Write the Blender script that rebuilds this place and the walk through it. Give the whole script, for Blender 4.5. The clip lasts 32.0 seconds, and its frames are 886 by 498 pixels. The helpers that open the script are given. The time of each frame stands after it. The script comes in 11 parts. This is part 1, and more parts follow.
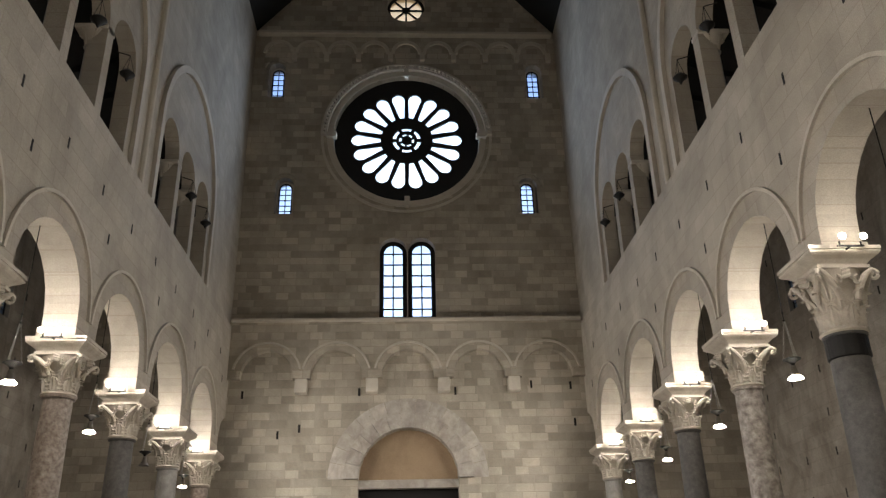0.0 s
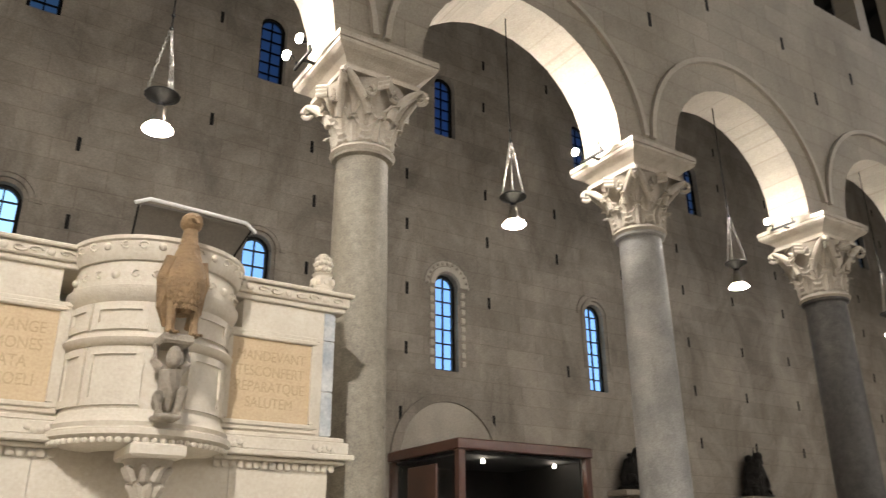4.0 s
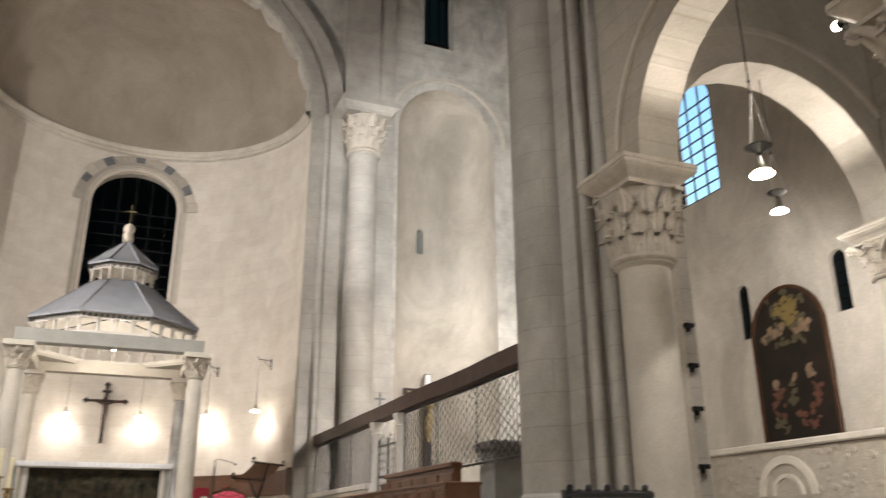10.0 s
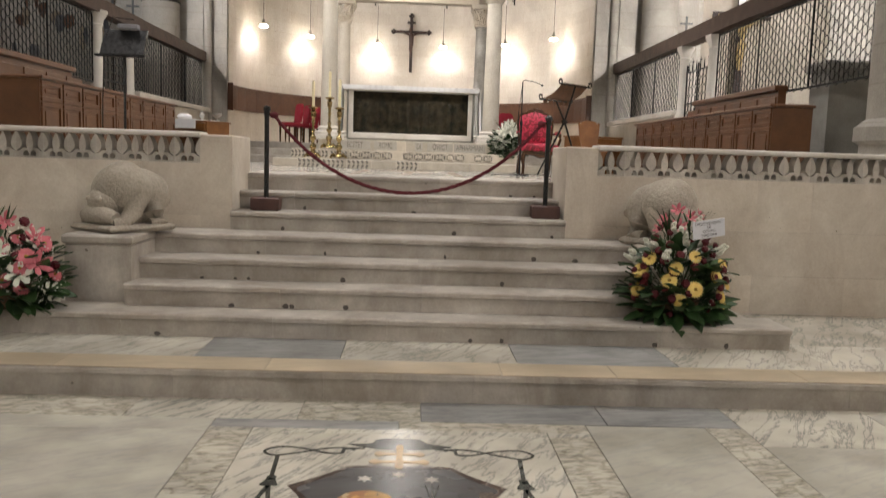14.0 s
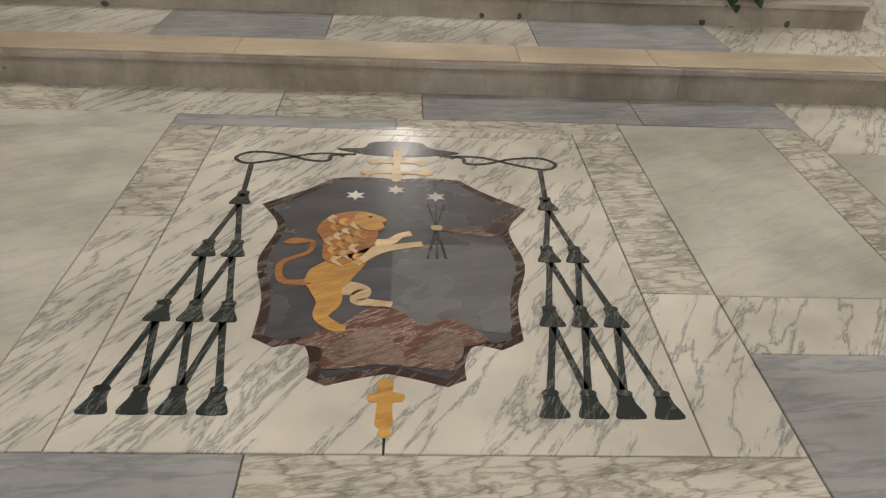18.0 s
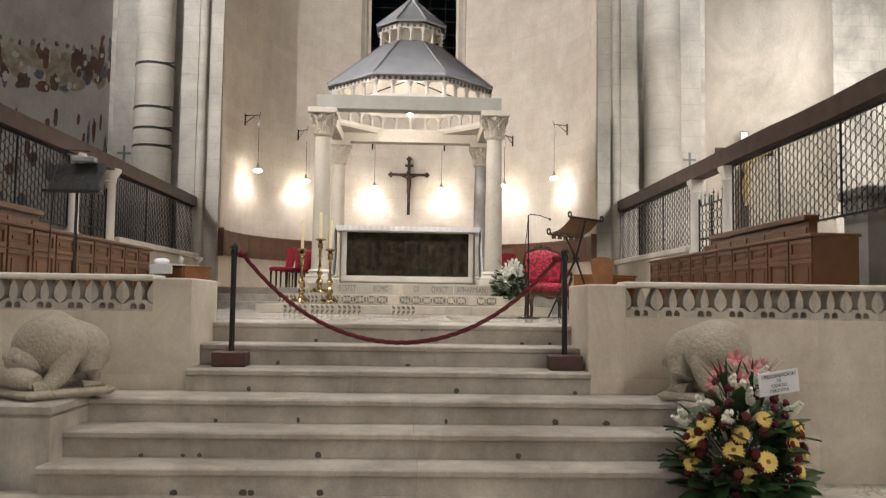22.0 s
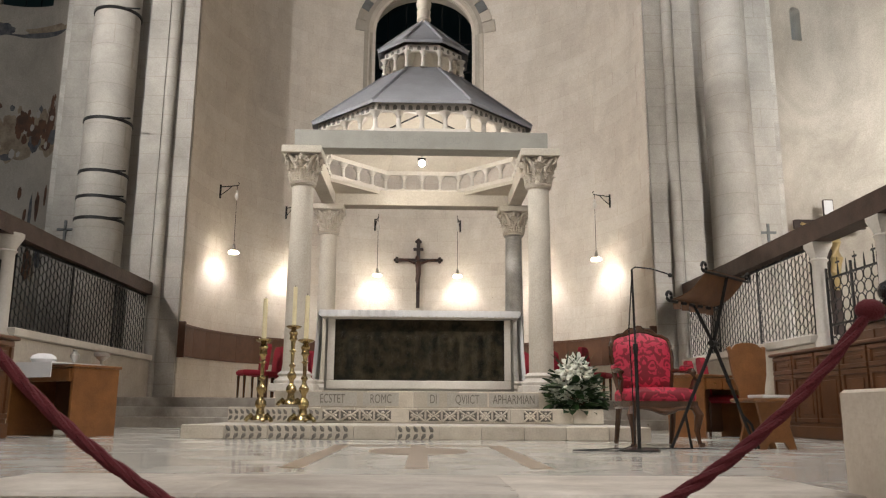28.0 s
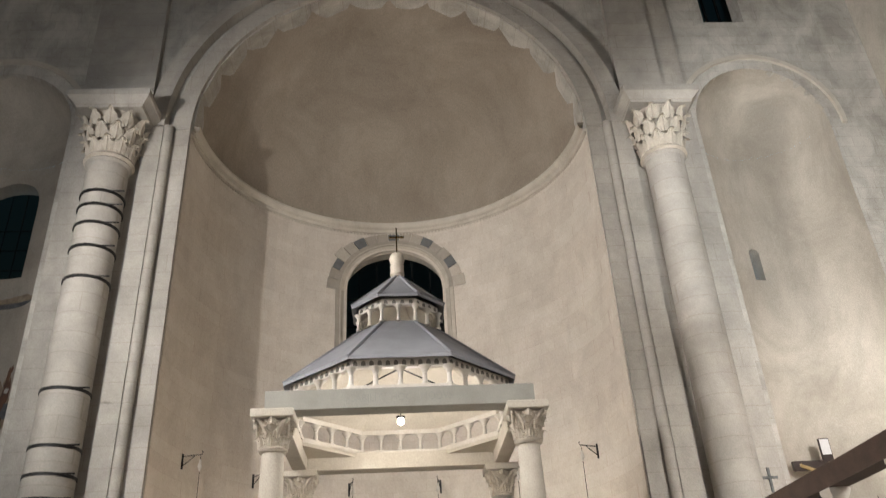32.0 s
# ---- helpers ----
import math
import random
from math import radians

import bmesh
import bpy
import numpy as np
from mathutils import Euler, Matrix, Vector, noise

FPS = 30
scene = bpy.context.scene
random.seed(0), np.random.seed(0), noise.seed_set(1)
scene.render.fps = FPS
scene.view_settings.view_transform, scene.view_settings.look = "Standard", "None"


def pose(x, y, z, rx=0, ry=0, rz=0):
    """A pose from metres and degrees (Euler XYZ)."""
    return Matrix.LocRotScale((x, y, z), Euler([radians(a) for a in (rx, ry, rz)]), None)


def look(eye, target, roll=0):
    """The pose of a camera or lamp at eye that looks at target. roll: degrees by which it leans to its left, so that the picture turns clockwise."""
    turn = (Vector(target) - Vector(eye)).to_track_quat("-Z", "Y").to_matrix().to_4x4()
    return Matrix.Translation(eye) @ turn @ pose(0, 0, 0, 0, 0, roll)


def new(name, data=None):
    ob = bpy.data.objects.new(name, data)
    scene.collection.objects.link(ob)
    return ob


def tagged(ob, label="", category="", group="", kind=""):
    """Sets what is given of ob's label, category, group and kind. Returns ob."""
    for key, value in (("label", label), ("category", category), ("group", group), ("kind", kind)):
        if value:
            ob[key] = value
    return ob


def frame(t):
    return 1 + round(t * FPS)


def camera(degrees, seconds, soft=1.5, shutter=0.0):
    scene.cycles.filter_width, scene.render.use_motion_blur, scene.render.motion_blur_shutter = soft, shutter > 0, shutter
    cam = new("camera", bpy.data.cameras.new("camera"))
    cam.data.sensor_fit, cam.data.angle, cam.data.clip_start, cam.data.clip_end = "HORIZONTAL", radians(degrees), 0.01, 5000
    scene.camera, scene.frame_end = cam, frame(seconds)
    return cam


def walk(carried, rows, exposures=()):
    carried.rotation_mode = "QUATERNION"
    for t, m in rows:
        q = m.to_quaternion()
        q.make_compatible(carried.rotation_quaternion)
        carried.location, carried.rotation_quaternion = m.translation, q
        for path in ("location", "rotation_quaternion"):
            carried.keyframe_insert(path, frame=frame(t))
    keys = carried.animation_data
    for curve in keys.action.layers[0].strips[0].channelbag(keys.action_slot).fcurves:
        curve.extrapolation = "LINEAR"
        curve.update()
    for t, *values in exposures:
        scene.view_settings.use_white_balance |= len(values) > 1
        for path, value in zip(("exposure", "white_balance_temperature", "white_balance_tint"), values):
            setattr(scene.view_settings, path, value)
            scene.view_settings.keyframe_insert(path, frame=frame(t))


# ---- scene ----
cam = camera(58.04, 32.0, soft=1.2, shutter=0.3)
ROWS = [
    (0.0, -0.246, -0.399, 1.598, -2.39, 23.99, 1.33),
    (0.5, -0.170, -0.333, 1.645, 1.00, 24.99, 1.82),
    (1.0, -0.236, -0.173, 1.690, 7.03, 26.09, 2.13),
    (1.5, -0.348, 0.008, 1.750, 15.08, 26.62, 2.02),
    (2.0, -0.347, 0.076, 1.763, 24.25, 26.37, 1.78),
    (2.5, -0.309, 0.135, 1.776, 33.88, 25.31, 1.03),
    (3.0, -0.300, 0.174, 1.772, 42.86, 23.98, 0.45),
    (3.5, -0.328, 0.133, 1.776, 50.43, 22.62, 0.41),
    (4.0, -0.365, 0.090, 1.783, 57.12, 21.39, 0.44),
    (4.5, -0.406, 0.036, 1.790, 62.58, 20.39, 0.41),
    (6.5, -0.575, -0.077, 1.830, 78.28, 20.54, 1.63),
    (7.0, -0.598, -0.062, 1.853, 87.22, 22.10, 1.66),
    (7.5, -0.598, -0.022, 1.864, 97.02, 22.99, 2.04),
    (8.0, -0.582, -0.038, 1.869, 107.78, 23.40, 1.96),
    (8.5, -0.576, -0.151, 1.873, 119.92, 23.12, 1.40),
    (9.0, -0.482, -0.312, 1.862, 132.80, 22.35, 0.75),
    (9.5, -0.423, -0.441, 1.841, 145.90, 21.08, 0.41),
    (10.0, -0.395, -0.499, 1.834, 157.90, 19.49, 0.21),
    (10.5, -0.410, -0.537, 1.790, 167.29, 17.66, -0.04),
    (11.0, -0.458, -0.553, 1.764, 173.30, 15.53, -0.09),
    (11.5, -0.459, -0.601, 1.740, 176.33, 13.02, -0.06),
    (12.0, -0.383, -0.768, 1.701, 177.27, 10.15, 0.09),
    (12.5, -0.355, -0.889, 1.657, 177.49, 7.45, 0.01),
    (13.0, -0.382, -0.992, 1.628, 177.70, 4.36, -0.19),
    (13.5, -0.392, -1.075, 1.581, 178.18, -0.08, -0.47),
    (14.0, -0.301, -1.130, 1.683, 177.96, -6.50, -1.88),
    (14.5, -0.298, -1.103, 1.643, 178.12, -11.90, -1.89),
    (15.0, -0.312, -1.068, 1.634, 178.28, -17.20, -1.87),
    (15.5, -0.293, -1.075, 1.613, 178.17, -20.77, -1.87),
    (17.5, -0.331, -1.870, 1.588, 178.39, -29.45, -2.11),
    (18.0, -0.319, -2.015, 1.587, 178.31, -30.48, -2.23),
    (18.5, -0.335, -2.061, 1.585, 178.28, -30.81, -2.26),
    (19.0, -0.340, -2.072, 1.585, 178.39, -30.06, -2.25),
    (19.5, -0.338, -2.068, 1.582, 178.56, -27.50, -2.24),
    (20.0, -0.337, -2.063, 1.584, 178.51, -22.40, -2.13),
    (20.5, -0.321, -2.021, 1.590, 178.16, -15.04, -1.88),
    (21.0, -0.319, -2.036, 1.616, 178.05, -7.18, -1.56),
    (21.5, -0.337, -2.181, 1.663, 177.98, -0.81, -1.17),
    (22.0, -0.367, -2.403, 1.670, 178.03, 3.78, -0.80),
    (22.5, -0.346, -2.711, 1.665, 178.12, 5.65, -0.59),
    (23.0, -0.336, -3.019, 1.671, 178.05, 6.30, -0.52),
    (23.5, -0.401, -3.310, 1.673, 178.00, 6.89, -0.46),
    (24.0, -0.396, -3.549, 1.670, 177.78, 7.76, -0.41),
    (24.5, -0.340, -3.916, 1.697, 177.31, 9.35, -0.42),
    (26.5, -0.316, -5.536, 1.664, 177.21, 11.09, -0.28),
    (27.0, -0.300, -5.993, 1.684, 177.83, 11.25, -0.22),
    (27.5, -0.235, -6.471, 1.729, 178.33, 11.45, -0.26),
    (28.0, -0.245, -6.873, 1.748, 178.55, 11.46, -0.39),
    (28.5, -0.243, -7.144, 1.854, 178.45, 11.68, -0.41),
    (29.0, -0.171, -7.337, 1.870, 177.92, 11.77, -0.27),
    (29.5, -0.176, -7.424, 1.885, 177.32, 12.21, -0.06),
    (30.0, -0.186, -7.456, 1.893, 176.77, 13.14, 0.29),
    (30.5, -0.183, -7.463, 1.905, 176.54, 15.17, 0.74),
    (31.0, -0.160, -7.446, 1.922, 176.58, 18.71, 1.35),
    (31.5, -0.140, -7.435, 1.955, 176.67, 24.46, 2.09),
    (32.0, -0.124, -7.440, 1.975, 177.46, 29.43, 2.82),
]
EXPOSURES = [(0.0, 0.16), (1.0, 0.3), (3.0, 0.42), (4.0, 0.3), (7.0, 0.25), (9.0, 0.12), (10.0, 0.0), (11.5, -0.04), (13.5, 0.0), (15.0, 0.1), (17.0, 0.0), (19.5, 0.05), (21.0, 0.17), (22.0, 0.0), (23.0, -0.1), (27.0, -0.25), (30.0, -0.36), (31.0, -0.32), (32.0, -0.22)]
walk(cam, [(t, pose(x, y, z, 90 + pitch, roll, yaw)) for t, x, y, z, yaw, pitch, roll in ROWS], EXPOSURES)

# ---------- helpers of this scene ----------
AX = -0.16          # the nave's long axis
PI = math.pi


def mesh_of(bm, name, smooth=False):
    me = bpy.data.meshes.new(name)
    bm.normal_update()
    bm.to_mesh(me)
    bm.free()
    if smooth:
        me.polygons.foreach_set("use_smooth", [True] * len(me.polygons))
        me.set_sharp_from_angle(angle=radians(38))
    return me


def obj(name, bm, mat, smooth=False):
    me = mesh_of(bm, name, smooth)
    for m in (mat if isinstance(mat, (list, tuple)) else [mat]):
        me.materials.append(m)
    return new(name, me)


def part(name, bm, mat, parent, label="", smooth=False):
    ob = obj(name, bm, mat, smooth)
    ob.parent = parent
    if label:
        ob["label"] = label
    return ob


def share(name, me, parent, m):
    """One more piece on shared mesh data."""
    ob = new(name, me)
    ob.parent = parent
    ob.matrix_basis = m
    return ob


def empty(name, m=None):
    ob = new(name)
    ob.empty_display_size = 0.1
    if m is not None:
        ob.matrix_basis = m
    return ob


def hexa(bm, p, mi=0):
    """A box of eight corners: four below, four above, both turning the same way."""
    v = [bm.verts.new(q) for q in p]
    for f in ((3, 2, 1, 0), (4, 5, 6, 7), (0, 1, 5, 4), (1, 2, 6, 5), (2, 3, 7, 6), (3, 0, 4, 7)):
        bm.faces.new([v[i] for i in f]).material_index = mi
    return v


def box(bm, x0, x1, y0, y1, z0, z1, mi=0, bevel=0.0):
    x0, x1, y0, y1, z0, z1 = min(x0, x1), max(x0, x1), min(y0, y1), max(y0, y1), min(z0, z1), max(z0, z1)
    if bevel <= 0:
        return hexa(bm, [(x0, y0, z0), (x1, y0, z0), (x1, y1, z0), (x0, y1, z0),
                         (x0, y0, z1), (x1, y0, z1), (x1, y1, z1), (x0, y1, z1)], mi)
    b = min(bevel, (x1 - x0) * .45, (y1 - y0) * .45, (z1 - z0) * .45)
    ring = lambda z, i: [(x0 + i, y0 + i, z), (x1 - i, y0 + i, z), (x1 - i, y1 - i, z), (x0 + i, y1 - i, z)]
    lev = [ring(z0, b), ring(z0 + b, 0), ring(z1 - b, 0), ring(z1, b)]
    loft(bm, lev, mi=mi)


def loft(bm, rings, closed=True, caps=True, mi=0):
    vs = [[bm.verts.new(p) for p in r] for r in rings]
    n = len(vs[0])
    for a, b in zip(vs, vs[1:]):
        for i in range(n if closed else n - 1):
            j = (i + 1) % n
            bm.faces.new((a[i], a[j], b[j], b[i])).material_index = mi
    if caps and closed:
        bm.faces.new(vs[0][::-1]).material_index = mi
        bm.faces.new(vs[-1]).material_index = mi
    return vs


def lathe(bm, profile, seg=24, at=(0, 0, 0), caps=True, mi=0, a0=0.0, a1=2 * PI, squash=1.0):
    full = abs(a1 - a0 - 2 * PI) < 1e-6
    n = seg if full else seg + 1
    rings = []
    for r, z in profile:
        rings.append([(at[0] + r * math.cos(a0 + (a1 - a0) * i / seg), at[1] + r * squash * math.sin(a0 + (a1 - a0) * i / seg), at[2] + z) for i in range(n)])
    return loft(bm, rings, closed=full, caps=caps and full, mi=mi)


def tube(bm, pts, r, seg=8, mi=0, caps=True):
    pts = [Vector(p) for p in pts]
    rings = []
    for i, p in enumerate(pts):
        d = (pts[min(i + 1, len(pts) - 1)] - pts[max(i - 1, 0)]).normalized()
        u = d.cross(Vector((0, 0, 1)))
        if u.length < 0.05:
            u = d.cross(Vector((1, 0, 0)))
        u.normalize()
        w = u.cross(d)
        rr = r[i] if isinstance(r, (list, tuple)) else r
        rings.append([p + (u * math.cos(2 * PI * k / seg) + w * math.sin(2 * PI * k / seg)) * rr for k in range(seg)])
    return loft(bm, rings, mi=mi, caps=caps)


def ball(bm, c, r, seg=12, rings=8, sz=1.0, mi=0, sx=1.0, sy=1.0):
    lev = []
    for k in range(1, rings):
        a = PI * k / rings
        lev.append([(c[0] + sx * r * math.sin(a) * math.cos(2 * PI * i / seg), c[1] + sy * r * math.sin(a) * math.sin(2 * PI * i / seg), c[2] - sz * r * math.cos(a)) for i in range(seg)])
    loft(bm, lev, mi=mi)


def moved(bm, m):
    bm.transform(m)
    return bm


def arch_open(c, w, zb, zs, ry=None):
    """An opening with a round head: centre, width, sill, springing."""
    r = w / 2
    h = r if ry is None else ry
    return (c - r, c + r, lambda s: zb, lambda s: zs + h * math.sqrt(max(0.0, 1 - ((s - c) / r) ** 2)))


def rect_open(c, w, zb, zt):
    return (c - w / 2, c + w / 2, lambda s: zb, lambda s: zt)


def disc_open(c, zc, r, rz=None):
    rz = rz or r
    f = lambda s: rz * math.sqrt(max(0.0, 1 - ((s - c) / r) ** 2))
    return (c - r, c + r, lambda s: zc - f(s), lambda s: zc + f(s))


def wall_bm(s0, s1, z0, z1, opens, to3d, d0, d1, n=14, step=None, top=None, bm=None):
    """A wall with real openings: cells between z0 and z1 (or top(s)), s along it, d through it."""
    bm = bm or bmesh.new()
    cuts = {round(s0, 5), round(s1, 5)}
    for a, b, fb, ft in opens:
        c, r = (a + b) / 2, (b - a) / 2
        for k in range(n + 1):
            v = c - r * math.cos(PI * k / n)
            if s0 < v < s1:
                cuts.add(round(v, 5))
    if step:
        k = int(math.ceil((s1 - s0) / step))
        for i in range(k):
            cuts.add(round(s0 + (s1 - s0) * i / k, 5))
    cuts = sorted(cuts)
    cuts = [c for i, c in enumerate(cuts) if i == 0 or c - cuts[i - 1] > 1e-3]
    for a, b in zip(cuts, cuts[1:]):
        if b - a < 1e-4:
            continue
        m = (a + b) / 2
        inside = sorted((o for o in opens if o[0] < m < o[1]), key=lambda o: o[2](m))
        lo = (z0, z0)
        segs = []
        for o in inside:
            segs.append((lo, (o[2](a), o[2](b))))
            lo = (o[3](a), o[3](b))
        hi = (top(a), top(b)) if top else (z1, z1)
        segs.append((lo, hi))
        for (la, lb), (ha, hb) in segs:
            if ha - la < 1e-3 and hb - lb < 1e-3:
                continue
            hexa(bm, [to3d(a, la, d0), to3d(b, lb, d0), to3d(b, lb, d1), to3d(a, la, d1),
                      to3d(a, ha, d0), to3d(b, hb, d0), to3d(b, hb, d1), to3d(a, ha, d1)])
    bmesh.ops.remove_doubles(bm, verts=bm.verts, dist=1e-4)
    # drop the faces that two cells share
    seen = {}
    for f in bm.faces:
        seen.setdefault(frozenset(v.index for v in f.verts), []).append(f)
    bm.verts.index_update()
    seen = {}
    for f in bm.faces:
        seen.setdefault(frozenset(v.index for v in f.verts), []).append(f)
    gone = [f for fs in seen.values() if len(fs) > 1 for f in fs]
    bmesh.ops.delete(bm, geom=gone, context="FACES_ONLY")
    bmesh.ops.recalc_face_normals(bm, faces=bm.faces)
    return bm


def arch_band(bm, c, zs, r0, r1, to3d, d0, d1, seg=20, a0=0.0, a1=PI, mi=0):
    """A curved band of stone between two radii, d0 to d1 deep."""
    rings = []
    for k in range(seg + 1):
        a = a0 + (a1 - a0) * k / seg
        q = lambda r, d: to3d(c + r * math.cos(a), zs + r * math.sin(a), d)
        rings.append([q(r0, d0), q(r1, d0), q(r1, d1), q(r0, d1)])
    loft(bm, rings, mi=mi)


along_y = lambda x: (lambda s, z, d: (x + d, s, z))
along_x = lambda y: (lambda s, z, d: (s, y + d, z))


# ---------- dusk sky outside, lamps inside ----------
world = bpy.data.worlds.new("dusk")
scene.world = world
world.use_nodes = True
wn, wl = world.node_tree.nodes, world.node_tree.links
wbg = wn["Background"]
wtc = wn.new("ShaderNodeTexCoord")
wsep = wn.new("ShaderNodeSeparateXYZ")
wramp = wn.new("ShaderNodeValToRGB")
wmap = wn.new("ShaderNodeMapRange")
wmap.inputs["From Min"].default_value, wmap.inputs["From Max"].default_value = -1.0, 1.0
wl.new(wtc.outputs["Generated"], wsep.inputs[0])
wl.new(wsep.outputs["Y"], wmap.inputs["Value"])
wl.new(wmap.outputs[0], wramp.inputs[0])
wramp.color_ramp.elements[0].color = (0.004, 0.008, 0.02, 1)
wramp.color_ramp.elements[0].position = 0.03
wramp.color_ramp.elements[1].color = (1.7, 2.0, 2.3, 1)
wramp.color_ramp.elements[1].position = 0.95
wmid = wramp.color_ramp.elements.new(0.5)
wmid.color = (0.46, 0.74, 1.05, 1)
for where, tone in ((0.12, (0.48, 0.80, 1.05, 1)), (0.30, (0.24, 0.46, 0.90, 1)), (0.68, (0.17, 0.33, 0.78, 1)), (0.86, (0.24, 0.42, 0.92, 1))):
    wramp.color_ramp.elements.new(where).color = tone
wel = wn.new("ShaderNodeMapRange")
wel.inputs["From Min"].default_value, wel.inputs["From Max"].default_value = 0.22, 0.5
wel.inputs["To Min"].default_value, wel.inputs["To Max"].default_value = 0.0, 1.0
wl.new(wsep.outputs["Z"], wel.inputs["Value"])
whor = wn.new("ShaderNodeMix")
whor.data_type = "RGBA"
whor.inputs["A"].default_value, whor.inputs["B"].default_value = (1.35, 1.35, 1.15, 1), (0.85, 0.95, 1.0, 1)
wl.new(wel.outputs[0], whor.inputs["Factor"])
wmul = wn.new("ShaderNodeMix")
wmul.data_type, wmul.blend_type = "RGBA", "MULTIPLY"
wmul.inputs["Factor"].default_value = 1.0
wl.new(wramp.outputs[0], wmul.inputs["A"])
wl.new(whor.outputs["Result"], wmul.inputs["B"])
wl.new(wmul.outputs["Result"], wbg.inputs[0])
wbg.inputs[1].default_value = 1.3


def lamp(name, kind, at, watts, color, size=0.1, target=None, angle=90, blend=0.6):
    data = bpy.data.lights.new(name, kind)
    data.energy, data.color = watts, color
    if kind in ("POINT", "SPOT"):
        data.shadow_soft_size = size
    if kind == "SPOT":
        data.spot_size, data.spot_blend = radians(angle), blend
    ob = new(name, data)
    ob.matrix_basis = look(at, target) if target is not None else pose(*at)
    return ob


WARM, NEUTRAL, COOL = (1.0, 0.94, 0.885), (1.0, 0.96, 0.94), (0.80, 0.88, 1.0)
SPOT_W, FLOOD_W, APSE_W = 46, 450, 31
# unseen floods added by the crossing piers and high in the transept, to brighten
# the first is placed from the apse's shadow edge; no fixtures are modelled
FLOODS = [((9.2, -13.2, 9.5), 6300, NEUTRAL, (-4.6, -27.2, 10.0), 94), ((-11.0, -13.2, 9.0), 600, NEUTRAL, (2.5, -25.0, 12.0), 95),
          ((-5.6, -12.4, 9.0), 6000, (0.95, 0.97, 1.0), (-12.0, -24.5, 13.0), 62), ((8.0, -12.5, 8.6), 1100, COOL, (10.0, -24.5, 12.0), 95),
          ((-5.2, -9.9, 15.0), 2000, NEUTRAL, (1.5, -10.5, 0.5), 85), ((4.9, -9.9, 15.0), 2000, NEUTRAL, (-1.5, -10.5, 0.5), 85),
          ((-5.2, -11.6, 13.0), 2300, NEUTRAL, (0.8, -14.5, 1.5), 62), ((4.9, -11.6, 13.0), 2300, NEUTRAL, (-0.8, -14.5, 1.5), 62),
          ((7.0, -12.9, 10.0), 3600, NEUTRAL, (-5.0, -26.4, 11.5), 46),
          ((-8.2, -11.2, 7.0), 7800, NEUTRAL, (-10.6, -24.0, 3.4), 62)]
for at, watts, colour, target, wide in FLOODS:
    lamp("floodlight", "SPOT", at, watts, colour, 0.15, target, wide, 0.7)


# daylight of the western sky in the rose window's opening
rose_sky = bpy.data.lights.new("rose_daylight", "AREA")
rose_sky.shape, rose_sky.size, rose_sky.energy, rose_sky.color = "DISK", 4.6, 340, (0.62, 0.76, 1.0)
rose_ob = new("rose_daylight", rose_sky)
rose_ob.matrix_basis = look((AX, 26.55, 18.3), (AX, 0.0, 17.0))

# ---------- materials ----------
def specked(nd, lk, where, out, size):
    """Scattered small dirt spots and chips, size in metres, a few to each square metre."""
    vo = nd.new("ShaderNodeTexVoronoi")
    vo.inputs["Scale"].default_value = 7.0
    lk.new(where, vo.inputs["Vector"])
    wob = nd.new("ShaderNodeTexNoise")
    wob.inputs["Scale"].default_value = 40.0
    lk.new(where, wob.inputs["Vector"])
    sep = nd.new("ShaderNodeSeparateColor")
    lk.new(vo.outputs["Color"], sep.inputs[0])
    # only some cells carry a spot, each of its own size
    rad = nd.new("ShaderNodeMapRange")
    rad.inputs["From Min"].default_value, rad.inputs["From Max"].default_value = 0.62, 1.0
    rad.inputs["To Min"].default_value, rad.inputs["To Max"].default_value = 0.0, size * 7.0
    lk.new(sep.outputs[0], rad.inputs["Value"])
    mul = nd.new("ShaderNodeMath")
    mul.operation = "MULTIPLY"
    lk.new(rad.outputs[0], mul.inputs[0])
    lk.new(wob.outputs[0], mul.inputs[1])
    lt = nd.new("ShaderNodeMath")
    lt.operation = "LESS_THAN"
    lk.new(vo.outputs["Distance"], lt.inputs[0])
    lk.new(mul.outputs[0], lt.inputs[1])
    fade = nd.new("ShaderNodeMath")
    fade.operation = "MULTIPLY"
    fade.inputs[1].default_value = 0.75
    lk.new(lt.outputs[0], fade.inputs[0])
    mx = nd.new("ShaderNodeMix")
    mx.data_type = "RGBA"
    lk.new(fade.outputs[0], mx.inputs["Factor"])
    lk.new(out, mx.inputs["A"])
    mx.inputs["B"].default_value = (0.09, 0.065, 0.045, 1)
    return mx.outputs["Result"]


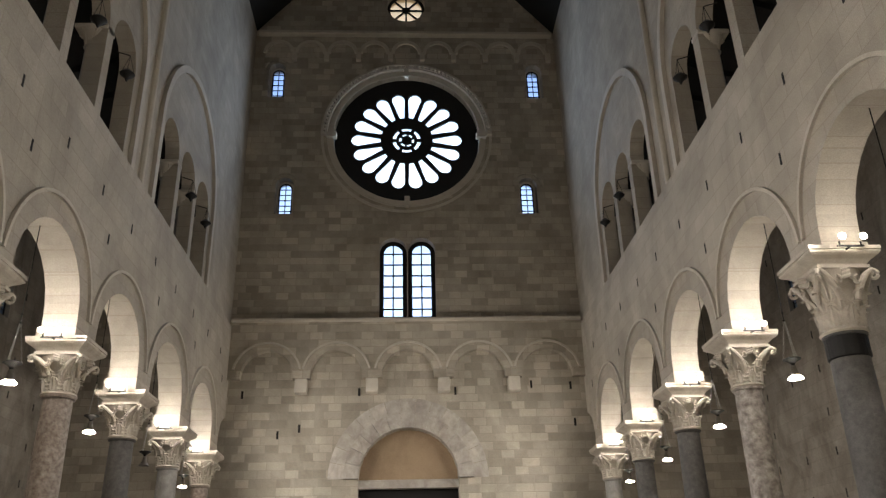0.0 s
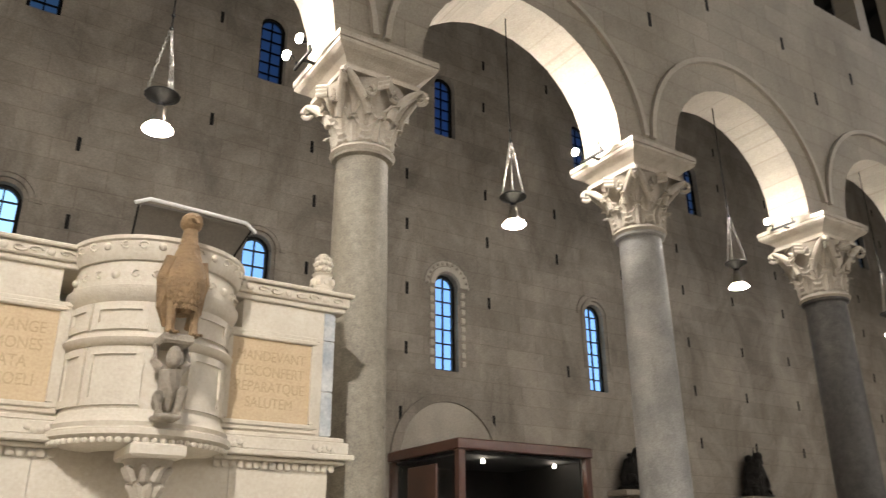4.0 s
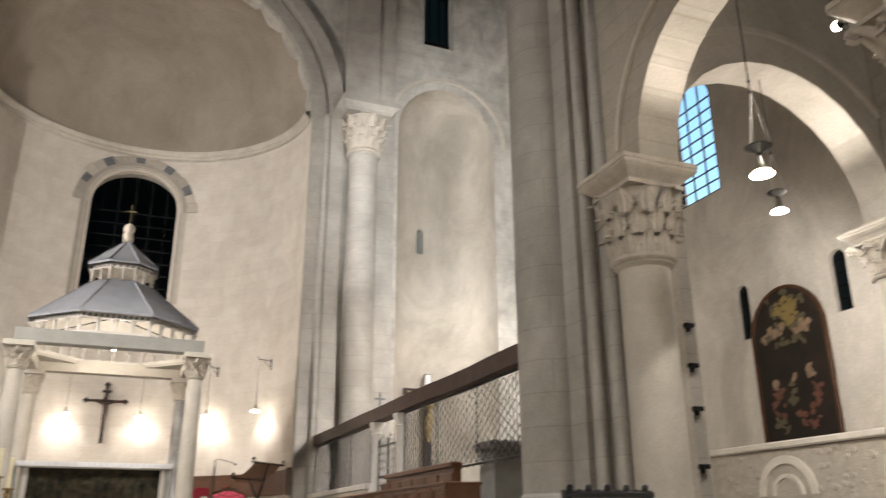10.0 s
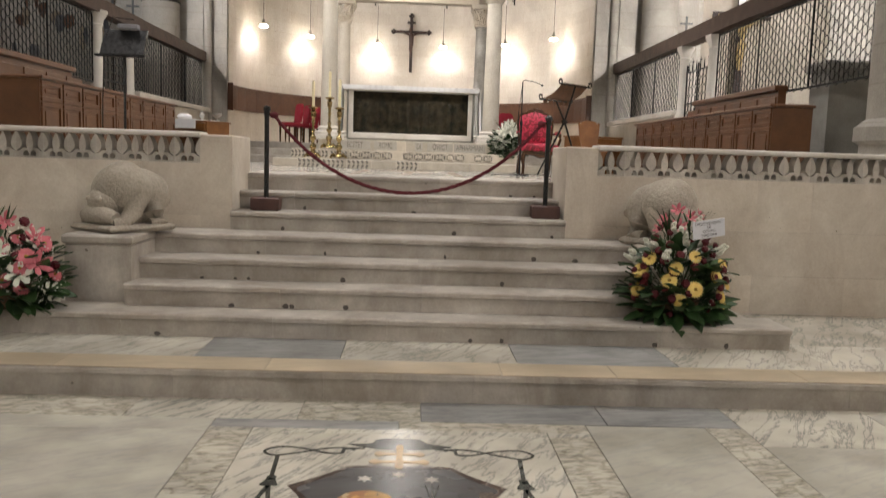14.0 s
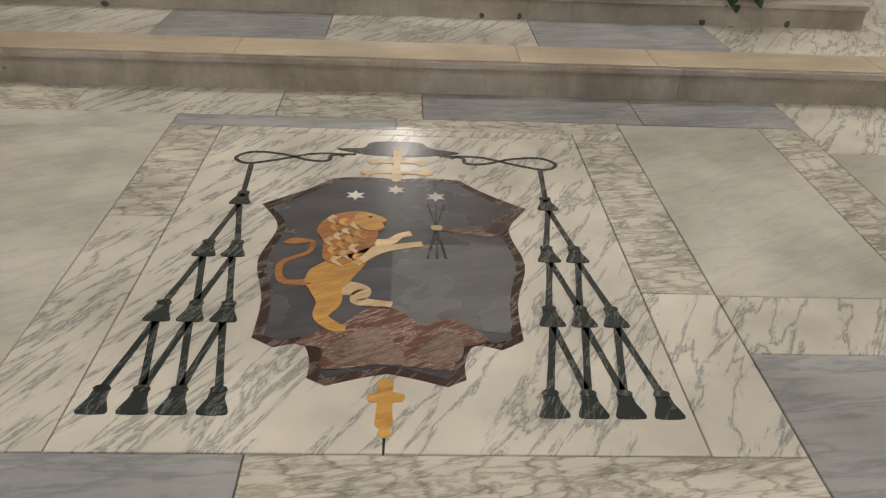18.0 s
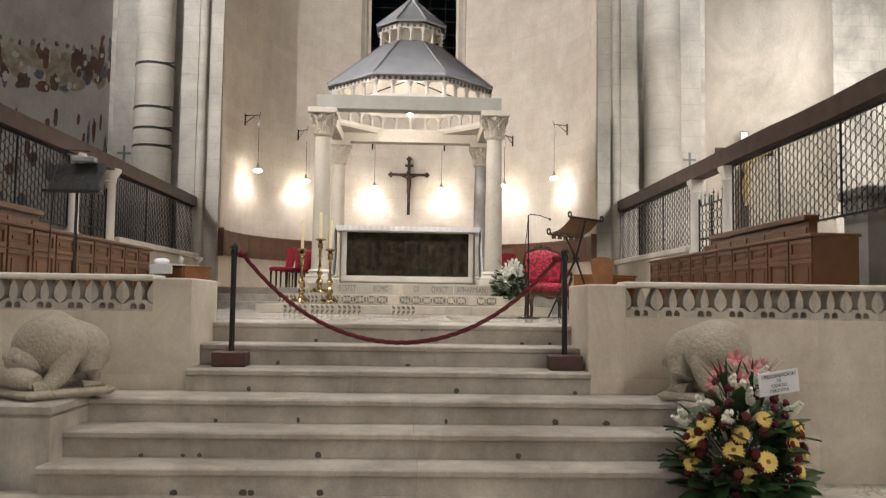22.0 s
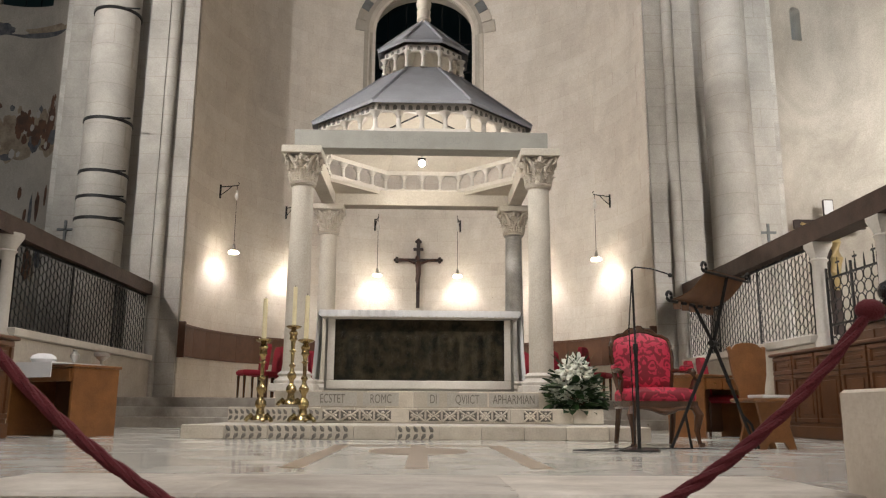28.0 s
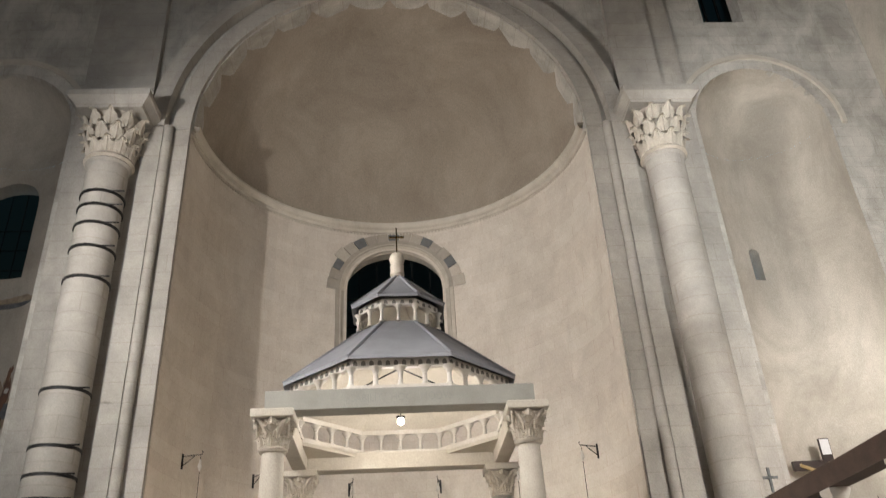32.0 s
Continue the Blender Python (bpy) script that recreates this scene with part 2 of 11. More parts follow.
def material(name, base, rough=0.7, metal=0.0, vary=None, scale=3.0, fine=60.0, bump=0.25, bump_size=0.01, amount=0.5, detail=6.0, spec=0.5, wide=0.6, stain=0.0, stain_scale=0.45, specks=0.0, brown=0.0):
    """Two scales of uneven colour and a fine relief, all in metres."""
    mat = bpy.data.materials.new(name)
    mat.use_nodes = True
    nd, lk = mat.node_tree.nodes, mat.node_tree.links
    bs = nd["Principled BSDF"]
    bs.inputs["Roughness"].default_value, bs.inputs["Metallic"].default_value = rough, metal
    bs.inputs["Specular IOR Level"].default_value = spec
    geo = nd.new("ShaderNodeNewGeometry")
    vary = vary or tuple(c * 0.6 for c in base)
    n1 = nd.new("ShaderNodeTexNoise")
    n1.inputs["Scale"].default_value, n1.inputs["Detail"].default_value, n1.inputs["Roughness"].default_value = scale, detail, 0.6
    n2 = nd.new("ShaderNodeTexNoise")
    n2.inputs["Scale"].default_value, n2.inputs["Detail"].default_value = fine, 4.0
    lk.new(geo.outputs["Position"], n1.inputs["Vector"])
    lk.new(geo.outputs["Position"], n2.inputs["Vector"])
    r1 = nd.new("ShaderNodeValToRGB")
    r1.color_ramp.elements[0].position, r1.color_ramp.elements[1].position = 0.5 - wide / 2, 0.5 + wide / 2
    r1.color_ramp.elements[0].color, r1.color_ramp.elements[1].color = (*vary, 1), (*base, 1)
    lk.new(n1.outputs[0], r1.inputs[0])
    mix = nd.new("ShaderNodeMix")
    mix.data_type, mix.blend_type = "RGBA", "OVERLAY"
    mix.inputs["Factor"].default_value = amount * 0.5
    lk.new(r1.outputs[0], mix.inputs["A"])
    lk.new(n2.outputs[0], mix.inputs["B"])
    out = mix.outputs["Result"]
    if stain:
        st = nd.new("ShaderNodeTexNoise")
        st.inputs["Scale"].default_value, st.inputs["Detail"].default_value, st.inputs["Roughness"].default_value = stain_scale, 10.0, 0.68
        st.inputs["Distortion"].default_value = 0.6
        sm = nd.new("ShaderNodeMapping")
        sm.inputs["Scale"].default_value = (1.0, 1.0, 0.7)
        sm.inputs["Location"].default_value = (3.1, 7.7, 1.3)
        lk.new(geo.outputs["Position"], sm.inputs["Vector"])
        lk.new(sm.outputs[0], st.inputs["Vector"])
        sr = nd.new("ShaderNodeValToRGB")
        sr.color_ramp.elements[0].position, sr.color_ramp.elements[1].position = 0.36, 0.62
        d = 1.0 - stain
        sr.color_ramp.elements[0].color, sr.color_ramp.elements[1].color = (d, d * (0.985 - brown * 0.5), d * (0.97 - brown), 1), (1, 1, 1, 1)
        lk.new(st.outputs[0], sr.inputs[0])
        m2 = nd.new("ShaderNodeMix")
        m2.data_type, m2.blend_type = "RGBA", "MULTIPLY"
        m2.inputs["Factor"].default_value = 1.0
        lk.new(out, m2.inputs["A"])
        lk.new(sr.outputs[0], m2.inputs["B"])
        out = m2.outputs["Result"]
    if specks:
        out = specked(nd, lk, geo.outputs["Position"], out, specks)
    lk.new(out, bs.inputs["Base Color"])
    bp = nd.new("ShaderNodeBump")
    bp.inputs["Strength"].default_value, bp.inputs["Distance"].default_value = bump, bump_size
    lk.new(n2.outputs[0], bp.inputs["Height"])
    lk.new(bp.outputs[0], bs.inputs["Normal"])
    mat["out"] = mix.name
    return mat


def tinted(mat, low, high):
    """Each piece a little different, by Object Info's Random."""
    nd, lk = mat.node_tree.nodes, mat.node_tree.links
    bs = nd["Principled BSDF"]
    src = bs.inputs["Base Color"].links[0].from_socket
    oi = nd.new("ShaderNodeObjectInfo")
    mr = nd.new("ShaderNodeMapRange")
    mr.inputs["To Min"].default_value, mr.inputs["To Max"].default_value = low, high
    lk.new(oi.outputs["Random"], mr.inputs["Value"])
    hs = nd.new("ShaderNodeHueSaturation")
    lk.new(mr.outputs[0], hs.inputs["Value"])
    lk.new(src, hs.inputs["Color"])
    lk.new(hs.outputs[0], bs.inputs["Base Color"])
    return mat


def coursed(mat, axis, course=0.33, length=0.62, depth=0.25, joint=0.012, tone=0.16):
    """Ashlar courses on a wall that stays far off: block by block tone and fine joints, along x or y."""
    nd, lk = mat.node_tree.nodes, mat.node_tree.links
    bs = nd["Principled BSDF"]
    geo = nd.new("ShaderNodeNewGeometry")
    sep = nd.new("ShaderNodeSeparateXYZ")
    com = nd.new("ShaderNodeCombineXYZ")
    lk.new(geo.outputs["Position"], sep.inputs[0])
    lk.new(sep.outputs[axis], com.inputs["X"])
    lk.new(sep.outputs["Z"], com.inputs["Y"])
    bt = nd.new("ShaderNodeTexBrick")
    bt.offset, bt.squash, bt.squash_frequency = 0.43, 1.35, 3
    bt.inputs["Color1"].default_value, bt.inputs["Color2"].default_value = (0.5 - tone, 0.5 - tone, 0.5 - tone * 1.1, 1), (0.5 + tone, 0.5 + tone * .96, 0.5 + tone * .9, 1)
    bt.inputs["Mortar"].default_value = (0.43, 0.42, 0.41, 1)
    bt.inputs["Scale"].default_value = 1.0
    bt.inputs["Brick Width"].default_value, bt.inputs["Row Height"].default_value = length, course
    bt.inputs["Mortar Size"].default_value, bt.inputs["Mortar Smooth"].default_value = joint, 0.6
    lk.new(com.outputs[0], bt.inputs["Vector"])
    src = bs.inputs["Base Color"].links[0].from_socket
    mix = nd.new("ShaderNodeMix")
    mix.data_type, mix.blend_type = "RGBA", "OVERLAY"
    mix.inputs["Factor"].default_value = 1.0
    lk.new(src, mix.inputs["A"])
    lk.new(bt.outputs["Color"], mix.inputs["B"])
    lk.new(mix.outputs["Result"], bs.inputs["Base Color"])
    bp = nd.new("ShaderNodeBump")
    bp.invert = True
    bp.inputs["Strength"].default_value, bp.inputs["Distance"].default_value = depth, 0.02
    lk.new(bt.outputs["Fac"], bp.inputs["Height"])
    lk.new(bs.inputs["Normal"].links[0].from_socket, bp.inputs["Normal"])
    lk.new(bp.outputs[0], bs.inputs["Normal"])
    return mat


def glow(name, color, strength):
    mat = bpy.data.materials.new(name)
    mat.use_nodes = True
    bs = mat.node_tree.nodes["Principled BSDF"]
    bs.inputs["Base Color"].default_value = (*color, 1)
    bs.inputs["Emission Color"].default_value = (*color, 1)
    bs.inputs["Emission Strength"].default_value = strength
    return mat


def pane_mat(name, tint, rough=0.25):
    mat = bpy.data.materials.new(name)
    mat.use_nodes = True
    bs = mat.node_tree.nodes["Principled BSDF"]
    bs.inputs["Base Color"].default_value = (*tint, 1)
    bs.inputs["Transmission Weight"].default_value = 1.0
    bs.inputs["Roughness"].default_value = rough
    bs.inputs["IOR"].default_value = 1.1
    return mat


LIME = (0.50, 0.45, 0.37)
m_wall_y = coursed(material("limestone_wall_long", LIME, 0.85, vary=(0.40, 0.355, 0.29), scale=0.8, fine=45, bump=0.35, stain=0.28, amount=0.55), "Y", tone=0.032, depth=0.08)
m_wall_x = coursed(material("limestone_wall_cross", LIME, 0.85, vary=(0.38, 0.335, 0.27), scale=0.9, fine=45, bump=0.35, stain=0.3, amount=0.55), "X", course=0.27, length=0.44, tone=0.12, depth=0.35)
m_plaster = material("lime_plaster", (0.56, 0.51, 0.43), 0.9, vary=(0.45, 0.40, 0.33), scale=1.1, fine=35, bump=0.3, stain=0.3, amount=0.55)
m_aisle = coursed(material("aisle_wall_stone", (0.44, 0.39, 0.33), 0.88, vary=(0.33, 0.29, 0.24), scale=0.7, fine=40, bump=0.55, specks=0.03, stain=0.42, stain_scale=0.9, amount=0.65), "Y", course=0.34, length=0.66, tone=0.042, depth=0.09, joint=0.012)
m_pale = material("pale_stone", (0.62, 0.57, 0.48), 0.8, vary=(0.5, 0.45, 0.37), scale=2.5, fine=50, bump=0.3, stain=0.22, amount=0.55)
m_cap = material("carved_marble", (0.66, 0.60, 0.50), 0.7, vary=(0.45, 0.39, 0.31), scale=6, fine=70, bump=0.5, stain=0.25, amount=0.55)
m_white = material("white_marble", (0.68, 0.64, 0.57), 0.55, vary=(0.55, 0.51, 0.45), scale=3, fine=40, bump=0.12, stain=0.14, stain_scale=1.1)
m_apse = coursed(material("apse_limewash", (0.68, 0.615, 0.53), 0.9, vary=(0.59, 0.525, 0.445), scale=1.9, fine=22, bump=0.6, stain=0.14, stain_scale=0.9, amount=0.5, specks=0.012), "X", course=0.34, length=0.62, tone=0.025, depth=0.06, joint=0.006)
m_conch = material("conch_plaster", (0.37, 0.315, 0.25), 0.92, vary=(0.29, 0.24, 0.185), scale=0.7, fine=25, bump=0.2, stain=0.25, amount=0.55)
m_trans = coursed(material("transept_stone", (0.56, 0.53, 0.47), 0.88, vary=(0.44, 0.41, 0.36), scale=0.8, fine=40, bump=0.4, stain=0.36, stain_scale=1.1, amount=0.7), "X", tone=0.03, depth=0.07)
# near-black for roofs, door and tracery, and for shade inside holes
m_dark = material("timber_and_shade_black", (0.012, 0.010, 0.008), 0.9, vary=(0.006, 0.005, 0.004), scale=4, fine=60)
m_iron = material("wrought_iron", (0.02, 0.019, 0.018), 0.5, metal=0.6, vary=(0.012, 0.011, 0.01), scale=12, fine=150)
m_step = tinted(material("step_stone", (0.55, 0.505, 0.44), 0.6, vary=(0.36, 0.32, 0.275), scale=3.2, fine=55, bump=0.2, stain=0.36, stain_scale=1.3, amount=0.3, specks=0.03, brown=0.06, wide=0.42), 0.88, 1.08)
m_wood = material("walnut_wood", (0.135, 0.062, 0.028), 0.42, vary=(0.07, 0.031, 0.015), scale=5, fine=90)
m_beam = material("old_beam_wood", (0.10, 0.06, 0.042), 0.7, vary=(0.04, 0.025, 0.018), scale=4, fine=70, bump=0.6)
m_red = material("red_velvet", (0.27, 0.010, 0.026), 0.8, vary=(0.26, 0.006, 0.018), scale=9, fine=120)
m_gold = material("polished_brass", (0.55, 0.42, 0.20), 0.25, metal=1.0, vary=(0.20, 0.14, 0.06), scale=18, fine=90, wide=0.4)
m_lead = material("grey_slab_roof", (0.29, 0.29, 0.305), 0.65, vary=(0.21, 0.21, 0.22), scale=3, fine=60)
m_bronze = material("dark_bronze", (0.022, 0.019, 0.016), 0.45, metal=0.7, vary=(0.010, 0.009, 0.008), scale=8, fine=60, bump=0.8, bump_size=0.03)
m_bulb = glow("lit_bulb", (1.0, 0.90, 0.74), 60.0)
m_floor = material("floor_joint_grey", (0.30, 0.285, 0.26), 0.5, vary=(0.22, 0.21, 0.19), scale=1.6, fine=30, bump=0.1)


def veined(name, base, vein, scale=1.6, sharp=0.12, turn=0.6, rough=0.16, patch=0.0, grain=7.0):
    """Polished marble: warped dark veins over a clouded ground, each slab shifted by its own random number."""
    mat = bpy.data.materials.new(name)
    mat.use_nodes = True
    nd, lk = mat.node_tree.nodes, mat.node_tree.links
    bs = nd["Principled BSDF"]
    geo, oi = nd.new("ShaderNodeNewGeometry"), nd.new("ShaderNodeObjectInfo")
    add = nd.new("ShaderNodeVectorMath")
    add.operation = "MULTIPLY_ADD"
    add.inputs[1].default_value = (37.0, 19.0, 11.0)
    com = nd.new("ShaderNodeCombineXYZ")
    for k in "XYZ":
        lk.new(oi.outputs["Random"], com.inputs[k])
    lk.new(com.outputs[0], add.inputs[0])
    lk.new(geo.outputs["Position"], add.inputs[2])
    mp = nd.new("ShaderNodeMapping")
    mp.vector_type = "TEXTURE"
    mp.inputs["Rotation"].default_value = (0, 0, turn)
    mp.inputs["Scale"].default_value = (1.5, 0.3, 1.0)
    lk.new(add.outputs[0], mp.inputs["Vector"])
    n = nd.new("ShaderNodeTexNoise")
    n.inputs["Scale"].default_value, n.inputs["Detail"].default_value, n.inputs["Roughness"].default_value, n.inputs["Distortion"].default_value = scale, 12.0, 0.66, 0.35
    lk.new(mp.outputs[0], n.inputs["Vector"])
    r = nd.new("ShaderNodeValToRGB")
    e = r.color_ramp.elements
    e[0].position, e[0].color = 0.5 - sharp, (*base, 1)
    e[1].position, e[1].color = 0.5 + sharp, (*base, 1)
    m = e.new(0.5)
    m.color = (*vein, 1)
    e.new(0.5 - sharp * 0.35).color = tuple(0.6 * a + 0.4 * b for a, b in zip(base, vein)) + (1,)
    e.new(0.5 + sharp * 0.45).color = tuple(0.75 * a + 0.25 * b for a, b in zip(base, vein)) + (1,)
    lk.new(n.outputs[0], r.inputs[0])
    c = nd.new("ShaderNodeTexNoise")
    c.inputs["Scale"].default_value, c.inputs["Detail"].default_value = 2.2, 8.0
    lk.new(add.outputs[0], c.inputs["Vector"])
    cr = nd.new("ShaderNodeValToRGB")
    cr.color_ramp.elements[0].position, cr.color_ramp.elements[1].position = 0.32, 0.68
    cr.color_ramp.elements[0].color, cr.color_ramp.elements[1].color = (0.72, 0.71, 0.69, 1), (1.05, 1.04, 1.02, 1)
    lk.new(c.outputs[0], cr.inputs[0])
    mx = nd.new("ShaderNodeMix")
    mx.data_type, mx.blend_type = "RGBA", "MULTIPLY"
    mx.inputs["Factor"].default_value = 1.0
    lk.new(r.outputs[0], mx.inputs["A"])
    lk.new(cr.outputs[0], mx.inputs["B"])
    out = mx.outputs["Result"]
    if patch:
        vo = nd.new("ShaderNodeTexVoronoi")
        vo.feature = "DISTANCE_TO_EDGE"
        vo.inputs["Scale"].default_value = grain
        wv = nd.new("ShaderNodeVectorMath")
        wv.operation = "MULTIPLY_ADD"
        wv.inputs[1].default_value = (0.35, 0.35, 0.35)
        lk.new(n.outputs["Color"], wv.inputs[0])
        lk.new(add.outputs[0], wv.inputs[2])
        lk.new(wv.outputs[0], vo.inputs["Vector"])
        vr = nd.new("ShaderNodeValToRGB")
        vr.color_ramp.elements[0].color, vr.color_ramp.elements[1].color = (1 - patch, 1 - patch, 1 - patch * 1.1, 1), (1, 1, 1, 1)
        vr.color_ramp.elements[1].position = 0.10
        lk.new(vo.outputs["Distance"], vr.inputs[0])
        m3 = nd.new("ShaderNodeMix")
        m3.data_type, m3.blend_type = "RGBA", "MULTIPLY"
        m3.inputs["Factor"].default_value = 1.0
        lk.new(out, m3.inputs["A"])
        lk.new(vr.outputs[0], m3.inputs["B"])
        out = m3.outputs["Result"]
    out = specked(nd, lk, add.outputs[0], out, 0.012)
    lk.new(out, bs.inputs["Base Color"])
    rr = nd.new("ShaderNodeMapRange")
    rr.inputs["To Min"].default_value, rr.inputs["To Max"].default_value = rough * 0.8, rough * 1.9
    lk.new(c.outputs[0], rr.inputs["Value"])
    lk.new(rr.outputs[0], bs.inputs["Roughness"])
    return tinted(mat, 0.88, 1.08)


m_jamb = coursed(material("jamb_stone", (0.50, 0.46, 0.40), 0.85, vary=(0.36, 0.335, 0.295), scale=1.6, fine=45, bump=0.35, stain=0.3, amount=0.5), "X", course=0.45, length=2.4, tone=0.015, depth=0.03)
m_vein = veined("white_grey_veined_marble", (0.570, 0.533, 0.456), (0.25, 0.25, 0.23), 2.2, 0.04, 1.05)
m_brecc = veined("white_breccia_marble", (0.589, 0.547, 0.460), (0.36, 0.335, 0.29), 3.0, 0.06, 0.2, patch=0.4)
m_plainm = veined("clouded_beige_marble", (0.494, 0.468, 0.403), (0.43, 0.415, 0.375), 2.6, 0.05, 0.5)
m_bardi = veined("blue_grey_marble", (0.34, 0.34, 0.33), (0.25, 0.25, 0.25), 2.6, 0.09, 0.1)
m_nosing = veined("buff_nosing_stone", (0.52, 0.43, 0.31), (0.44, 0.36, 0.25), 1.6, 0.2, 0.1, rough=0.3)
m_choirfloor = veined("polished_white_choir_marble", (0.66, 0.63, 0.58), (0.55, 0.53, 0.49), 0.9, 0.16, 0.2, rough=0.10)


# ---------- plan in metres ----------
FACADE = 26.44
HALF = 6.05                    # nave wall faces from the axis
COLX = 6.35                    # column centres from the axis
BAY = 3.66
COLS = [-4.34, -0.6, 3.17, 6.9, 10.56, 14.15, 17.72, 21.45, 25.0]
RESPOND = -8.62                # half column on the crossing pier
GALLERY, NAVE_TOP = 10.5, 24.0
AISLE = 11.65
PIER = (-8.95, -11.5)
CHOIR, CHOIR_Y = 1.465, -9.03   # raised choir floor and its front
EAST, TRANS = -24.0, 13.6
APSE_R, APSE_Z = 5.1, 14.9


def setting(ob, label, category):
    return tagged(ob, label, category, kind="structure")


# ----- floors
bm = bmesh.new()
box(bm, AX - AISLE - 2, AX + AISLE + 2, -9.3, FACADE + 1.0, -0.4, -0.012)
setting(obj("floor", bm, m_floor), "grey and white veined marble church floor", "floor")
bm = bmesh.new()
box(bm, AX - TRANS - 0.5, AX + TRANS + 0.5, EAST - 6.0, -10.6, -0.4, CHOIR)
box(bm, AX - TRANS - 0.5, -1.82, -10.6, -9.36, -0.4, CHOIR)
box(bm, AX + TRANS + 0.5, 1.48, -10.6, -9.36, -0.4, CHOIR)
setting(obj("floor_choir", bm, m_choirfloor), "polished white marble floor of the raised choir", "floor")

# ----- nave walls over the columns
for side, nm in ((-1, "wall_south_nave"), (1, "wall_north_nave")):
    T3 = along_y(AX + side * HALF)
    stops = [RESPOND + 0.05] + COLS
    mids = [((a + b) / 2, b - a - 0.96) for a, b in zip(stops, stops[1:])]
    opens = [arch_open(c, w, 6.0, 6.5, w / 2 - 0.04) for c, w in mids]
    opens.append((COLS[-1] + 0.46, FACADE, lambda s: 6.0, lambda s: 6.5 + 0.9 * math.sqrt(max(0, 1 - ((s - FACADE) / (FACADE - COLS[-1] - 0.46)) ** 2))))
    wall = setting(obj(nm, wall_bm(PIER[0] + 0.003, FACADE, 6.36, GALLERY, opens, T3, 0.0, side * 0.62), m_wall_y), "pale limestone nave wall with round arches and small putlog holes", "wall")
    # raised outer line of each arch
    for c, w in mids:
        bm = bmesh.new()
        arch_band(bm, c, 6.5, w / 2 + 0.385, w / 2 + 0.45, T3, -side * 0.055, side * 0.02, 26, 0.05, PI - 0.05)
        part("arch_moulding", bm, m_pale, wall, "thin raised stone line round the arch")
    # gallery storey
    groups = [(a + b) / 2 for a, b in zip(COLS[0:8:2], COLS[1:8:2])]
    opens = []
    for g in groups:
        for k in (-1, 0, 1):
            opens.append(arch_open(g + k * 1.72, 1.42, GALLERY, 12.75))
    gal = setting(obj(nm.replace("nave", "gallery"), wall_bm(PIER[0] + 0.003, FACADE, GALLERY, NAVE_TOP, opens, T3, side * 0.12, side * 0.5), m_wall_y), "upper nave wall with dark three-light gallery openings", "wall")
    for g in groups:
        bm = bmesh.new()
        arch_band(bm, g, 12.9, 2.75, 2.95, T3, side * 0.02, side * 0.14, 26)
        part("relieving_arch", bm, m_pale, gal)
        for s2 in (-1, 1):
            bm = bmesh.new()
            box(bm, AX + side * (HALF + 0.02), AX + side * (HALF + 0.14), g + s2 * 2.75, g + s2 * 2.95, GALLERY, 12.9)
            part("pilaster_strip", bm, m_pale, gal)
    bm = bmesh.new()
    for g in groups[1:]:
        lathe(bm, [(0.10, 0), (0.10, NAVE_TOP - GALLERY)], 10, (AX + side * (HALF + 0.1), g - BAY, GALLERY))
    part("wall_shaft", bm, m_pale, gal)

# ----- aisles
for side, nm in ((-1, "south"), (1, "north")):
    T3 = along_y(AX + side * AISLE)
    opens = []
    for k in range(-2, 7):
        y = 0.45 + 3.58 * k
        if y < 25:
            if k < 4:
                opens.append(arch_open(y, 0.48, 4.87, 6.42))
            opens.append(arch_open(y, 0.48, 9.5, 10.64))
    setting(obj("wall_%s_aisle" % nm, wall_bm(-8.9, FACADE, 0.0, 14.5, opens, T3, 0.0, side * 0.24), m_aisle), "dim rough limestone aisle wall with slit windows", "wall")
    # added outer leaf: openings widened so slanting views still reach the sky
    wide = []
    for k in range(-2, 7):
        y = 0.45 + 3.58 * k
        if y < 25:
            if k < 4:
                wide.append(arch_open(y, 1.9, 4.6, 7.0, 0.4))
            wide.append(arch_open(y, 1.9, 9.2, 11.1, 0.4))
    setting(obj("wall_%s_aisle_outer" % nm, wall_bm(-8.9, FACADE, 0.0, 14.5, wide, T3, side * 0.243, side * 0.7), m_aisle), "added outer leaf of the aisle wall, openings widened to show sky", "wall")
    bm = bmesh.new()
    xa, xb = AX + side * (HALF + 0.78), AX + side * (AISLE + 0.7)
    hexa(bm, [(xa, -8.9, 15.2), (xb, -8.9, 13.5), (xb, FACADE, 13.5), (xa, FACADE, 15.2), (xa, -8.9, 15.4), (xb, -8.9, 13.7), (xb, FACADE, 13.7), (xa, FACADE, 15.4)])
    for k in range(26):
        y = -8.2 + 1.33 * k
        hexa(bm, [(xa, y, 15.02), (xb, y, 13.32), (xb, y + 0.16, 13.32), (xa, y + 0.16, 15.02), (xa, y, 15.2), (xb, y, 13.5), (xb, y + 0.16, 13.5), (xa, y + 0.16, 15.2)])
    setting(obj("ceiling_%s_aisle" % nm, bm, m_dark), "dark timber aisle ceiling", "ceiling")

# ----- west front
T3 = along_x(26.14)
bl = [(-4.75, 2.0), (-2.42, 2.0), (-0.0, 2.0), (2.42, 2.0), (4.75, 2.0)]
low = wall_bm(AX - AISLE, AX + AISLE, 0.0, 10.72, [arch_open(AX, 3.26, 0.0, 5.35)], T3, 0.12, 0.5)
front = setting(obj("wall_west", low, m_wall_x), "weathered limestone west wall with blind arcade and portal", "wall")
opens = [disc_open(AX, 18.38, 2.86), arch_open(AX - 0.52, 1.0, 10.9, 13.5), arch_open(AX + 0.52, 1.0, 10.9, 13.5)]
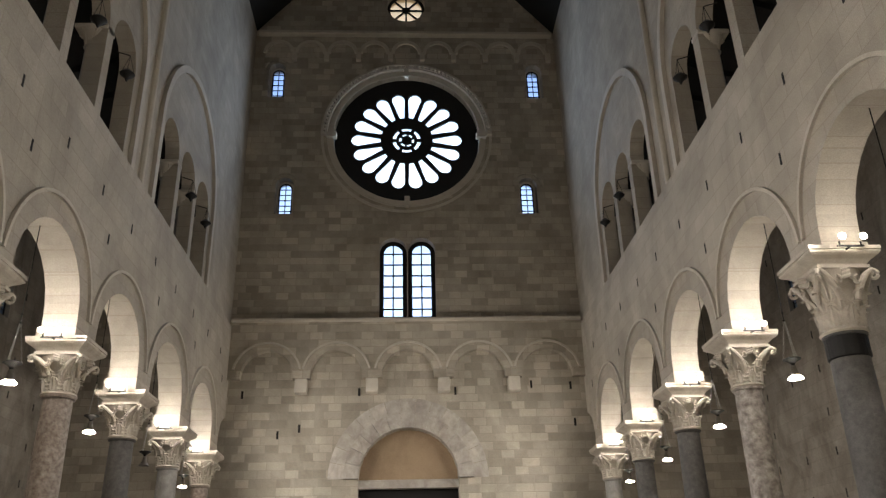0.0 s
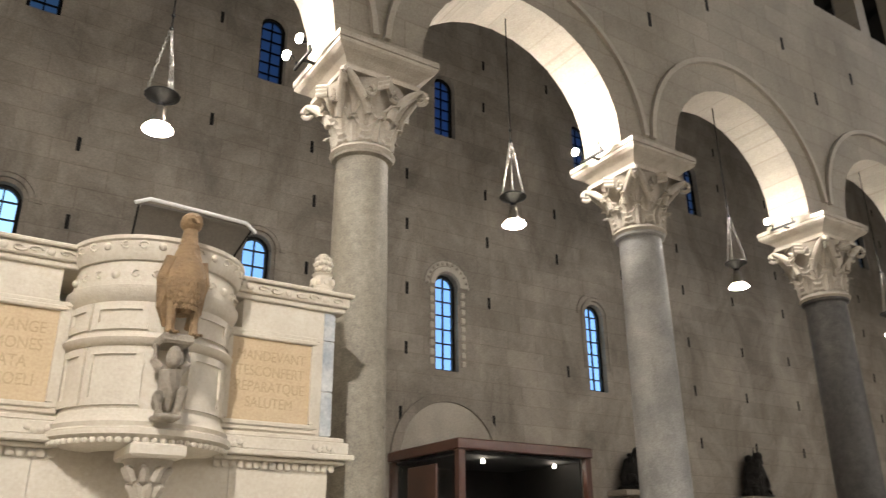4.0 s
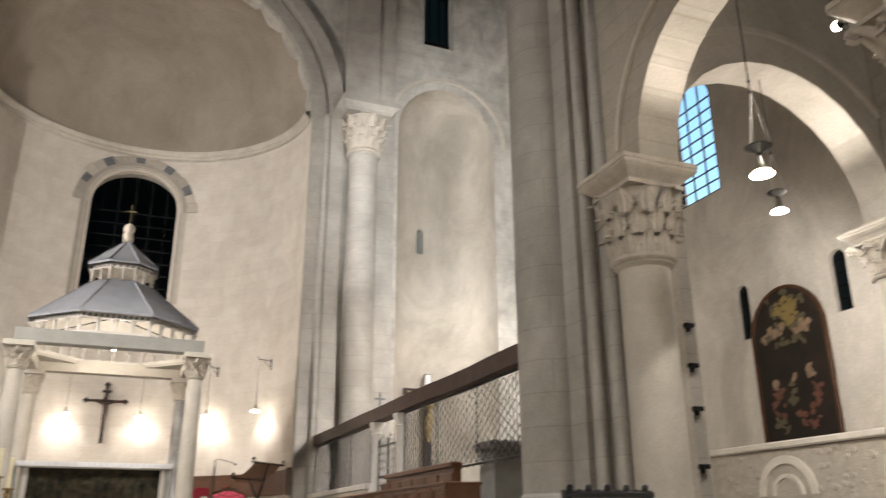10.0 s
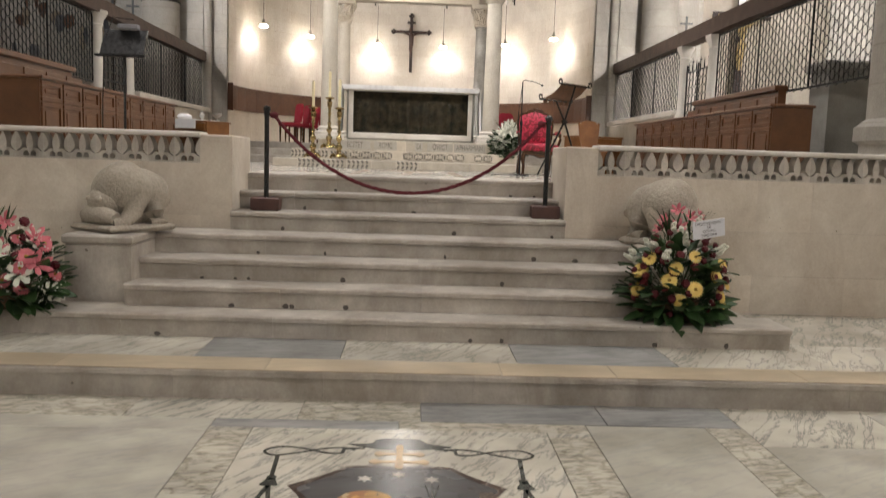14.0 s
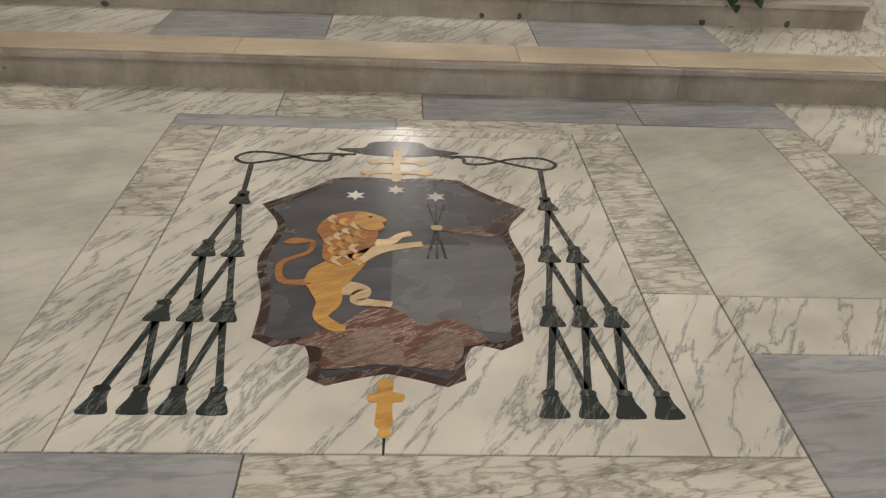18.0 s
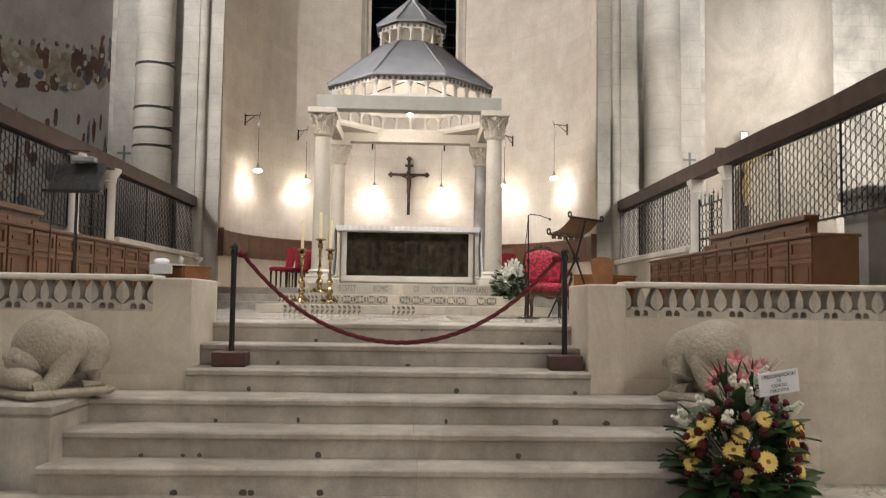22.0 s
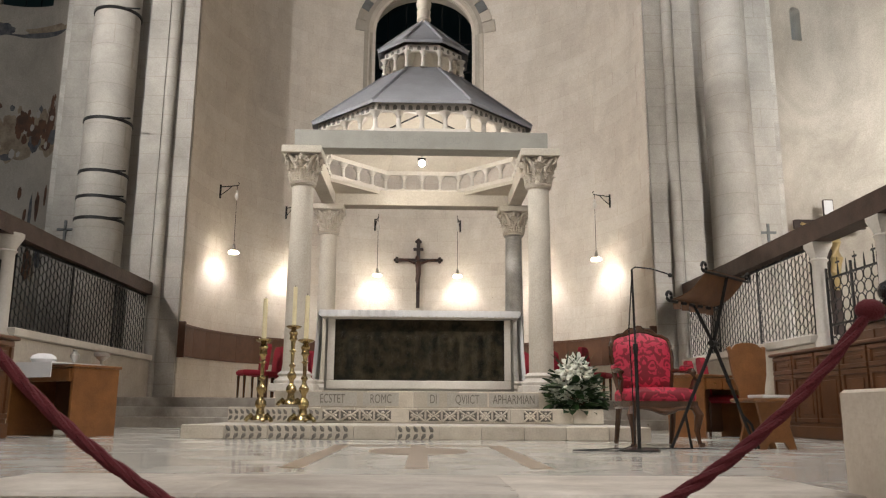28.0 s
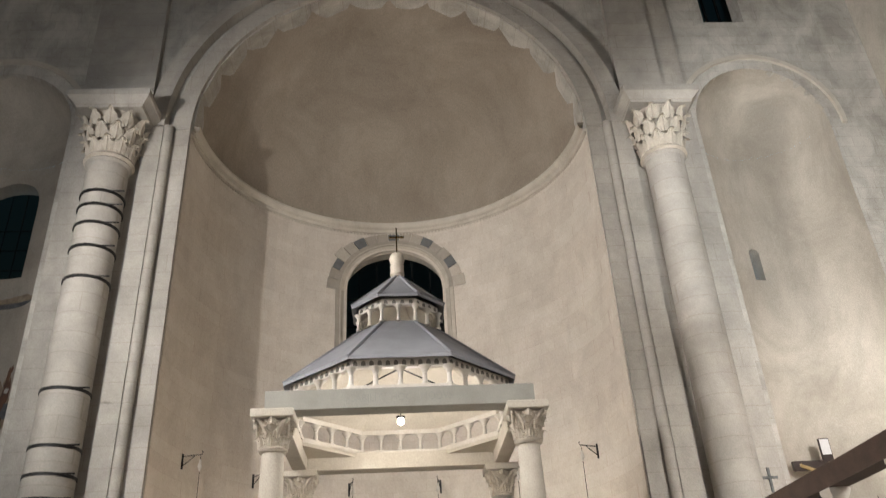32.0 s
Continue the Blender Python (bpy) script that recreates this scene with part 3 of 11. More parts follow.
for sx in (-1, 1):
    opens += [arch_open(AX + sx * 4.62, 0.68, 15.02, 16.2), arch_open(AX + sx * 5.2, 0.66, 20.22, 21.5)]
opens.append(disc_open(AX, 24.85, 0.8))
up = wall_bm(AX - HALF - 0.8, AX + HALF + 0.8, 10.72, 22.4, opens, along_x(FACADE), 0.0, 0.7, top=lambda s: min(25.8, 23.55 + 1.2 * (6.1 - abs(s - AX))))
setting(obj("wall_west_upper", up, m_wall_x), "coursed limestone wall with a great rose window", "wall")
for side, nm in ((-1, "south"), (1, "north")):
    bm = bmesh.new()
    xs = sorted((AX + side * (HALF + 0.803), AX + side * (AISLE + 0.7)))
    box(bm, xs[0], xs[1], FACADE, FACADE + 0.5, 10.723, 15.6)
    setting(obj("wall_west_%s_aisle" % nm, bm, m_wall_x), "dim limestone end wall of the gallery", "wall")
bm = bmesh.new()
box(bm, AX - HALF, AX + HALF, 25.86, 26.5, 10.61, 10.72, bevel=0.02)
part("ledge", bm, m_pale, front, "pale projecting stone ledge")
for c, w in bl:
    bm = bmesh.new()
    arch_band(bm, AX + c, 8.73, 0.88, 1.10, T3, -0.16, 0.125, 18)
    part("blind_arch", bm, m_wall_x, front)
    bm = bmesh.new()
    arch_band(bm, AX + c, 8.73, 1.10, 1.17, T3, -0.21, 0.125, 18, 0.2, PI - 0.2)
    part("arch_rim", bm, m_pale, front)
bm = bmesh.new()
lowb = [arch_open(AX + c, 1.76, 7.4, 8.73) for c, w in bl]
wall_bm(AX - HALF, AX + HALF, 8.63, 10.61, lowb, T3, -0.12, 0.12, bm=bm)
part("arcade_field", bm, m_wall_x, front)
for c in (-3.58, -1.21, 1.21, 3.58):
    bm = bmesh.new()
    box(bm, AX + c - 0.2, AX + c + 0.2, 25.88, 26.27, 8.12, 8.60, bevel=0.03)
    part("corbel", bm, m_pale, front)
for r0, r1, dd in ((1.62, 2.12, -0.02), (2.12, 2.62, 0.112)):
    nv = 15 if r1 > 2.5 else 13
    for k in range(nv):
        bm = bmesh.new()
        arch_band(bm, AX, 5.35, r0, r1 - 0.006, T3, dd, 0.15, 3, PI * k / nv + 0.003, PI * (k + 1) / nv - 0.003)
        part("voussoir", bm, m_step, front)
bm = bmesh.new()
box(bm, AX - 1.635, AX + 1.635, 26.35, 26.63, 5.05, 5.33, bevel=0.02)
part("lintel", bm, m_step, front)
bm = bmesh.new()
wall_bm(AX - 1.8, AX + 1.8, 5.25, 5.26, [], T3, 0.505, 0.6, step=0.08, top=lambda s: 5.34 + math.sqrt(max(0, 1.8 ** 2 - (s - AX) ** 2)), bm=bm)
m_tymp = material("brown_tympanum_plaster", (0.40, 0.29, 0.18), 0.9, vary=(0.30, 0.21, 0.13), scale=1.2, fine=40, bump=0.3, stain=0.25)
part("tympanum", bm, m_tymp, front, "brown plastered field over the door")
bm = bmesh.new()
box(bm, AX - 1.8, AX + 1.8, 26.645, 26.75, 0, 5.3)
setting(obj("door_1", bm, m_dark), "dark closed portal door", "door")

# ----- ceilings
bm = bmesh.new()
loft(bm, [[(AX + x, y, z) for x, z in ((-7.0, 22.5), (-4.25, 25.8), (4.25, 25.8), (7.0, 22.5), (7.0, 22.8), (4.35, 26.0), (-4.35, 26.0), (-7.0, 22.8))] for y in (-8.0, 27.2)])
bmesh.ops.recalc_face_normals(bm, faces=bm.faces)
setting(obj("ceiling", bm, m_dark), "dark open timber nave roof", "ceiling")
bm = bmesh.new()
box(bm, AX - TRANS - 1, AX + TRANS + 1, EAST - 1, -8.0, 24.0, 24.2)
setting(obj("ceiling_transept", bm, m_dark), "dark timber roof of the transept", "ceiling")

# ----- transept
T3 = along_x(EAST)
NICHE, NICHE_R, NICHE_Z = 9.98, 1.82, 15.1
opens = [arch_open(AX, 2 * APSE_R, CHOIR, APSE_Z), arch_open(AX - NICHE, 2 * NICHE_R, CHOIR, NICHE_Z), arch_open(AX + NICHE, 2 * NICHE_R, CHOIR, NICHE_Z), rect_open(AX - 9.7, 1.2, 18.7, 21.5)]
setting(obj("wall_east", wall_bm(AX - TRANS, AX + TRANS, 0.0, 24.0, opens, T3, -0.9, 0.0), m_trans), "pale limestone east wall round the apse arch", "wall")
for side, nm in ((-1, "south"), (1, "north")):
    opens = [arch_open(-14.62, 0.4, 6.0, 7.1), arch_open(-11.85, 0.4, 6.0, 7.1), arch_open(-15.6, 1.5, 9.9, 12.6)] if side < 0 else []
    setting(obj("wall_%s_transept" % nm, wall_bm(EAST, -8.9, 0.0, 24.0, opens, along_y(AX + side * TRANS), 0.0, side * 0.2), m_plaster), "pale plastered end wall of the transept", "wall")
    # added outer leaf, again opened wide to let the sky fill the panes
    wide = [arch_open(-14.62, 1.2, 5.7, 7.4, 0.4), arch_open(-11.85, 1.2, 5.7, 7.4, 0.4), arch_open(-15.6, 3.6, 9.4, 13.2, 1.2)] if side < 0 else []
    setting(obj("wall_%s_transept_outer" % nm, wall_bm(EAST, -8.9, 0.0, 24.0, wide, along_y(AX + side * TRANS), side * 0.203, side * 0.7), m_plaster), "added outer leaf of the transept wall", "wall")
    opens = [arch_open(AX + side * 9.44, 4.64, 0.0, 6.65)]
    setting(obj("wall_%s_transept_west" % nm, wall_bm(min(AX + side * (HALF + .78), AX + side * TRANS), max(AX + side * (HALF + .78), AX + side * TRANS), 0.0, 24.0, opens, along_x(-8.9), -0.7, 0.0), m_plaster), "plastered wall with a round arch over the aisle", "wall")
    bm = bmesh.new()
    arch_band(bm, AX + side * 9.44, 6.65, 2.84, 2.93, along_x(-8.9), -0.01, 0.06, 28)
    part("arch_moulding", bm, m_pale, bpy.data.objects["wall_%s_transept_west" % nm], "thin raised stone line round the arch")
    # side niche
    cx = AX + side * NICHE
    NC = lambda s, z, d, cx=cx: (cx + (NICHE_R + d) * math.cos(s), EAST - 0.02 + (NICHE_R + d) * math.sin(s), z)
    slot = arch_open(radians(272.0), radians(42), 11.75, 13.95, 0.72) if side > 0 else arch_open(radians(280.3), radians(9.5), 11.2, 12.0, 0.14)
    nic = setting(obj("wall_%s_niche" % nm, wall_bm(PI, 2 * PI, CHOIR, NICHE_Z, [slot], NC, 0.0, 0.55, step=0.07), m_plaster), "curved plaster of a tall side apse", "wall")
    bm = bmesh.new()
    lathe(bm, [(NICHE_R * math.cos(a), NICHE_Z + NICHE_R * math.sin(a)) for a in [PI / 2 * k / 8 for k in range(8)] + [1.55]], 24, (cx, EAST - 0.02, 0), a0=PI, a1=2 * PI)
    part("half_dome", bm, m_plaster, nic, "", True)
    bm = bmesh.new()
    arch_band(bm, cx, NICHE_Z, 2.14, 2.27, along_x(EAST), 0.0, 0.08, 26, -0.06, PI + 0.06)
    part("arch_moulding", bm, m_pale, nic, "thin raised stone line round the niche")

# ----- crossing piers
for side, nm in ((-1, "south"), (1, "north")):
    bm = bmesh.new()
    X = AX + side * HALF
    box(bm, X, X + side * 1.3, PIER[0], PIER[1], 0.0, 24.0)
    box(bm, X - side * 0.09, X, PIER[0] - 0.28, PIER[1] + 0.2, 0.0, 24.0)
    box(bm, X - side * 0.18, X - side * 0.09, PIER[0] - 0.5, PIER[1] + 0.4, 0.0, 24.0)
    pier = setting(obj("wall_%s_pier" % nm, bm, m_jamb), "tall grey compound stone pier", "pier")
    bm = bmesh.new()
    lathe(bm, [(0.55, 0), (0.55, 2.0), (0.62, 2.04), (0.62, 2.2), (0.5, 2.3), (0.48, 24.0)], 24, (X - side * 0.12, (PIER[0] + PIER[1]) / 2 - 0.1, 0))
    part("half_shaft", bm, m_jamb, pier, "", True)
    for dx, dy, rr in ((0.0, 0.02, 0.10), (-0.11, -0.29, 0.085)):
        bm = bmesh.new()
        lathe(bm, [(rr + 0.05, 0), (rr + 0.05, 1.9), (rr + 0.02, 2.0), (rr, 2.1), (rr, 24.0)], 14, (X + side * dx, PIER[0] + dy, 0))
        part("thin_shaft", bm, m_jamb, pier, "", True)
    for z in (4.42, 3.88, 3.32, 2.6):
        bm = bmesh.new()
        box(bm, X + side * 1.06, X + side * 1.2, PIER[0] - 0.01, PIER[0] + 0.12, z - 0.035, z + 0.02, bevel=0.005)
        box(bm, X + side * 1.1, X + side * 1.14, PIER[0] + 0.05, PIER[0] + 0.09, z - 0.09, z - 0.03)
        part("bracket", bm, m_iron, pier, "small black iron bracket")

# ----- apse
bm = bmesh.new()
C = lambda s, z, d: (AX + (APSE_R + d) * math.cos(s), EAST + (APSE_R + d) * math.sin(s), z)
ang = 1.45 / APSE_R
wall_bm(PI, 2 * PI, CHOIR, APSE_Z, [(1.5 * PI - ang, 1.5 * PI + ang, lambda s: 9.3, lambda s: 12.75 + 1.45 * math.sqrt(max(0, 1 - ((s - 1.5 * PI) / ang) ** 2)))], C, 0.0, 0.9, step=0.07, bm=bm)
apse = setting(obj("wall_apse", bm, m_apse), "curved limewashed apse wall with a tall dark window", "wall")
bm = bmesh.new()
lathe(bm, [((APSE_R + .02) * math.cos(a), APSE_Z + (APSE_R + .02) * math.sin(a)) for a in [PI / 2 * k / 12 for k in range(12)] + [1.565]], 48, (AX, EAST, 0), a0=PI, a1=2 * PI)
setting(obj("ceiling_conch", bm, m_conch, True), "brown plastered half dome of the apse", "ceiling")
bm = bmesh.new()
lathe(bm, [(APSE_R, APSE_Z - 0.12), (APSE_R - 0.06, APSE_Z - 0.10), (APSE_R - 0.07, APSE_Z - 0.02), (APSE_R - 0.16, APSE_Z + 0.02), (APSE_R - 0.2, APSE_Z + 0.10), (APSE_R - 0.2, APSE_Z + 0.17), (APSE_R, APSE_Z + 0.2)], 48, (AX, EAST, 0), a0=PI, a1=2 * PI)
part("cornice", bm, m_pale, apse, "moulded stone cornice")
bm = bmesh.new()
for k in range(150):
    a = PI + PI * (k + 0.5) / 150
    ca, sa = math.cos(a), math.sin(a)
    w2 = 0.028
    q = lambda r, t, z: (AX + r * ca - t * sa, EAST + r * sa + t * ca, z)
    hexa(bm, [q(r, t, z) for z in (APSE_Z - 0.17, APSE_Z - 0.12) for r, t in ((APSE_R - 0.045, -w2), (APSE_R - 0.045, w2), (APSE_R + 0.02, w2), (APSE_R + 0.02, -w2))])
bmesh.ops.recalc_face_normals(bm, faces=bm.faces)
tagged(part("dentils", bm, m_pale, apse, "row of small stone dentils"), kind="stuff")


# ---------- nave: columns ----------
def shaft_mat(name, base, vary, scale=2.2, rough=0.5):
    return material(name, base, rough, vary=vary, scale=scale * 1.6, fine=70, bump=0.3, wide=0.34, detail=14, stain=0.28, stain_scale=2.2, amount=1.0, specks=0.03)


SHAFTS = {
    "mottled": shaft_mat("mottled_brown_marble", (0.45, 0.385, 0.325), (0.20, 0.15, 0.12), 8.0),
    "pink": shaft_mat("rosy_marble", (0.56, 0.51, 0.475), (0.33, 0.25, 0.235), 3.4),
    "olive": shaft_mat("olive_grey_granite", (0.36, 0.32, 0.25), (0.27, 0.24, 0.19), 9.0, 0.6),
    "grey": shaft_mat("pale_grey_marble", (0.46, 0.44, 0.40), (0.30, 0.29, 0.27), 2.0),
    "dark": shaft_mat("dark_grey_granite", (0.13, 0.12, 0.11), (0.075, 0.07, 0.065), 7.0, 0.55),
    "veined": shaft_mat("white_veined_marble", (0.54, 0.49, 0.43), (0.17, 0.14, 0.12), 4.5),
}
SHAFT_SAY = {"mottled": "mottled brown marble", "pink": "rosy mottled marble", "olive": "olive-grey granite", "grey": "pale grey marble", "dark": "dark grey granite", "veined": "white marble with brown veins"}


def leaf_bm(bm, ang, r0, z0, h, out, w, n=7, curl=0.09):
    """One acanthus leaf: lobed edges, a raised rib, and a tip that bends over and down; solid at the back."""
    ca, sa = math.cos(ang), math.sin(ang)
    P = lambda r, t, z: bm.verts.new((ca * r - sa * t, sa * r + ca * t, z))
    rows = []
    for i in range(n + 3):
        t = min(i / n, 1.0)
        r = r0 + out * t ** 2.4 + (0.0, 0.0, 0.0, curl * 0.75, curl)[max(0, min(4, i - n + 2))]
        z = z0 + h * (t, 1.0, 0.93, 0.80)[max(0, i - n)]
        ww = w * (0.62 + 0.5 * math.sin(PI * min(t * 0.95, 1))) * (1 - 0.45 * t ** 3) * (1.0, 0.9, 0.72, 0.34)[max(0, i - n)]
        ww *= 1.14 if i % 2 else 0.86
        rows.append([P(r + d, u * ww / 2, z - (0.02 if abs(u) == 1 else 0.0) * h) for u, d in ((-1, -0.035), (-0.62, 0.0), (-0.28, -0.006), (0, 0.022), (0.28, -0.006), (0.62, 0.0), (1, -0.035))])
    for a, b in zip(rows, rows[1:]):
        for j in range(6):
            bm.faces.new((a[j], a[j + 1], b[j + 1], b[j]))
    back = [P(r0 - 0.05, 0, z0 + h * k) for k in (0, 0.8)]
    for j in (0, 6):
        for a, b in zip(rows[:-3], rows[1:-2]):
            bm.faces.new((a[j], b[j], back[1 if a is not rows[0] else 0]))


def scroll(bm, c, d, r, turn, thick):
    """A small volute: a coil in the plane of d and up, tapering inwards."""
    up = Vector((0, 0, 1))
    pts, rad = [], []
    for k in range(15):
        a = 0.45 * k
        q = r * (1 - a / 7.5)
        pts.append(c + d * (q * math.sin(a) * turn) + up * (q * math.cos(a)))
        rad.append(thick * (1 - 0.45 * k / 14))
    tube(bm, pts, rad, 6)


def capital_bm(h, r, top, volutes=True, rows=2):
    """Leafy capital on a bell, for a neck of radius r; top is the half width under the abacus."""
    f = r / 0.275
    bm = bmesh.new()
    lathe(bm, [(r + 0.05 * f, 0.0), (r + 0.075 * f, 0.03), (r + 0.05 * f, 0.07 * f), (r + 0.01 * f, 0.09 * f), (r + 0.02 * f, h * 0.45), (r + 0.07 * f, h * 0.72), (top * 0.82, h * 0.93), (top * 0.86, h)], 24)
    k = 8
    hs = h - 0.09 * f
    w0 = 2 * PI * (r + 0.03 * f) / k
    if rows == 2:
        for i in range(k):
            leaf_bm(bm, 2 * PI * (i + .5) / k, r + 0.045 * f, 0.09 * f + hs * 0.26, hs * 0.36, 0.10 * f, w0 * 1.0, curl=0.065 * f)
        for i in range(k):
            leaf_bm(bm, 2 * PI * i / k, r + 0.05 * f, 0.08 * f, hs * 0.36, 0.045 * f, w0 * 1.05, curl=0.06 * f)
    else:
        for q in range(3):
            for i in range(11):
                leaf_bm(bm, 2 * PI * (i + .5 * (q % 2)) / 11, r + (0.05 + 0.045 * q) * f, 0.05 * f + hs * 0.30 * q, hs * 0.34, 0.05 * f, w0 * 0.80, curl=0.065 * f)
    if volutes:
        for i in range(4):
            a = PI / 4 + PI / 2 * i
            d = Vector((math.cos(a), math.sin(a), 0))
            e = Vector((-d.y, d.x, 0))
            rr = top * 1.30
            # stalks that rise between the leaves, flare under the corner and end in a scroll
            for s2 in (-1, 1):
                tube(bm, [d * (r + 0.06 * f) + e * (0.16 * f * s2) + Vector((0, 0, h * 0.48)), d * (r + 0.10 * f) + e * (0.13 * f * s2) + Vector((0, 0, h * 0.68)), d * (rr * 0.80) + e * (0.06 * f * s2) + Vector((0, 0, h * 0.88)), d * (rr - 0.02) + e * (0.02 * f * s2) + Vector((0, 0, h * 0.97))],
                     [0.04 * f, 0.05 * f, 0.05 * f, 0.03 * f], 8)
            leaf_bm(bm, a, r + 0.09 * f, h * 0.50, h * 0.40, rr - r - 0.17 * f, 0.20 * f, curl=0.05 * f)
            scroll(bm, d * (rr - 0.04 * f) + Vector((0, 0, h * 0.86)), d, 0.085 * f, 1, 0.036 * f)
        for i in range(4):
            a = PI / 2 * i
            d = Vector((math.cos(a), math.sin(a), 0))
            e = Vector((-d.y, d.x, 0))
            # ribbed boss in the middle of each face, between two inner curls
            for q in range(3):
                tube(bm, [d * (top * 0.80 + 0.05 * f) + e * (-0.07 * f) + Vector((0, 0, h * (0.82 + 0.06 * q))), d * (top * 0.80 + 0.13 * f) + Vector((0, 0, h * (0.83 + 0.06 * q))), d * (top * 0.80 + 0.05 * f) + e * (0.07 * f) + Vector((0, 0, h * (0.82 + 0.06 * q)))], 0.032 * f, 6)
            for s2 in (-1, 1):
                scroll(bm, d * (r + 0.15 * f) + e * (0.15 * f * s2) + Vector((0, 0, h * 0.78)), e, 0.07 * f, -s2, 0.026 * f)
    return bm


def abacus_bm(half, h):
    """Thin lower slab, a deep hollow moulding and a square upper slab."""
    bm = bmesh.new()
    lev = [(half - 0.15, 0.0), (half - 0.13, 0.0), (half - 0.13, h * 0.16), (half - 0.165, h * 0.17), (half - 0.15, h * 0.26), (half - 0.10, h * 0.42), (half - 0.035, h * 0.55), (half, h * 0.66), (half + 0.005, h * 0.74), (half - 0.005, h * 0.80), (half + 0.012, h * 0.81), (half + 0.012, h), (half - 0.01, h)]
    loft(bm, [[(-s, -s, z), (s, -s, z), (s, s, z), (-s, s, z)] for s, z in lev])
    return bm


CAP_ME = {}


def column(x, y, shaft, neck, turn=0.0, ring=None, r=0.275, name="column", top=6.36):
    """Free column: base, shaft with a slight swelling, capital and impost."""
    col = empty(name, pose(x, y, 0))
    bm = bmesh.new()
    box(bm, -0.46, 0.46, -0.46, 0.46, 0, 0.14, bevel=0.02)
    lathe(bm, [(0.44, 0.14), (0.47, 0.19), (0.44, 0.25), (0.37, 0.28), (0.36, 0.33), (0.4, 0.37), (0.38, 0.42), (r + 0.05, 0.45)], 28)
    part("base", bm, m_cap, col, "", True)
    bm = bmesh.new()
    prof = [(r + 0.035 - 0.035 * (k / 10) ** 1.5, 0.45 + (neck - 0.5) * k / 10) for k in range(11)]
    lathe(bm, prof + [(r + 0.04, neck - 0.03), (r + 0.045, neck), (r, neck + 0.01)], 28)
    part("shaft", bm, SHAFTS[shaft], col, SHAFT_SAY[shaft] + " shaft", True)
    if ring:
        bm = bmesh.new()
        lathe(bm, [(r + 0.012, neck - 0.36), (r + 0.03, neck - 0.34), (r + 0.03, neck - 0.05), (r + 0.012, neck - 0.03)], 28)
        part("iron_ring", bm, m_iron, col, "black iron ring")
    hcap = top - 0.30 - neck
    key = (round(hcap, 2), round(r, 3))
    if key not in CAP_ME:
        CAP_ME[key] = (mesh_of(capital_bm(hcap, r, 0.47), "capital", True), mesh_of(abacus_bm(0.53, 0.30), "abacus"))
        for me in CAP_ME[key]:
            me.materials.append(m_cap)
    share("capital", CAP_ME[key][0], col, pose(0, 0, neck, 0, 0, turn))
    share("abacus", CAP_ME[key][1], col, pose(0, 0, top - 0.30))
    if top < 6.35:
        bm = bmesh.new()
        d = -0.05 if x < AX else 0.05
        box(bm, d - 0.35, d + 0.35, -0.478, 0.478, top, 6.36, bevel=0.01)
        part("impost_block", bm, m_cap, col)
    return tagged(col, "nave column with a %s shaft and carved leaf capital" % SHAFT_SAY[shaft], "column", "columns of the nave arcade")


NECK = [5.42, 5.56, 5.36, 5.37, 5.17, 5.16, 5.08, 5.02, 5.02]
TOPS = [6.36, 6.36, 6.36, 6.36, 6.28, 6.17, 6.08, 6.02, 6.02]
SOUTH = ["mottled", "pink", "olive", "grey", "dark", "mottled", "dark", "grey", "mottled"]
NORTH = ["grey", "dark", "olive", "grey", "dark", "veined", "dark", "dark", "grey"]
for side, kinds in ((-1, SOUTH), (1, NORTH)):
    for k, c in enumerate(COLS):
        column(AX + side * COLX, c, kinds[k], NECK[k] - (0.12 if side > 0 and k == 4 else 0), ring=(side > 0 and k == 4), r=0.27 if k in (0, 4) else 0.25, top=TOPS[k])
    # half column on the crossing pier, with a two-row capital
    col = empty("half_column", pose(AX + side * COLX, RESPOND, 0))
    bm = bmesh.new()
    lathe(bm, [(0.44, 0), (0.45, 0.3), (0.36, 0.4), (0.335, 0.5), (0.33, 4.98), (0.39, 5.02), (0.38, 5.06)], 28)
    part("shaft", bm, m_pale, col, "", True)
    bm = capital_bm(1.0, 0.34, 0.5, False, 3)
    moved(bm, pose(0, 0, 5.05))
    part("capital", bm, m_cap, col, "", True)
    bm = moved(abacus_bm(0.56, 0.33), pose(0, 0, 6.03))
    part("abacus", bm, m_cap, col)
    tagged(col, "pale half column with leafy capital on the crossing pier", "column")

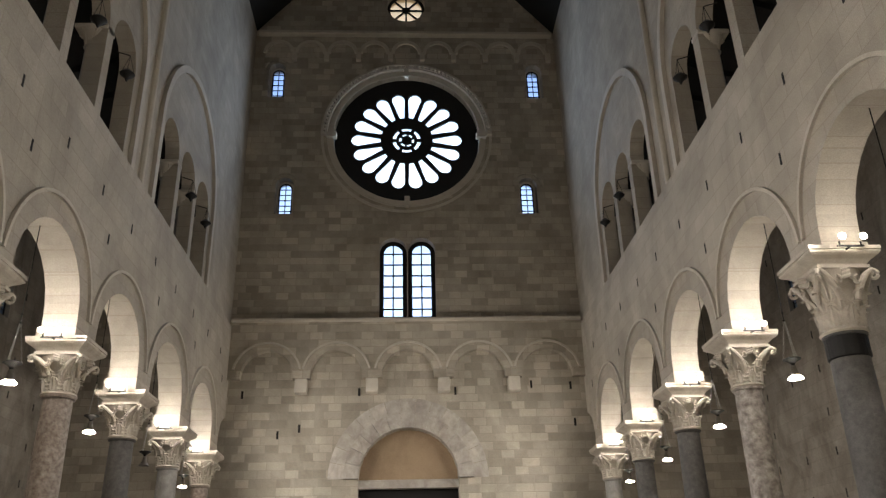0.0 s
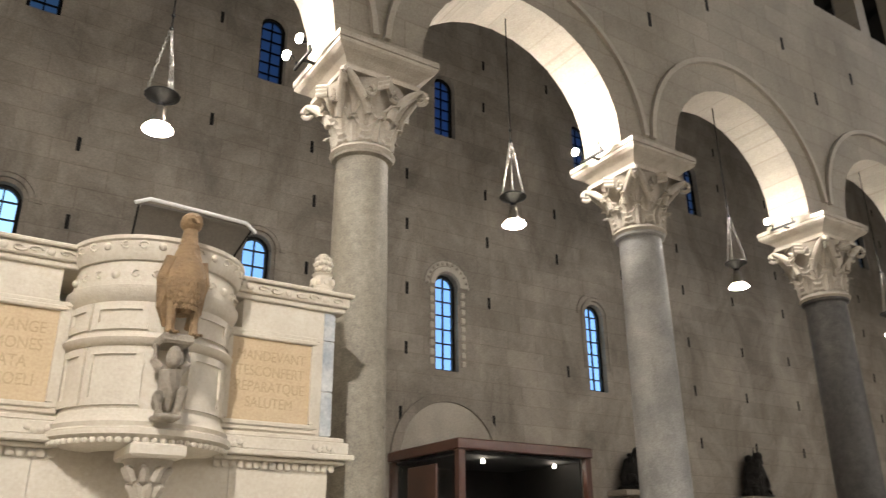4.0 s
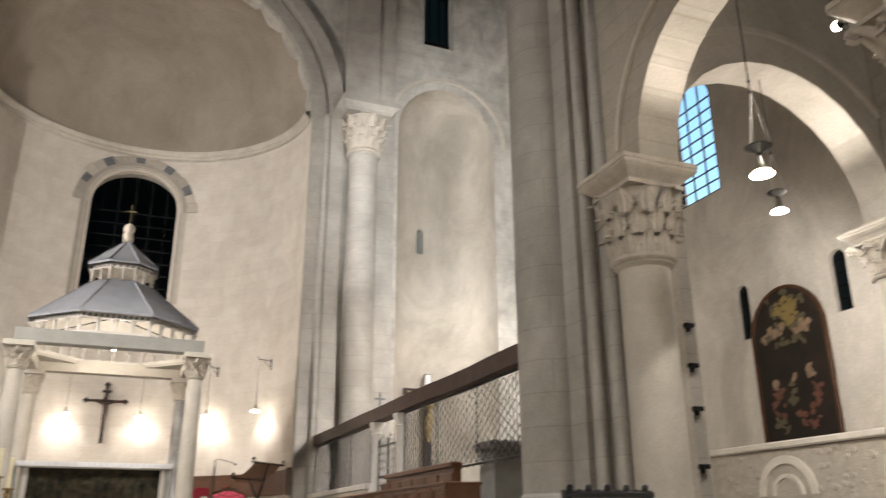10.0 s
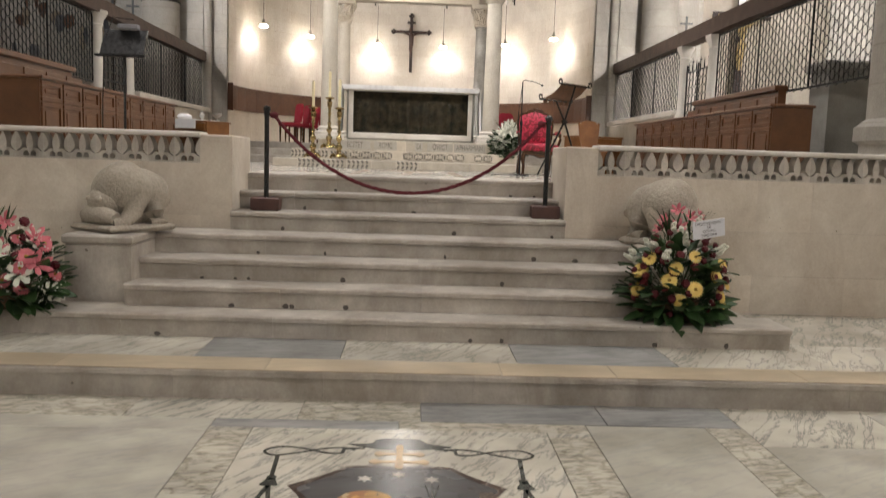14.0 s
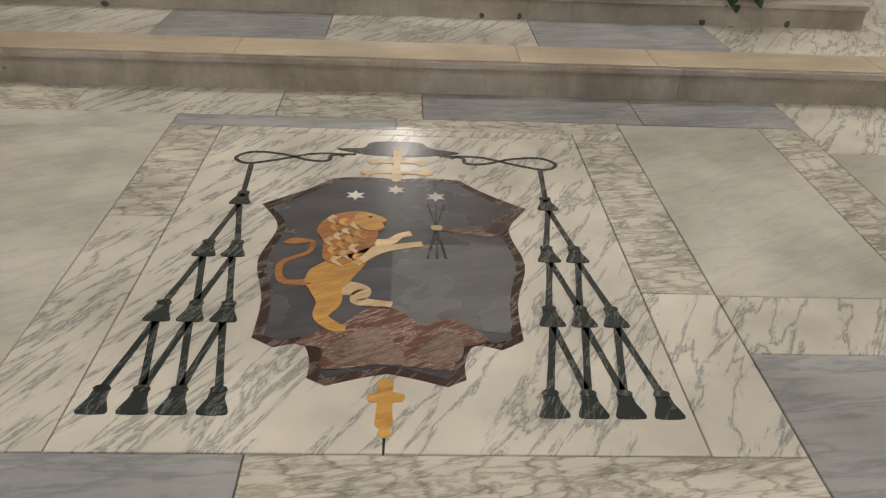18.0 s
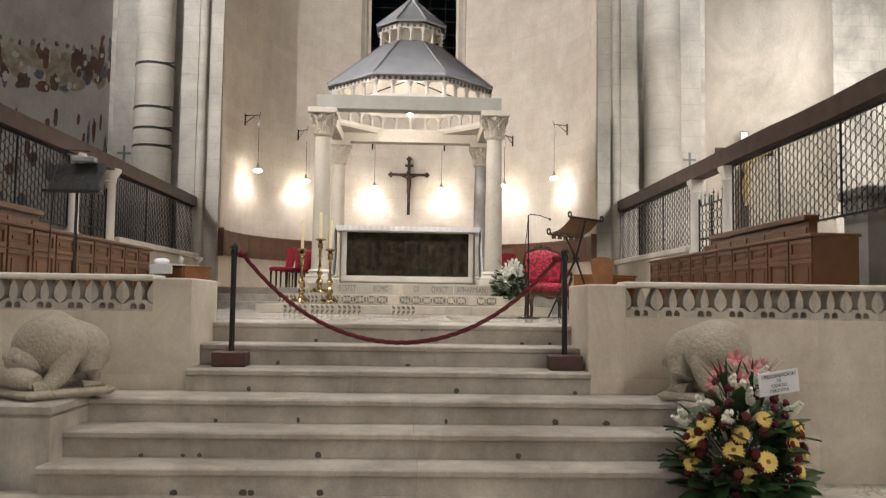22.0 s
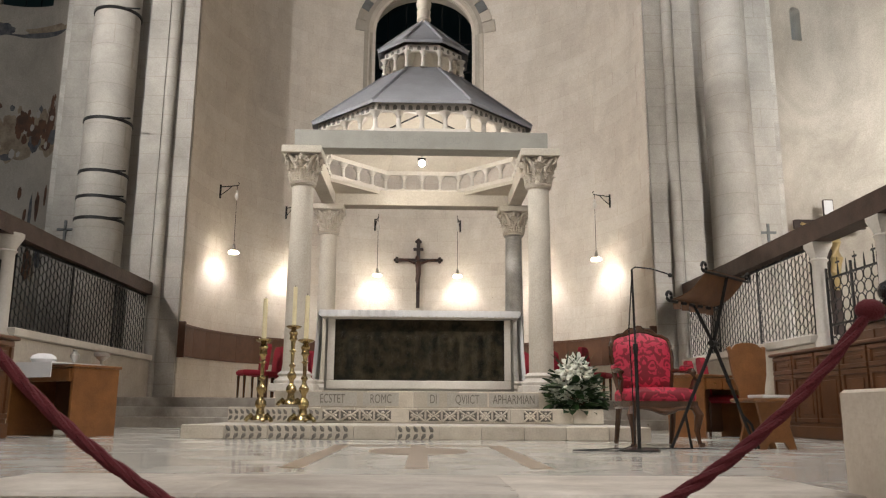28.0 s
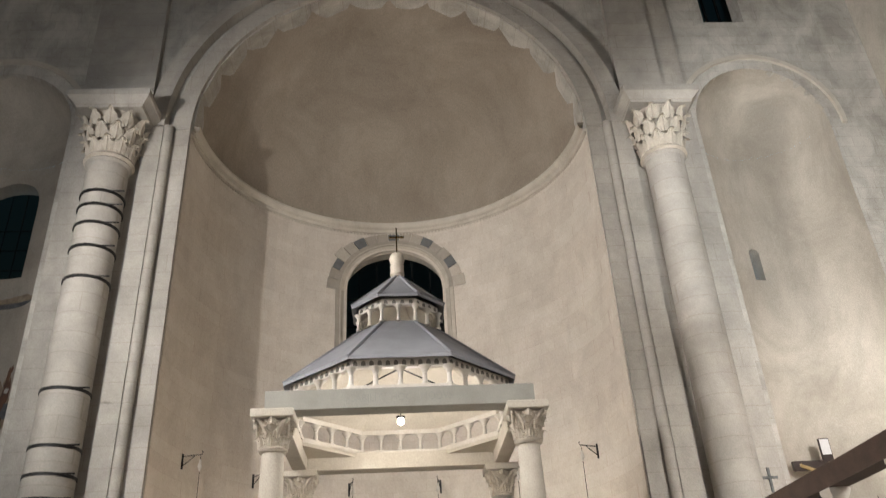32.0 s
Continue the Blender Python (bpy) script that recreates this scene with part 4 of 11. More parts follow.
# ---------- spotlights on the capitals ----------
def spot_pair(x, y, z):
    """Two little lamps on an iron arm that reaches out from the abacus."""
    fx = empty("spotlight", pose(x, y, z))
    bm = bmesh.new()
    box(bm, -0.2, 0.2, -0.012, 0.012, -0.02, 0.004)
    box(bm, -0.012, 0.012, 0.0, 0.24, -0.02, 0.004)
    part("arm", bm, m_iron, fx, "thin iron arm")
    for dx, dz in ((-0.16, 0.0), (0.16, 0.0)):
        b2 = bmesh.new()
        lathe(b2, [(0.01, 0.0), (0.022, 0.01), (0.042, 0.05), (0.04, 0.06)], 14)
        moved(b2, pose(dx, -0.03, 0.09, 84, 0, 0))
        box(b2, dx - 0.01, dx + 0.01, -0.01, 0.01, -0.01, 0.06)
        part("lamp_body", b2, m_iron, fx, "small dark lamp body", True)
        b3 = bmesh.new()
        lathe(b3, [(0.0, 0.055), (0.042, 0.058), (0.052, 0.075), (0.044, 0.098), (0.026, 0.112), (0.001, 0.117)], 20)
        moved(b3, pose(dx, -0.03, 0.09, 84, 0, 0))
        part("lens", b3, m_bulb, fx, "bright lit lens", True)
    return tagged(fx, "pair of small lit spotlights on a column capital", "spotlight", "spotlights on the capitals")


for side in (-1, 1):
    for k, c in enumerate(COLS):
        x = AX + side * (COLX + 0.02)
        spot_pair(x, c - 0.66, TOPS[k] - 0.06)
        lamp("capital_lamp", "POINT", (x, c - 1.1, TOPS[k] + 0.14), SPOT_W * (2.3 if (side < 0 and k == 0) else 2.4 if (side < 0 and k == 3) else 1.7 if (side < 0 and k < 3) else 0.3 if (side > 0 and k == 4) else 1.0), WARM, 0.1)
        lamp("capital_flood", "SPOT", (x - side * 0.30, c - 0.92, 6.45), FLOOD_W * (0.35 if side > 0 and k < 4 else 0.75 if side > 0 and k == 4 else 0.85 if side > 0 else 1.0), WARM, 0.1, (AX - side * 7.5, c - 2.5, 1.0), 140, 1.0)
    # extra spot on each side, added only to brighten the west wall
    lamp("facade_flood", "SPOT", (AX + side * (COLX - 0.4), COLS[-2] - 0.9, 6.45), 540, WARM, 0.1, (AX - side * 0.5, FACADE, 6.2), 100, 0.9)

# the lamp across the nave that picks out the pulpit
lamp("pulpit_flood", "SPOT", (AX + HALF - 0.25, -5.6, 11.4), 7200, WARM, 0.08, (-5.75, 1.35, 2.7), 34, 0.7)

# ---------- hanging lamps in the arches ----------
def hanging_lamp(x, y, ztop, zlamp, lit=True, size=1.0):
    lm = empty("hanging_lamp", pose(x, y, zlamp))
    bm = bmesh.new()
    z0 = 0.88 * size
    tube(bm, [(0, 0, z0), (0, 0, ztop - zlamp)], 0.008, 6)
    part("cord", bm, m_iron, lm)
    for k in (0.0, 0.14):
        bm = bmesh.new()
        ball(bm, (0, 0, z0 + 0.03 + k), 0.02, 8, 6)
        part("bead", bm, m_iron, lm)
    for i in range(3):
        a = 2 * PI * i / 3 + 0.4
        bm = bmesh.new()
        n = 17
        for j in range(n):
            t = (j + .5) / n
            r = 0.012 + (0.135 * size - 0.012) * t
            c2, s2 = r * math.cos(a), r * math.sin(a)
            zc = z0 - (z0 - 0.22 * size) * t
            e = Vector((-math.sin(a), math.cos(a), 0)) if j % 2 else Vector((math.cos(a), math.sin(a), 0))
            tube(bm, [Vector((c2, s2, zc)) + e * (0.011 * math.cos(q)) + Vector((0, 0, 0.026 * math.sin(q))) for q in [PI / 3 * m for m in range(7)]], 0.0042, 5)
        part("chain", bm, m_steel, lm, "thin bright metal chain")
    bm = bmesh.new()
    lathe(bm, [(0.03, 0.10), (0.035, 0.15), (0.09, 0.19), (0.145, 0.215), (0.15, 0.225), (0.14, 0.235), (0.05, 0.225), (0.03, 0.23)], 16)
    moved(bm, Matrix.Scale(size, 4))
    part("cup", bm, m_iron, lm, "dark iron cup", True)
    bm = bmesh.new()
    lathe(bm, [(0.03, 0.12), (0.045, 0.10), (0.05, 0.04), (0.065, -0.02), (0.10, -0.075), (0.128, -0.10), (0.13, -0.105), (0.115, -0.1), (0.06, -0.03), (0.03, 0.05)], 18)
    moved(bm, Matrix.Scale(size, 4))
    part("reflector", bm, m_reflector, lm, "flared metal reflector", True)
    if lit:
        bm = bmesh.new()
        lathe(bm, [(0.02, 0.02), (0.055, -0.03), (0.118, -0.09), (0.124, -0.112), (0.06, -0.13), (0.001, -0.134)], 16)
        moved(bm, Matrix.Scale(size, 4))
        part("bulb", bm, m_bulb, lm, "glowing lamp", True)
    return tagged(lm, "hanging lamp on three thin chains, %s" % ("lit" if lit else "unlit"), "hanging lamp", "lamps hanging in the arches")


m_steel = material("bright_steel_chain", (0.6, 0.58, 0.54), 0.3, metal=1.0, vary=(0.4, 0.39, 0.36), scale=30, fine=200)
m_reflector = material("aged_metal_reflector", (0.35, 0.32, 0.27), 0.35, metal=0.9, vary=(0.2, 0.18, 0.15), scale=16, fine=120)
stops = [RESPOND] + COLS
for side in (-1, 1):
    for i, (a, b) in enumerate(zip(stops, stops[1:])):
        lit = not (side < 0 and i in (1, 7))
        hanging_lamp(AX + side * (COLX + 0.05), (a + b) / 2, 6.5 + (b - a - 0.96) / 2 - 0.06, (5.56, 5.3, 5.27, 5.25, 5.2, 5.08, 5.0, 4.92, 4.9)[i] - (0.08 if side > 0 else 0.0), lit)
        if lit and (side > 0 or i % 2 == 0 or i == 3):
            lamp("pendant_glow", "SPOT", (AX + side * (COLX + 0.05), (a + b) / 2, 5.2), 130 if i == 0 else 240, WARM, 0.06, (AX + side * (COLX + 1.2), (a + b) / 2, 2.0), 118, 0.12)
hanging_lamp(AX - 9.55, -9.3, 8.95, 6.67, True)
lamp("pendant_glow", "SPOT", (AX - 9.55, -9.3, 6.5), 1250, NEUTRAL, 0.06, (AX - 11.2, -13.4, 4.6), 128, 0.5)
lamp("pendant_glow", "POINT", (AX - 9.55, -9.3, 6.5), 170, NEUTRAL, 0.06)
# two unseen upward spots, added to brighten the arch undersides
lamp("arch_flood", "SPOT", (AX - COLX, RESPOND + 0.95, 6.3), 120, WARM, 0.08, (AX - COLX, RESPOND + 2.6, 9.0), 120, 0.8)
lamp("arch_flood", "SPOT", (AX - 11.0, -9.25, 6.62), 400, WARM, 0.08, (AX - 8.9, -9.25, 9.2), 130, 0.8)

# ---------- gallery colonnettes ----------
def colonnette(x, y, z0, z1, r=0.13):
    col = empty("gallery_colonnette", pose(x, y, z0))
    h = z1 - z0
    bm = bmesh.new()
    lathe(bm, [(r + 0.09, 0), (r + 0.1, 0.06), (r + 0.03, 0.14), (r, 0.18), (r * 0.93, h - 0.55), (r + 0.03, h - 0.52), (r, h - 0.49)], 16)
    part("shaft", bm, SHAFTS["grey"], col, "", True)
    bm = bmesh.new()
    lathe(bm, [(r, h - 0.5), (r + 0.03, h - 0.35), (r + 0.14, h - 0.12)], 16)
    for i in range(6):
        leaf_bm(bm, 2 * PI * i / 6, r + 0.01, h - 0.5, 0.32, 0.09, 0.16, 4, 0.05)
    part("capital", bm, m_pale, col, "", True)
    bm = bmesh.new()
    box(bm, -0.34, 0.34, -0.2, 0.2, h - 0.12, h, bevel=0.02)
    part("impost", bm, m_pale, col)
    return tagged(col, "slender grey stone column in a gallery opening", "column", "gallery colonnettes")


for side in (-1, 1):
    for g in [(a + b) / 2 for a, b in zip(COLS[0:8:2], COLS[1:8:2])]:
        for k in (-0.5, 0.5):
            colonnette(AX + side * (HALF + 0.46), g + k * 1.72, GALLERY, 12.72)

# ---------- small dark lamps hung in the gallery ----------
for side in (-1, 1):
    for g in [(a + b) / 2 for a, b in zip(COLS[2:8:2], COLS[3:8:2])]:
        for k in (-0.15, 0.85):
            lm = empty("gallery_lamp", pose(AX + side * (HALF - 0.1), g + k * 1.72, 12.0))
            bm = bmesh.new()
            lathe(bm, [(0.02, 0.14), (0.06, 0.12), (0.16, 0.02), (0.15, 0), (0.05, -0.08), (0.015, -0.16)], 14)
            part("bowl", bm, m_iron, lm, "", True)
            bm = bmesh.new()
            for a in (0, 2.1, 4.2):
                tube(bm, [(0.14 * math.cos(a), 0.14 * math.sin(a), 0.02), (0, 0, 0.5)], 0.006, 5)
            tube(bm, [(0, 0, 0.5), (side * 0.3, 0, 0.6)], 0.012, 6)
            part("bracket", bm, m_iron, lm)
            tagged(lm, "small dark bowl lamp hung in a gallery opening", "lamp", "gallery lamps")

# ---------- windows ----------
m_blue = pane_mat("blue_evening_glass", (0.80, 0.91, 1.0), 0.06)
m_pale_blue = pane_mat("pale_transept_glass", (0.98, 1.0, 1.0), 0.1)
m_westpane = pane_mat("pale_blue_west_glass", (0.37, 0.42, 0.60), 0.5)
# these two tints put the darker view outside into the glass colour
m_dimpane = pane_mat("dusk_tinted_glass", (0.035, 0.05, 0.075), 0.35)
m_darkpane = pane_mat("night_tinted_glass", (0.005, 0.006, 0.005), 0.3)
m_clear = pane_mat("pale_rose_glass", (0.97, 0.98, 1.0), 0.5)
m_amber = pane_mat("amber_glass", (1.0, 0.55, 0.25), 0.5)


def arched_window(name, m, w, zb, zs, cols, rows, label, glass, bar=0.022, frame_w=0.045, arch_rows=1):
    """Window in a round-headed opening, built in a local plane: x along, z up; panes and iron bars."""
    win = empty(name, m)
    r = w / 2
    bm = bmesh.new()
    T = lambda s, z, d: (s, d, z)
    arch_band(bm, 0, zs, r - frame_w, r + 0.02, T, -0.03, 0.03, 14)
    for sx in (-1, 1):
        box(bm, sx * (r - frame_w), sx * (r + 0.02), -0.03, 0.03, zb, zs)
    box(bm, -r, r, -0.03, 0.03, zb - 0.02, zb + frame_w)
    part("window_frame", bm, m_iron, win, "dark iron frame")
    bm = bmesh.new()
    for k in range(1, cols):
        x = -r + w * k / cols
        box(bm, x - bar / 2, x + bar / 2, -0.02, 0.02, zb, zs + math.sqrt(max(0, r * r - x * x)) - 0.02)
    for k in range(1, rows + 1):
        z = zb + (zs - zb) * k / rows
        box(bm, -r, r, -0.018, 0.018, z - bar / 2, z + bar / 2)
    part("glazing_bar", bm, m_iron, win)
    # panes
    for i in range(cols):
        xa, xb = -r + w * i / cols, -r + w * (i + 1) / cols
        for k in range(rows):
            bm = bmesh.new()
            box(bm, xa, xb, -0.004, 0.004, zb + (zs - zb) * k / rows, zb + (zs - zb) * (k + 1) / rows)
            p = part("pane", bm, glass, win)
            p.visible_shadow = False
        bm = bmesh.new()
        n = 6
        pts = [(xa, zs), (xb, zs)] + [(xb + (xa - xb) * k / n, zs + math.sqrt(max(0, r * r - (xb + (xa - xb) * k / n) ** 2))) for k in range(n + 1)]
        lo, hi = [(x, -0.004, z) for x, z in pts], [(x, 0.004, z) for x, z in pts]
        loft(bm, [lo, hi])
        bmesh.ops.remove_doubles(bm, verts=bm.verts, dist=1e-5)
        p = part("pane", bm, glass, win)
        p.visible_shadow = False
    return tagged(win, label, "window", kind="structure")


wcount = 0
for side in (-1, 1):
    for k in range(-2, 7):
        y = 0.45 + 3.58 * k
        if y > 24.5 or (side > 0 and k < 2):
            continue
        M = lambda x: pose(AX + side * x, y, 0, 0, 0, 90)
        low_window = k < 4
        if low_window:
            wcount += 1
            arched_window("window_%d" % wcount, M(AISLE + 0.15), 0.46, 4.87, 6.42, 2, 6, "slim round-headed window with an iron grid against blue dusk", m_blue)
        wcount += 1
        arched_window("window_%d" % wcount, M(AISLE + 0.16), 0.46, 9.5, 10.64, 2, 5, "small dim upper window with an iron grid", m_dimpane)
        if side < 0 and low_window:
            # moulded stone round the lower window, carved on some
            sur = empty("window_surround", pose(AX + side * AISLE, y, 0))
            T = lambda s, z, d: (d, s, z)
            bm = bmesh.new()
            carved = k in (-2, 2)
            arch_band(bm, 0, 6.42, 0.30 if not carved else 0.27, 0.36, T, -0.02, 0.05, 16)
            arch_band(bm, 0, 6.42, 0.38, 0.47, T, -0.02, 0.03, 16)
            if not carved:
                for sy in (-1, 1):
                    box(bm, -0.02, 0.035, sy * 0.3, sy * 0.36, 5.3, 6.42)
            part("moulding", bm, m_pale if carved else m_aisle, sur)
            if carved:
                for a in range(13):
                    t = PI * a / 12
                    b2 = bmesh.new()
                    ball(b2, (0.05, 0.42 * math.cos(t), 6.42 + 0.42 * math.sin(t)), 0.035, 8, 5)
                    part("carved_boss", b2, m_pale, sur)
                for sy in (-1, 1):
                    for q in range(9):
                        b2 = bmesh.new()
                        box(b2, -0.02, 0.04, sy * 0.29, sy * 0.37, 4.95 + q * 0.16, 5.07 + q * 0.16, bevel=0.02)
                        part("carved_block", b2, m_pale, sur)
            tagged(sur, "moulded stone surround of an aisle window", "window surround", "aisle window surrounds")

# west front windows
Mf = lambda x: pose(AX + x, FACADE + 0.35, 0)
for x in (-0.52, 0.52):
    wcount += 1
    arched_window("window_%d" % wcount, Mf(x), 0.99, 10.9, 13.5, 2, 6, "tall light of the twin window with a dark grid", m_westpane, 0.05, 0.15)
for sx in (-1, 1):
    for x, zb, zs in ((4.62, 15.05, 16.2), (5.2, 20.25, 21.5)):
        sur = empty("small_window_surround", pose(AX + sx * x, FACADE, 0))
        for r0, r1, d0, d1 in ((0.255, 0.345, 0.3, 0.45), (0.34, 0.44, -0.03, 0.3), (0.50, 0.55, -0.05, 0.02)):
            bm = bmesh.new()
            T = lambda u, z, d: (u, d, z)
            arch_band(bm, 0, zs, r0, r1, T, d0, d1, 14)
            if r0 < 0.5:
                for e in (-1, 1):
                    box(bm, min(e * r0, e * r1), max(e * r0, e * r1), d0, d1, zb - 0.02, zs)
            part("moulding", bm, m_wall_x if r0 > 0.3 else m_pale, sur)
        tagged(sur, "stone surround of a small window in the west wall", "window surround", "west window surrounds")
    wcount += 1
    arched_window("window_%d" % wcount, Mf(sx * 4.62), 0.52, 15.05, 16.2, 2, 5, "small round-headed window high in the west wall", m_westpane, 0.035, 0.05)
    wcount += 1
    arched_window("window_%d" % wcount, Mf(sx * 5.2), 0.5, 20.25, 21.5, 2, 5, "small round-headed window high in the west wall", m_westpane, 0.035, 0.05)
wcount += 1
arched_window("window_%d" % wcount, pose(AX - TRANS - 0.06, -15.6, 0, 0, 0, 90), 1.48, 9.9, 12.6, 3, 8, "large transept window with a grid against bright blue", m_pale_blue, 0.03)
for y in (-14.62, -11.85):
    wcount += 1
    arched_window("window_%d" % wcount, pose(AX - TRANS - 0.14, y, 0, 0, 0, 90), 0.38, 6.0, 7.1, 2, 4, "slim dark window beside the altar painting", m_darkpane)

# ---------- rose window ----------
rose = empty("window_rose", pose(AX, FACADE + 0.3, 18.38))
TR = lambda s, z, d: (s, d, z)
bm = bmesh.new()
RO = 2.84
N = 18
for k in range(N):
    # tracery plate between two petals, cut as a band that follows the petal's outline
    a0, a1 = PI / 2 + 2 * PI * k / N, PI / 2 + 2 * PI * (k + 1) / N
    am = (a0 + a1) / 2
    pet = []
    # petal outline in polar terms: straight sides, round outer end
    rb, rt = 1.02, 2.18
    wb, wt = 0.085, 0.262
    for q in range(7):
        t = q / 6
        pet.append((rb + (rt - 0.29 - rb) * t, wb + (wt - wb) * t))
    for q in range(1, 7):
        b = PI / 2 * q / 6
        pet.append((rt - 0.29 + 0.29 * math.sin(b), wt * math.cos(b) + 1e-4))
    ca, sa = math.cos(am), math.sin(am)
    P = lambda u, v: (ca * u - sa * v, sa * u + ca * v)
    half = PI / N
    for sgn in (-1, 1):
        prev = None
        for u, v in pet:
            vx = math.tan(half) * u
            pin, pout = P(u, sgn * v), P(u, sgn * vx)
            if prev:
                loft(bm, [[(prev[0][0], -0.05, prev[0][1]), (prev[1][0], -0.05, prev[1][1]), (prev[1][0], 0.05, prev[1][1]), (prev[0][0], 0.05, prev[0][1])],
                          [(pin[0], -0.05, pin[1]), (pout[0], -0.05, pout[1]), (pout[0], 0.05, pout[1]), (pin[0], 0.05, pin[1])]])
            prev = (pin, pout)
    # outer field
    for q in range(3):
        b0, b1 = a0 + (a1 - a0) * q / 3, a0 + (a1 - a0) * (q + 1) / 3
        loft(bm, [[(r * math.cos(b) * c2, d, r * math.sin(b) * c2) for r, d, c2 in ((rt - 0.002, -0.05, 1 / math.cos(b - am)), (RO, -0.05, 1), (RO, 0.05, 1), (rt - 0.002, 0.05, 1 / math.cos(b - am)))] for b in (b0, b1)])
bmesh.ops.recalc_face_normals(bm, faces=bm.faces)
# takes the roof's near-black, unlike the pale moulding round the window
part("tracery", bm, m_dark, rose, "stone tracery of eighteen petals, coloured near black")
bm = bmesh.new()
arch_band(bm, 0, 0, 0.56, 1.03, TR, -0.055, 0.055, 48, 0, 2 * PI)
for a0 in range(6):
    arch_band(bm, 0, 0, 0.42, 0.60, TR, -0.045, 0.045, 3, PI / 3 * a0 - 0.13, PI / 3 * a0 + 0.13)
    arch_band(bm, 0, 0, 0.20, 0.30, TR, -0.045, 0.045, 3, PI / 3 * a0 + 0.22, PI / 3 * a0 + 0.55)
arch_band(bm, 0, 0, 0.30, 0.42, TR, -0.05, 0.05, 40, 0, 2 * PI)
arch_band(bm, 0, 0, 0.0, 0.2, TR, -0.05, 0.05, 24, 0, 2 * PI)
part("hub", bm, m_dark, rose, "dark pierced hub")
bm = bmesh.new()
lathe(bm, [(0.001, -0.004), (2.5, -0.004), (2.5, 0.004), (0.001, 0.004)], 60)
moved(bm, pose(0, 0, 0, 90))
p = part("glass", bm, m_clear, rose, "pale glass lit by the sky")
p.visible_shadow = False
setting(rose, "large rose window with eighteen bright white petals", "window")
ringo = empty("rose_moulding", pose(AX, FACADE, 18.38))
bm = bmesh.new()
arch_band(bm, 0, 0, 2.86, 3.02, TR, -0.06, 0.05, 64, 0, 2 * PI)
arch_band(bm, 0, 0, 3.02, 3.10, TR, -0.02, 0.05, 64, 0, 2 * PI)
arch_band(bm, 0, 0, 3.10, 3.17, TR, -0.16, 0.05, 64, 0.0, PI)
arch_band(bm, 0, 0, 3.26, 3.34, TR, -0.22, 0.05, 64, 0.0, PI)
arch_band(bm, 0, 0, 3.24, 3.34, TR, -0.05, 0.05, 64, PI, 2 * PI)
part("moulding", bm, m_pale, ringo)
bm = bmesh.new()
for k in range(60):
    a = 0.02 + (PI - 0.04) * k / 59
    arch_band(bm, 0, 0, 3.17, 3.27, TR, -0.2, 0.02, 1, a - 0.014, a + 0.014)
tagged(part("dentils", bm, m_pale, ringo), kind="stuff")
for k in range(4):
    a = PI / 2 * k
    bm = bmesh.new()
    box(bm, -0.1, 0.1, -0.22, 0.05, 2.72, 3.12, bevel=0.02)
    moved(bm, Matrix.Rotation(a, 4, "Y"))
    part("bracket_stone", bm, m_pale, ringo)
tagged(ringo, "carved round stone moulding of the rose window", "moulding")
small = empty("window_round", pose(AX, FACADE + 0.3, 24.85))
bm = bmesh.new()
arch_band(bm, 0, 0, 0.68, 0.82, TR, -0.05, 0.05, 32, 0, 2 * PI)
arch_band(bm, 0, 0, 0.0, 0.16, TR, -0.05, 0.05, 16, 0, 2 * PI)
for k in range(8):
    b2 = Matrix.Rotation(PI / 4 * k, 4, "Y")
    vs = box(bm, -0.035, 0.035, -0.04, 0.04, 0.1, 0.74)
    bmesh.ops.transform(bm, matrix=b2, verts=vs)
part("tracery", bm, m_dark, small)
bm = bmesh.new()
lathe(bm, [(0.001, -0.004), (0.78, -0.004), (0.78, 0.004), (0.001, 0.004)], 32)
moved(bm, pose(0, 0, 0, 90))
part("glass", bm, m_amber, small, "amber glass").visible_shadow = False
setting(small, "small round window with amber glass", "window")

# cornice of little arches under the west gable
cor = empty("arched_cornice", pose(AX, FACADE, 0))
for k in range(9):
    x = -5.2 + 1.3 * k
    bm = bmesh.new()
    arch_band(bm, x, 22.35, 0.48, 0.62, TR, -0.1, 0.02, 12)
    part("little_arch", bm, m_pale, cor)
    bm = bmesh.new()
    box(bm, x + 0.55, x + 0.75, -0.16, 0.02, 21.95, 22.35, bevel=0.02)
    part("corbel", bm, m_pale, cor)
bm = bmesh.new()
box(bm, -6.05, 6.05, -0.25, 0.02, 23.2, 23.36, bevel=0.02)
part("string_course", bm, m_pale, cor)
tagged(cor, "row of small stone arches under the gable", "cornice")

# ---------- putlog holes: near-black boxes in place of their shade ---
bm = bmesh.new()
rnd = random.Random(4)
def putlog(x, side, y, z):
    y += rnd.uniform(-0.06, 0.06)
    box(bm, x - side * 0.006, x + side * 0.02, y - 0.028, y + 0.028, z - 0.11, z + 0.11)


for side in (-1, 1):
    for k in range(-9, 9):
        putlog(AX + side * HALF, side, 10.0 + 1.81 * k + (0.25 if side < 0 else 0.0), 9.25)
    for c in COLS:
        putlog(AX + side * HALF, side, c + (0.28 if side < 0 else 0.1), 8.47 if side < 0 else 8.12)
    for k in range(-2, 18):
        y = -5.95 + 1.81 * k
        for z in (4.07, 5.18, 6.25, 7.47, 8.47, 10.46, 11.48):
            near = min(abs(y - (0.45 + 3.58 * q)) for q in range(-3, 8))
            if y > 25.5 or y < -8.5 or (near < 0.62 and (4.5 < z < 7.2 or 9.3 < z < 11.2)):
                continue
            if rnd.random() < 0.9:
                putlog(AX + side * AISLE, side, y, z)
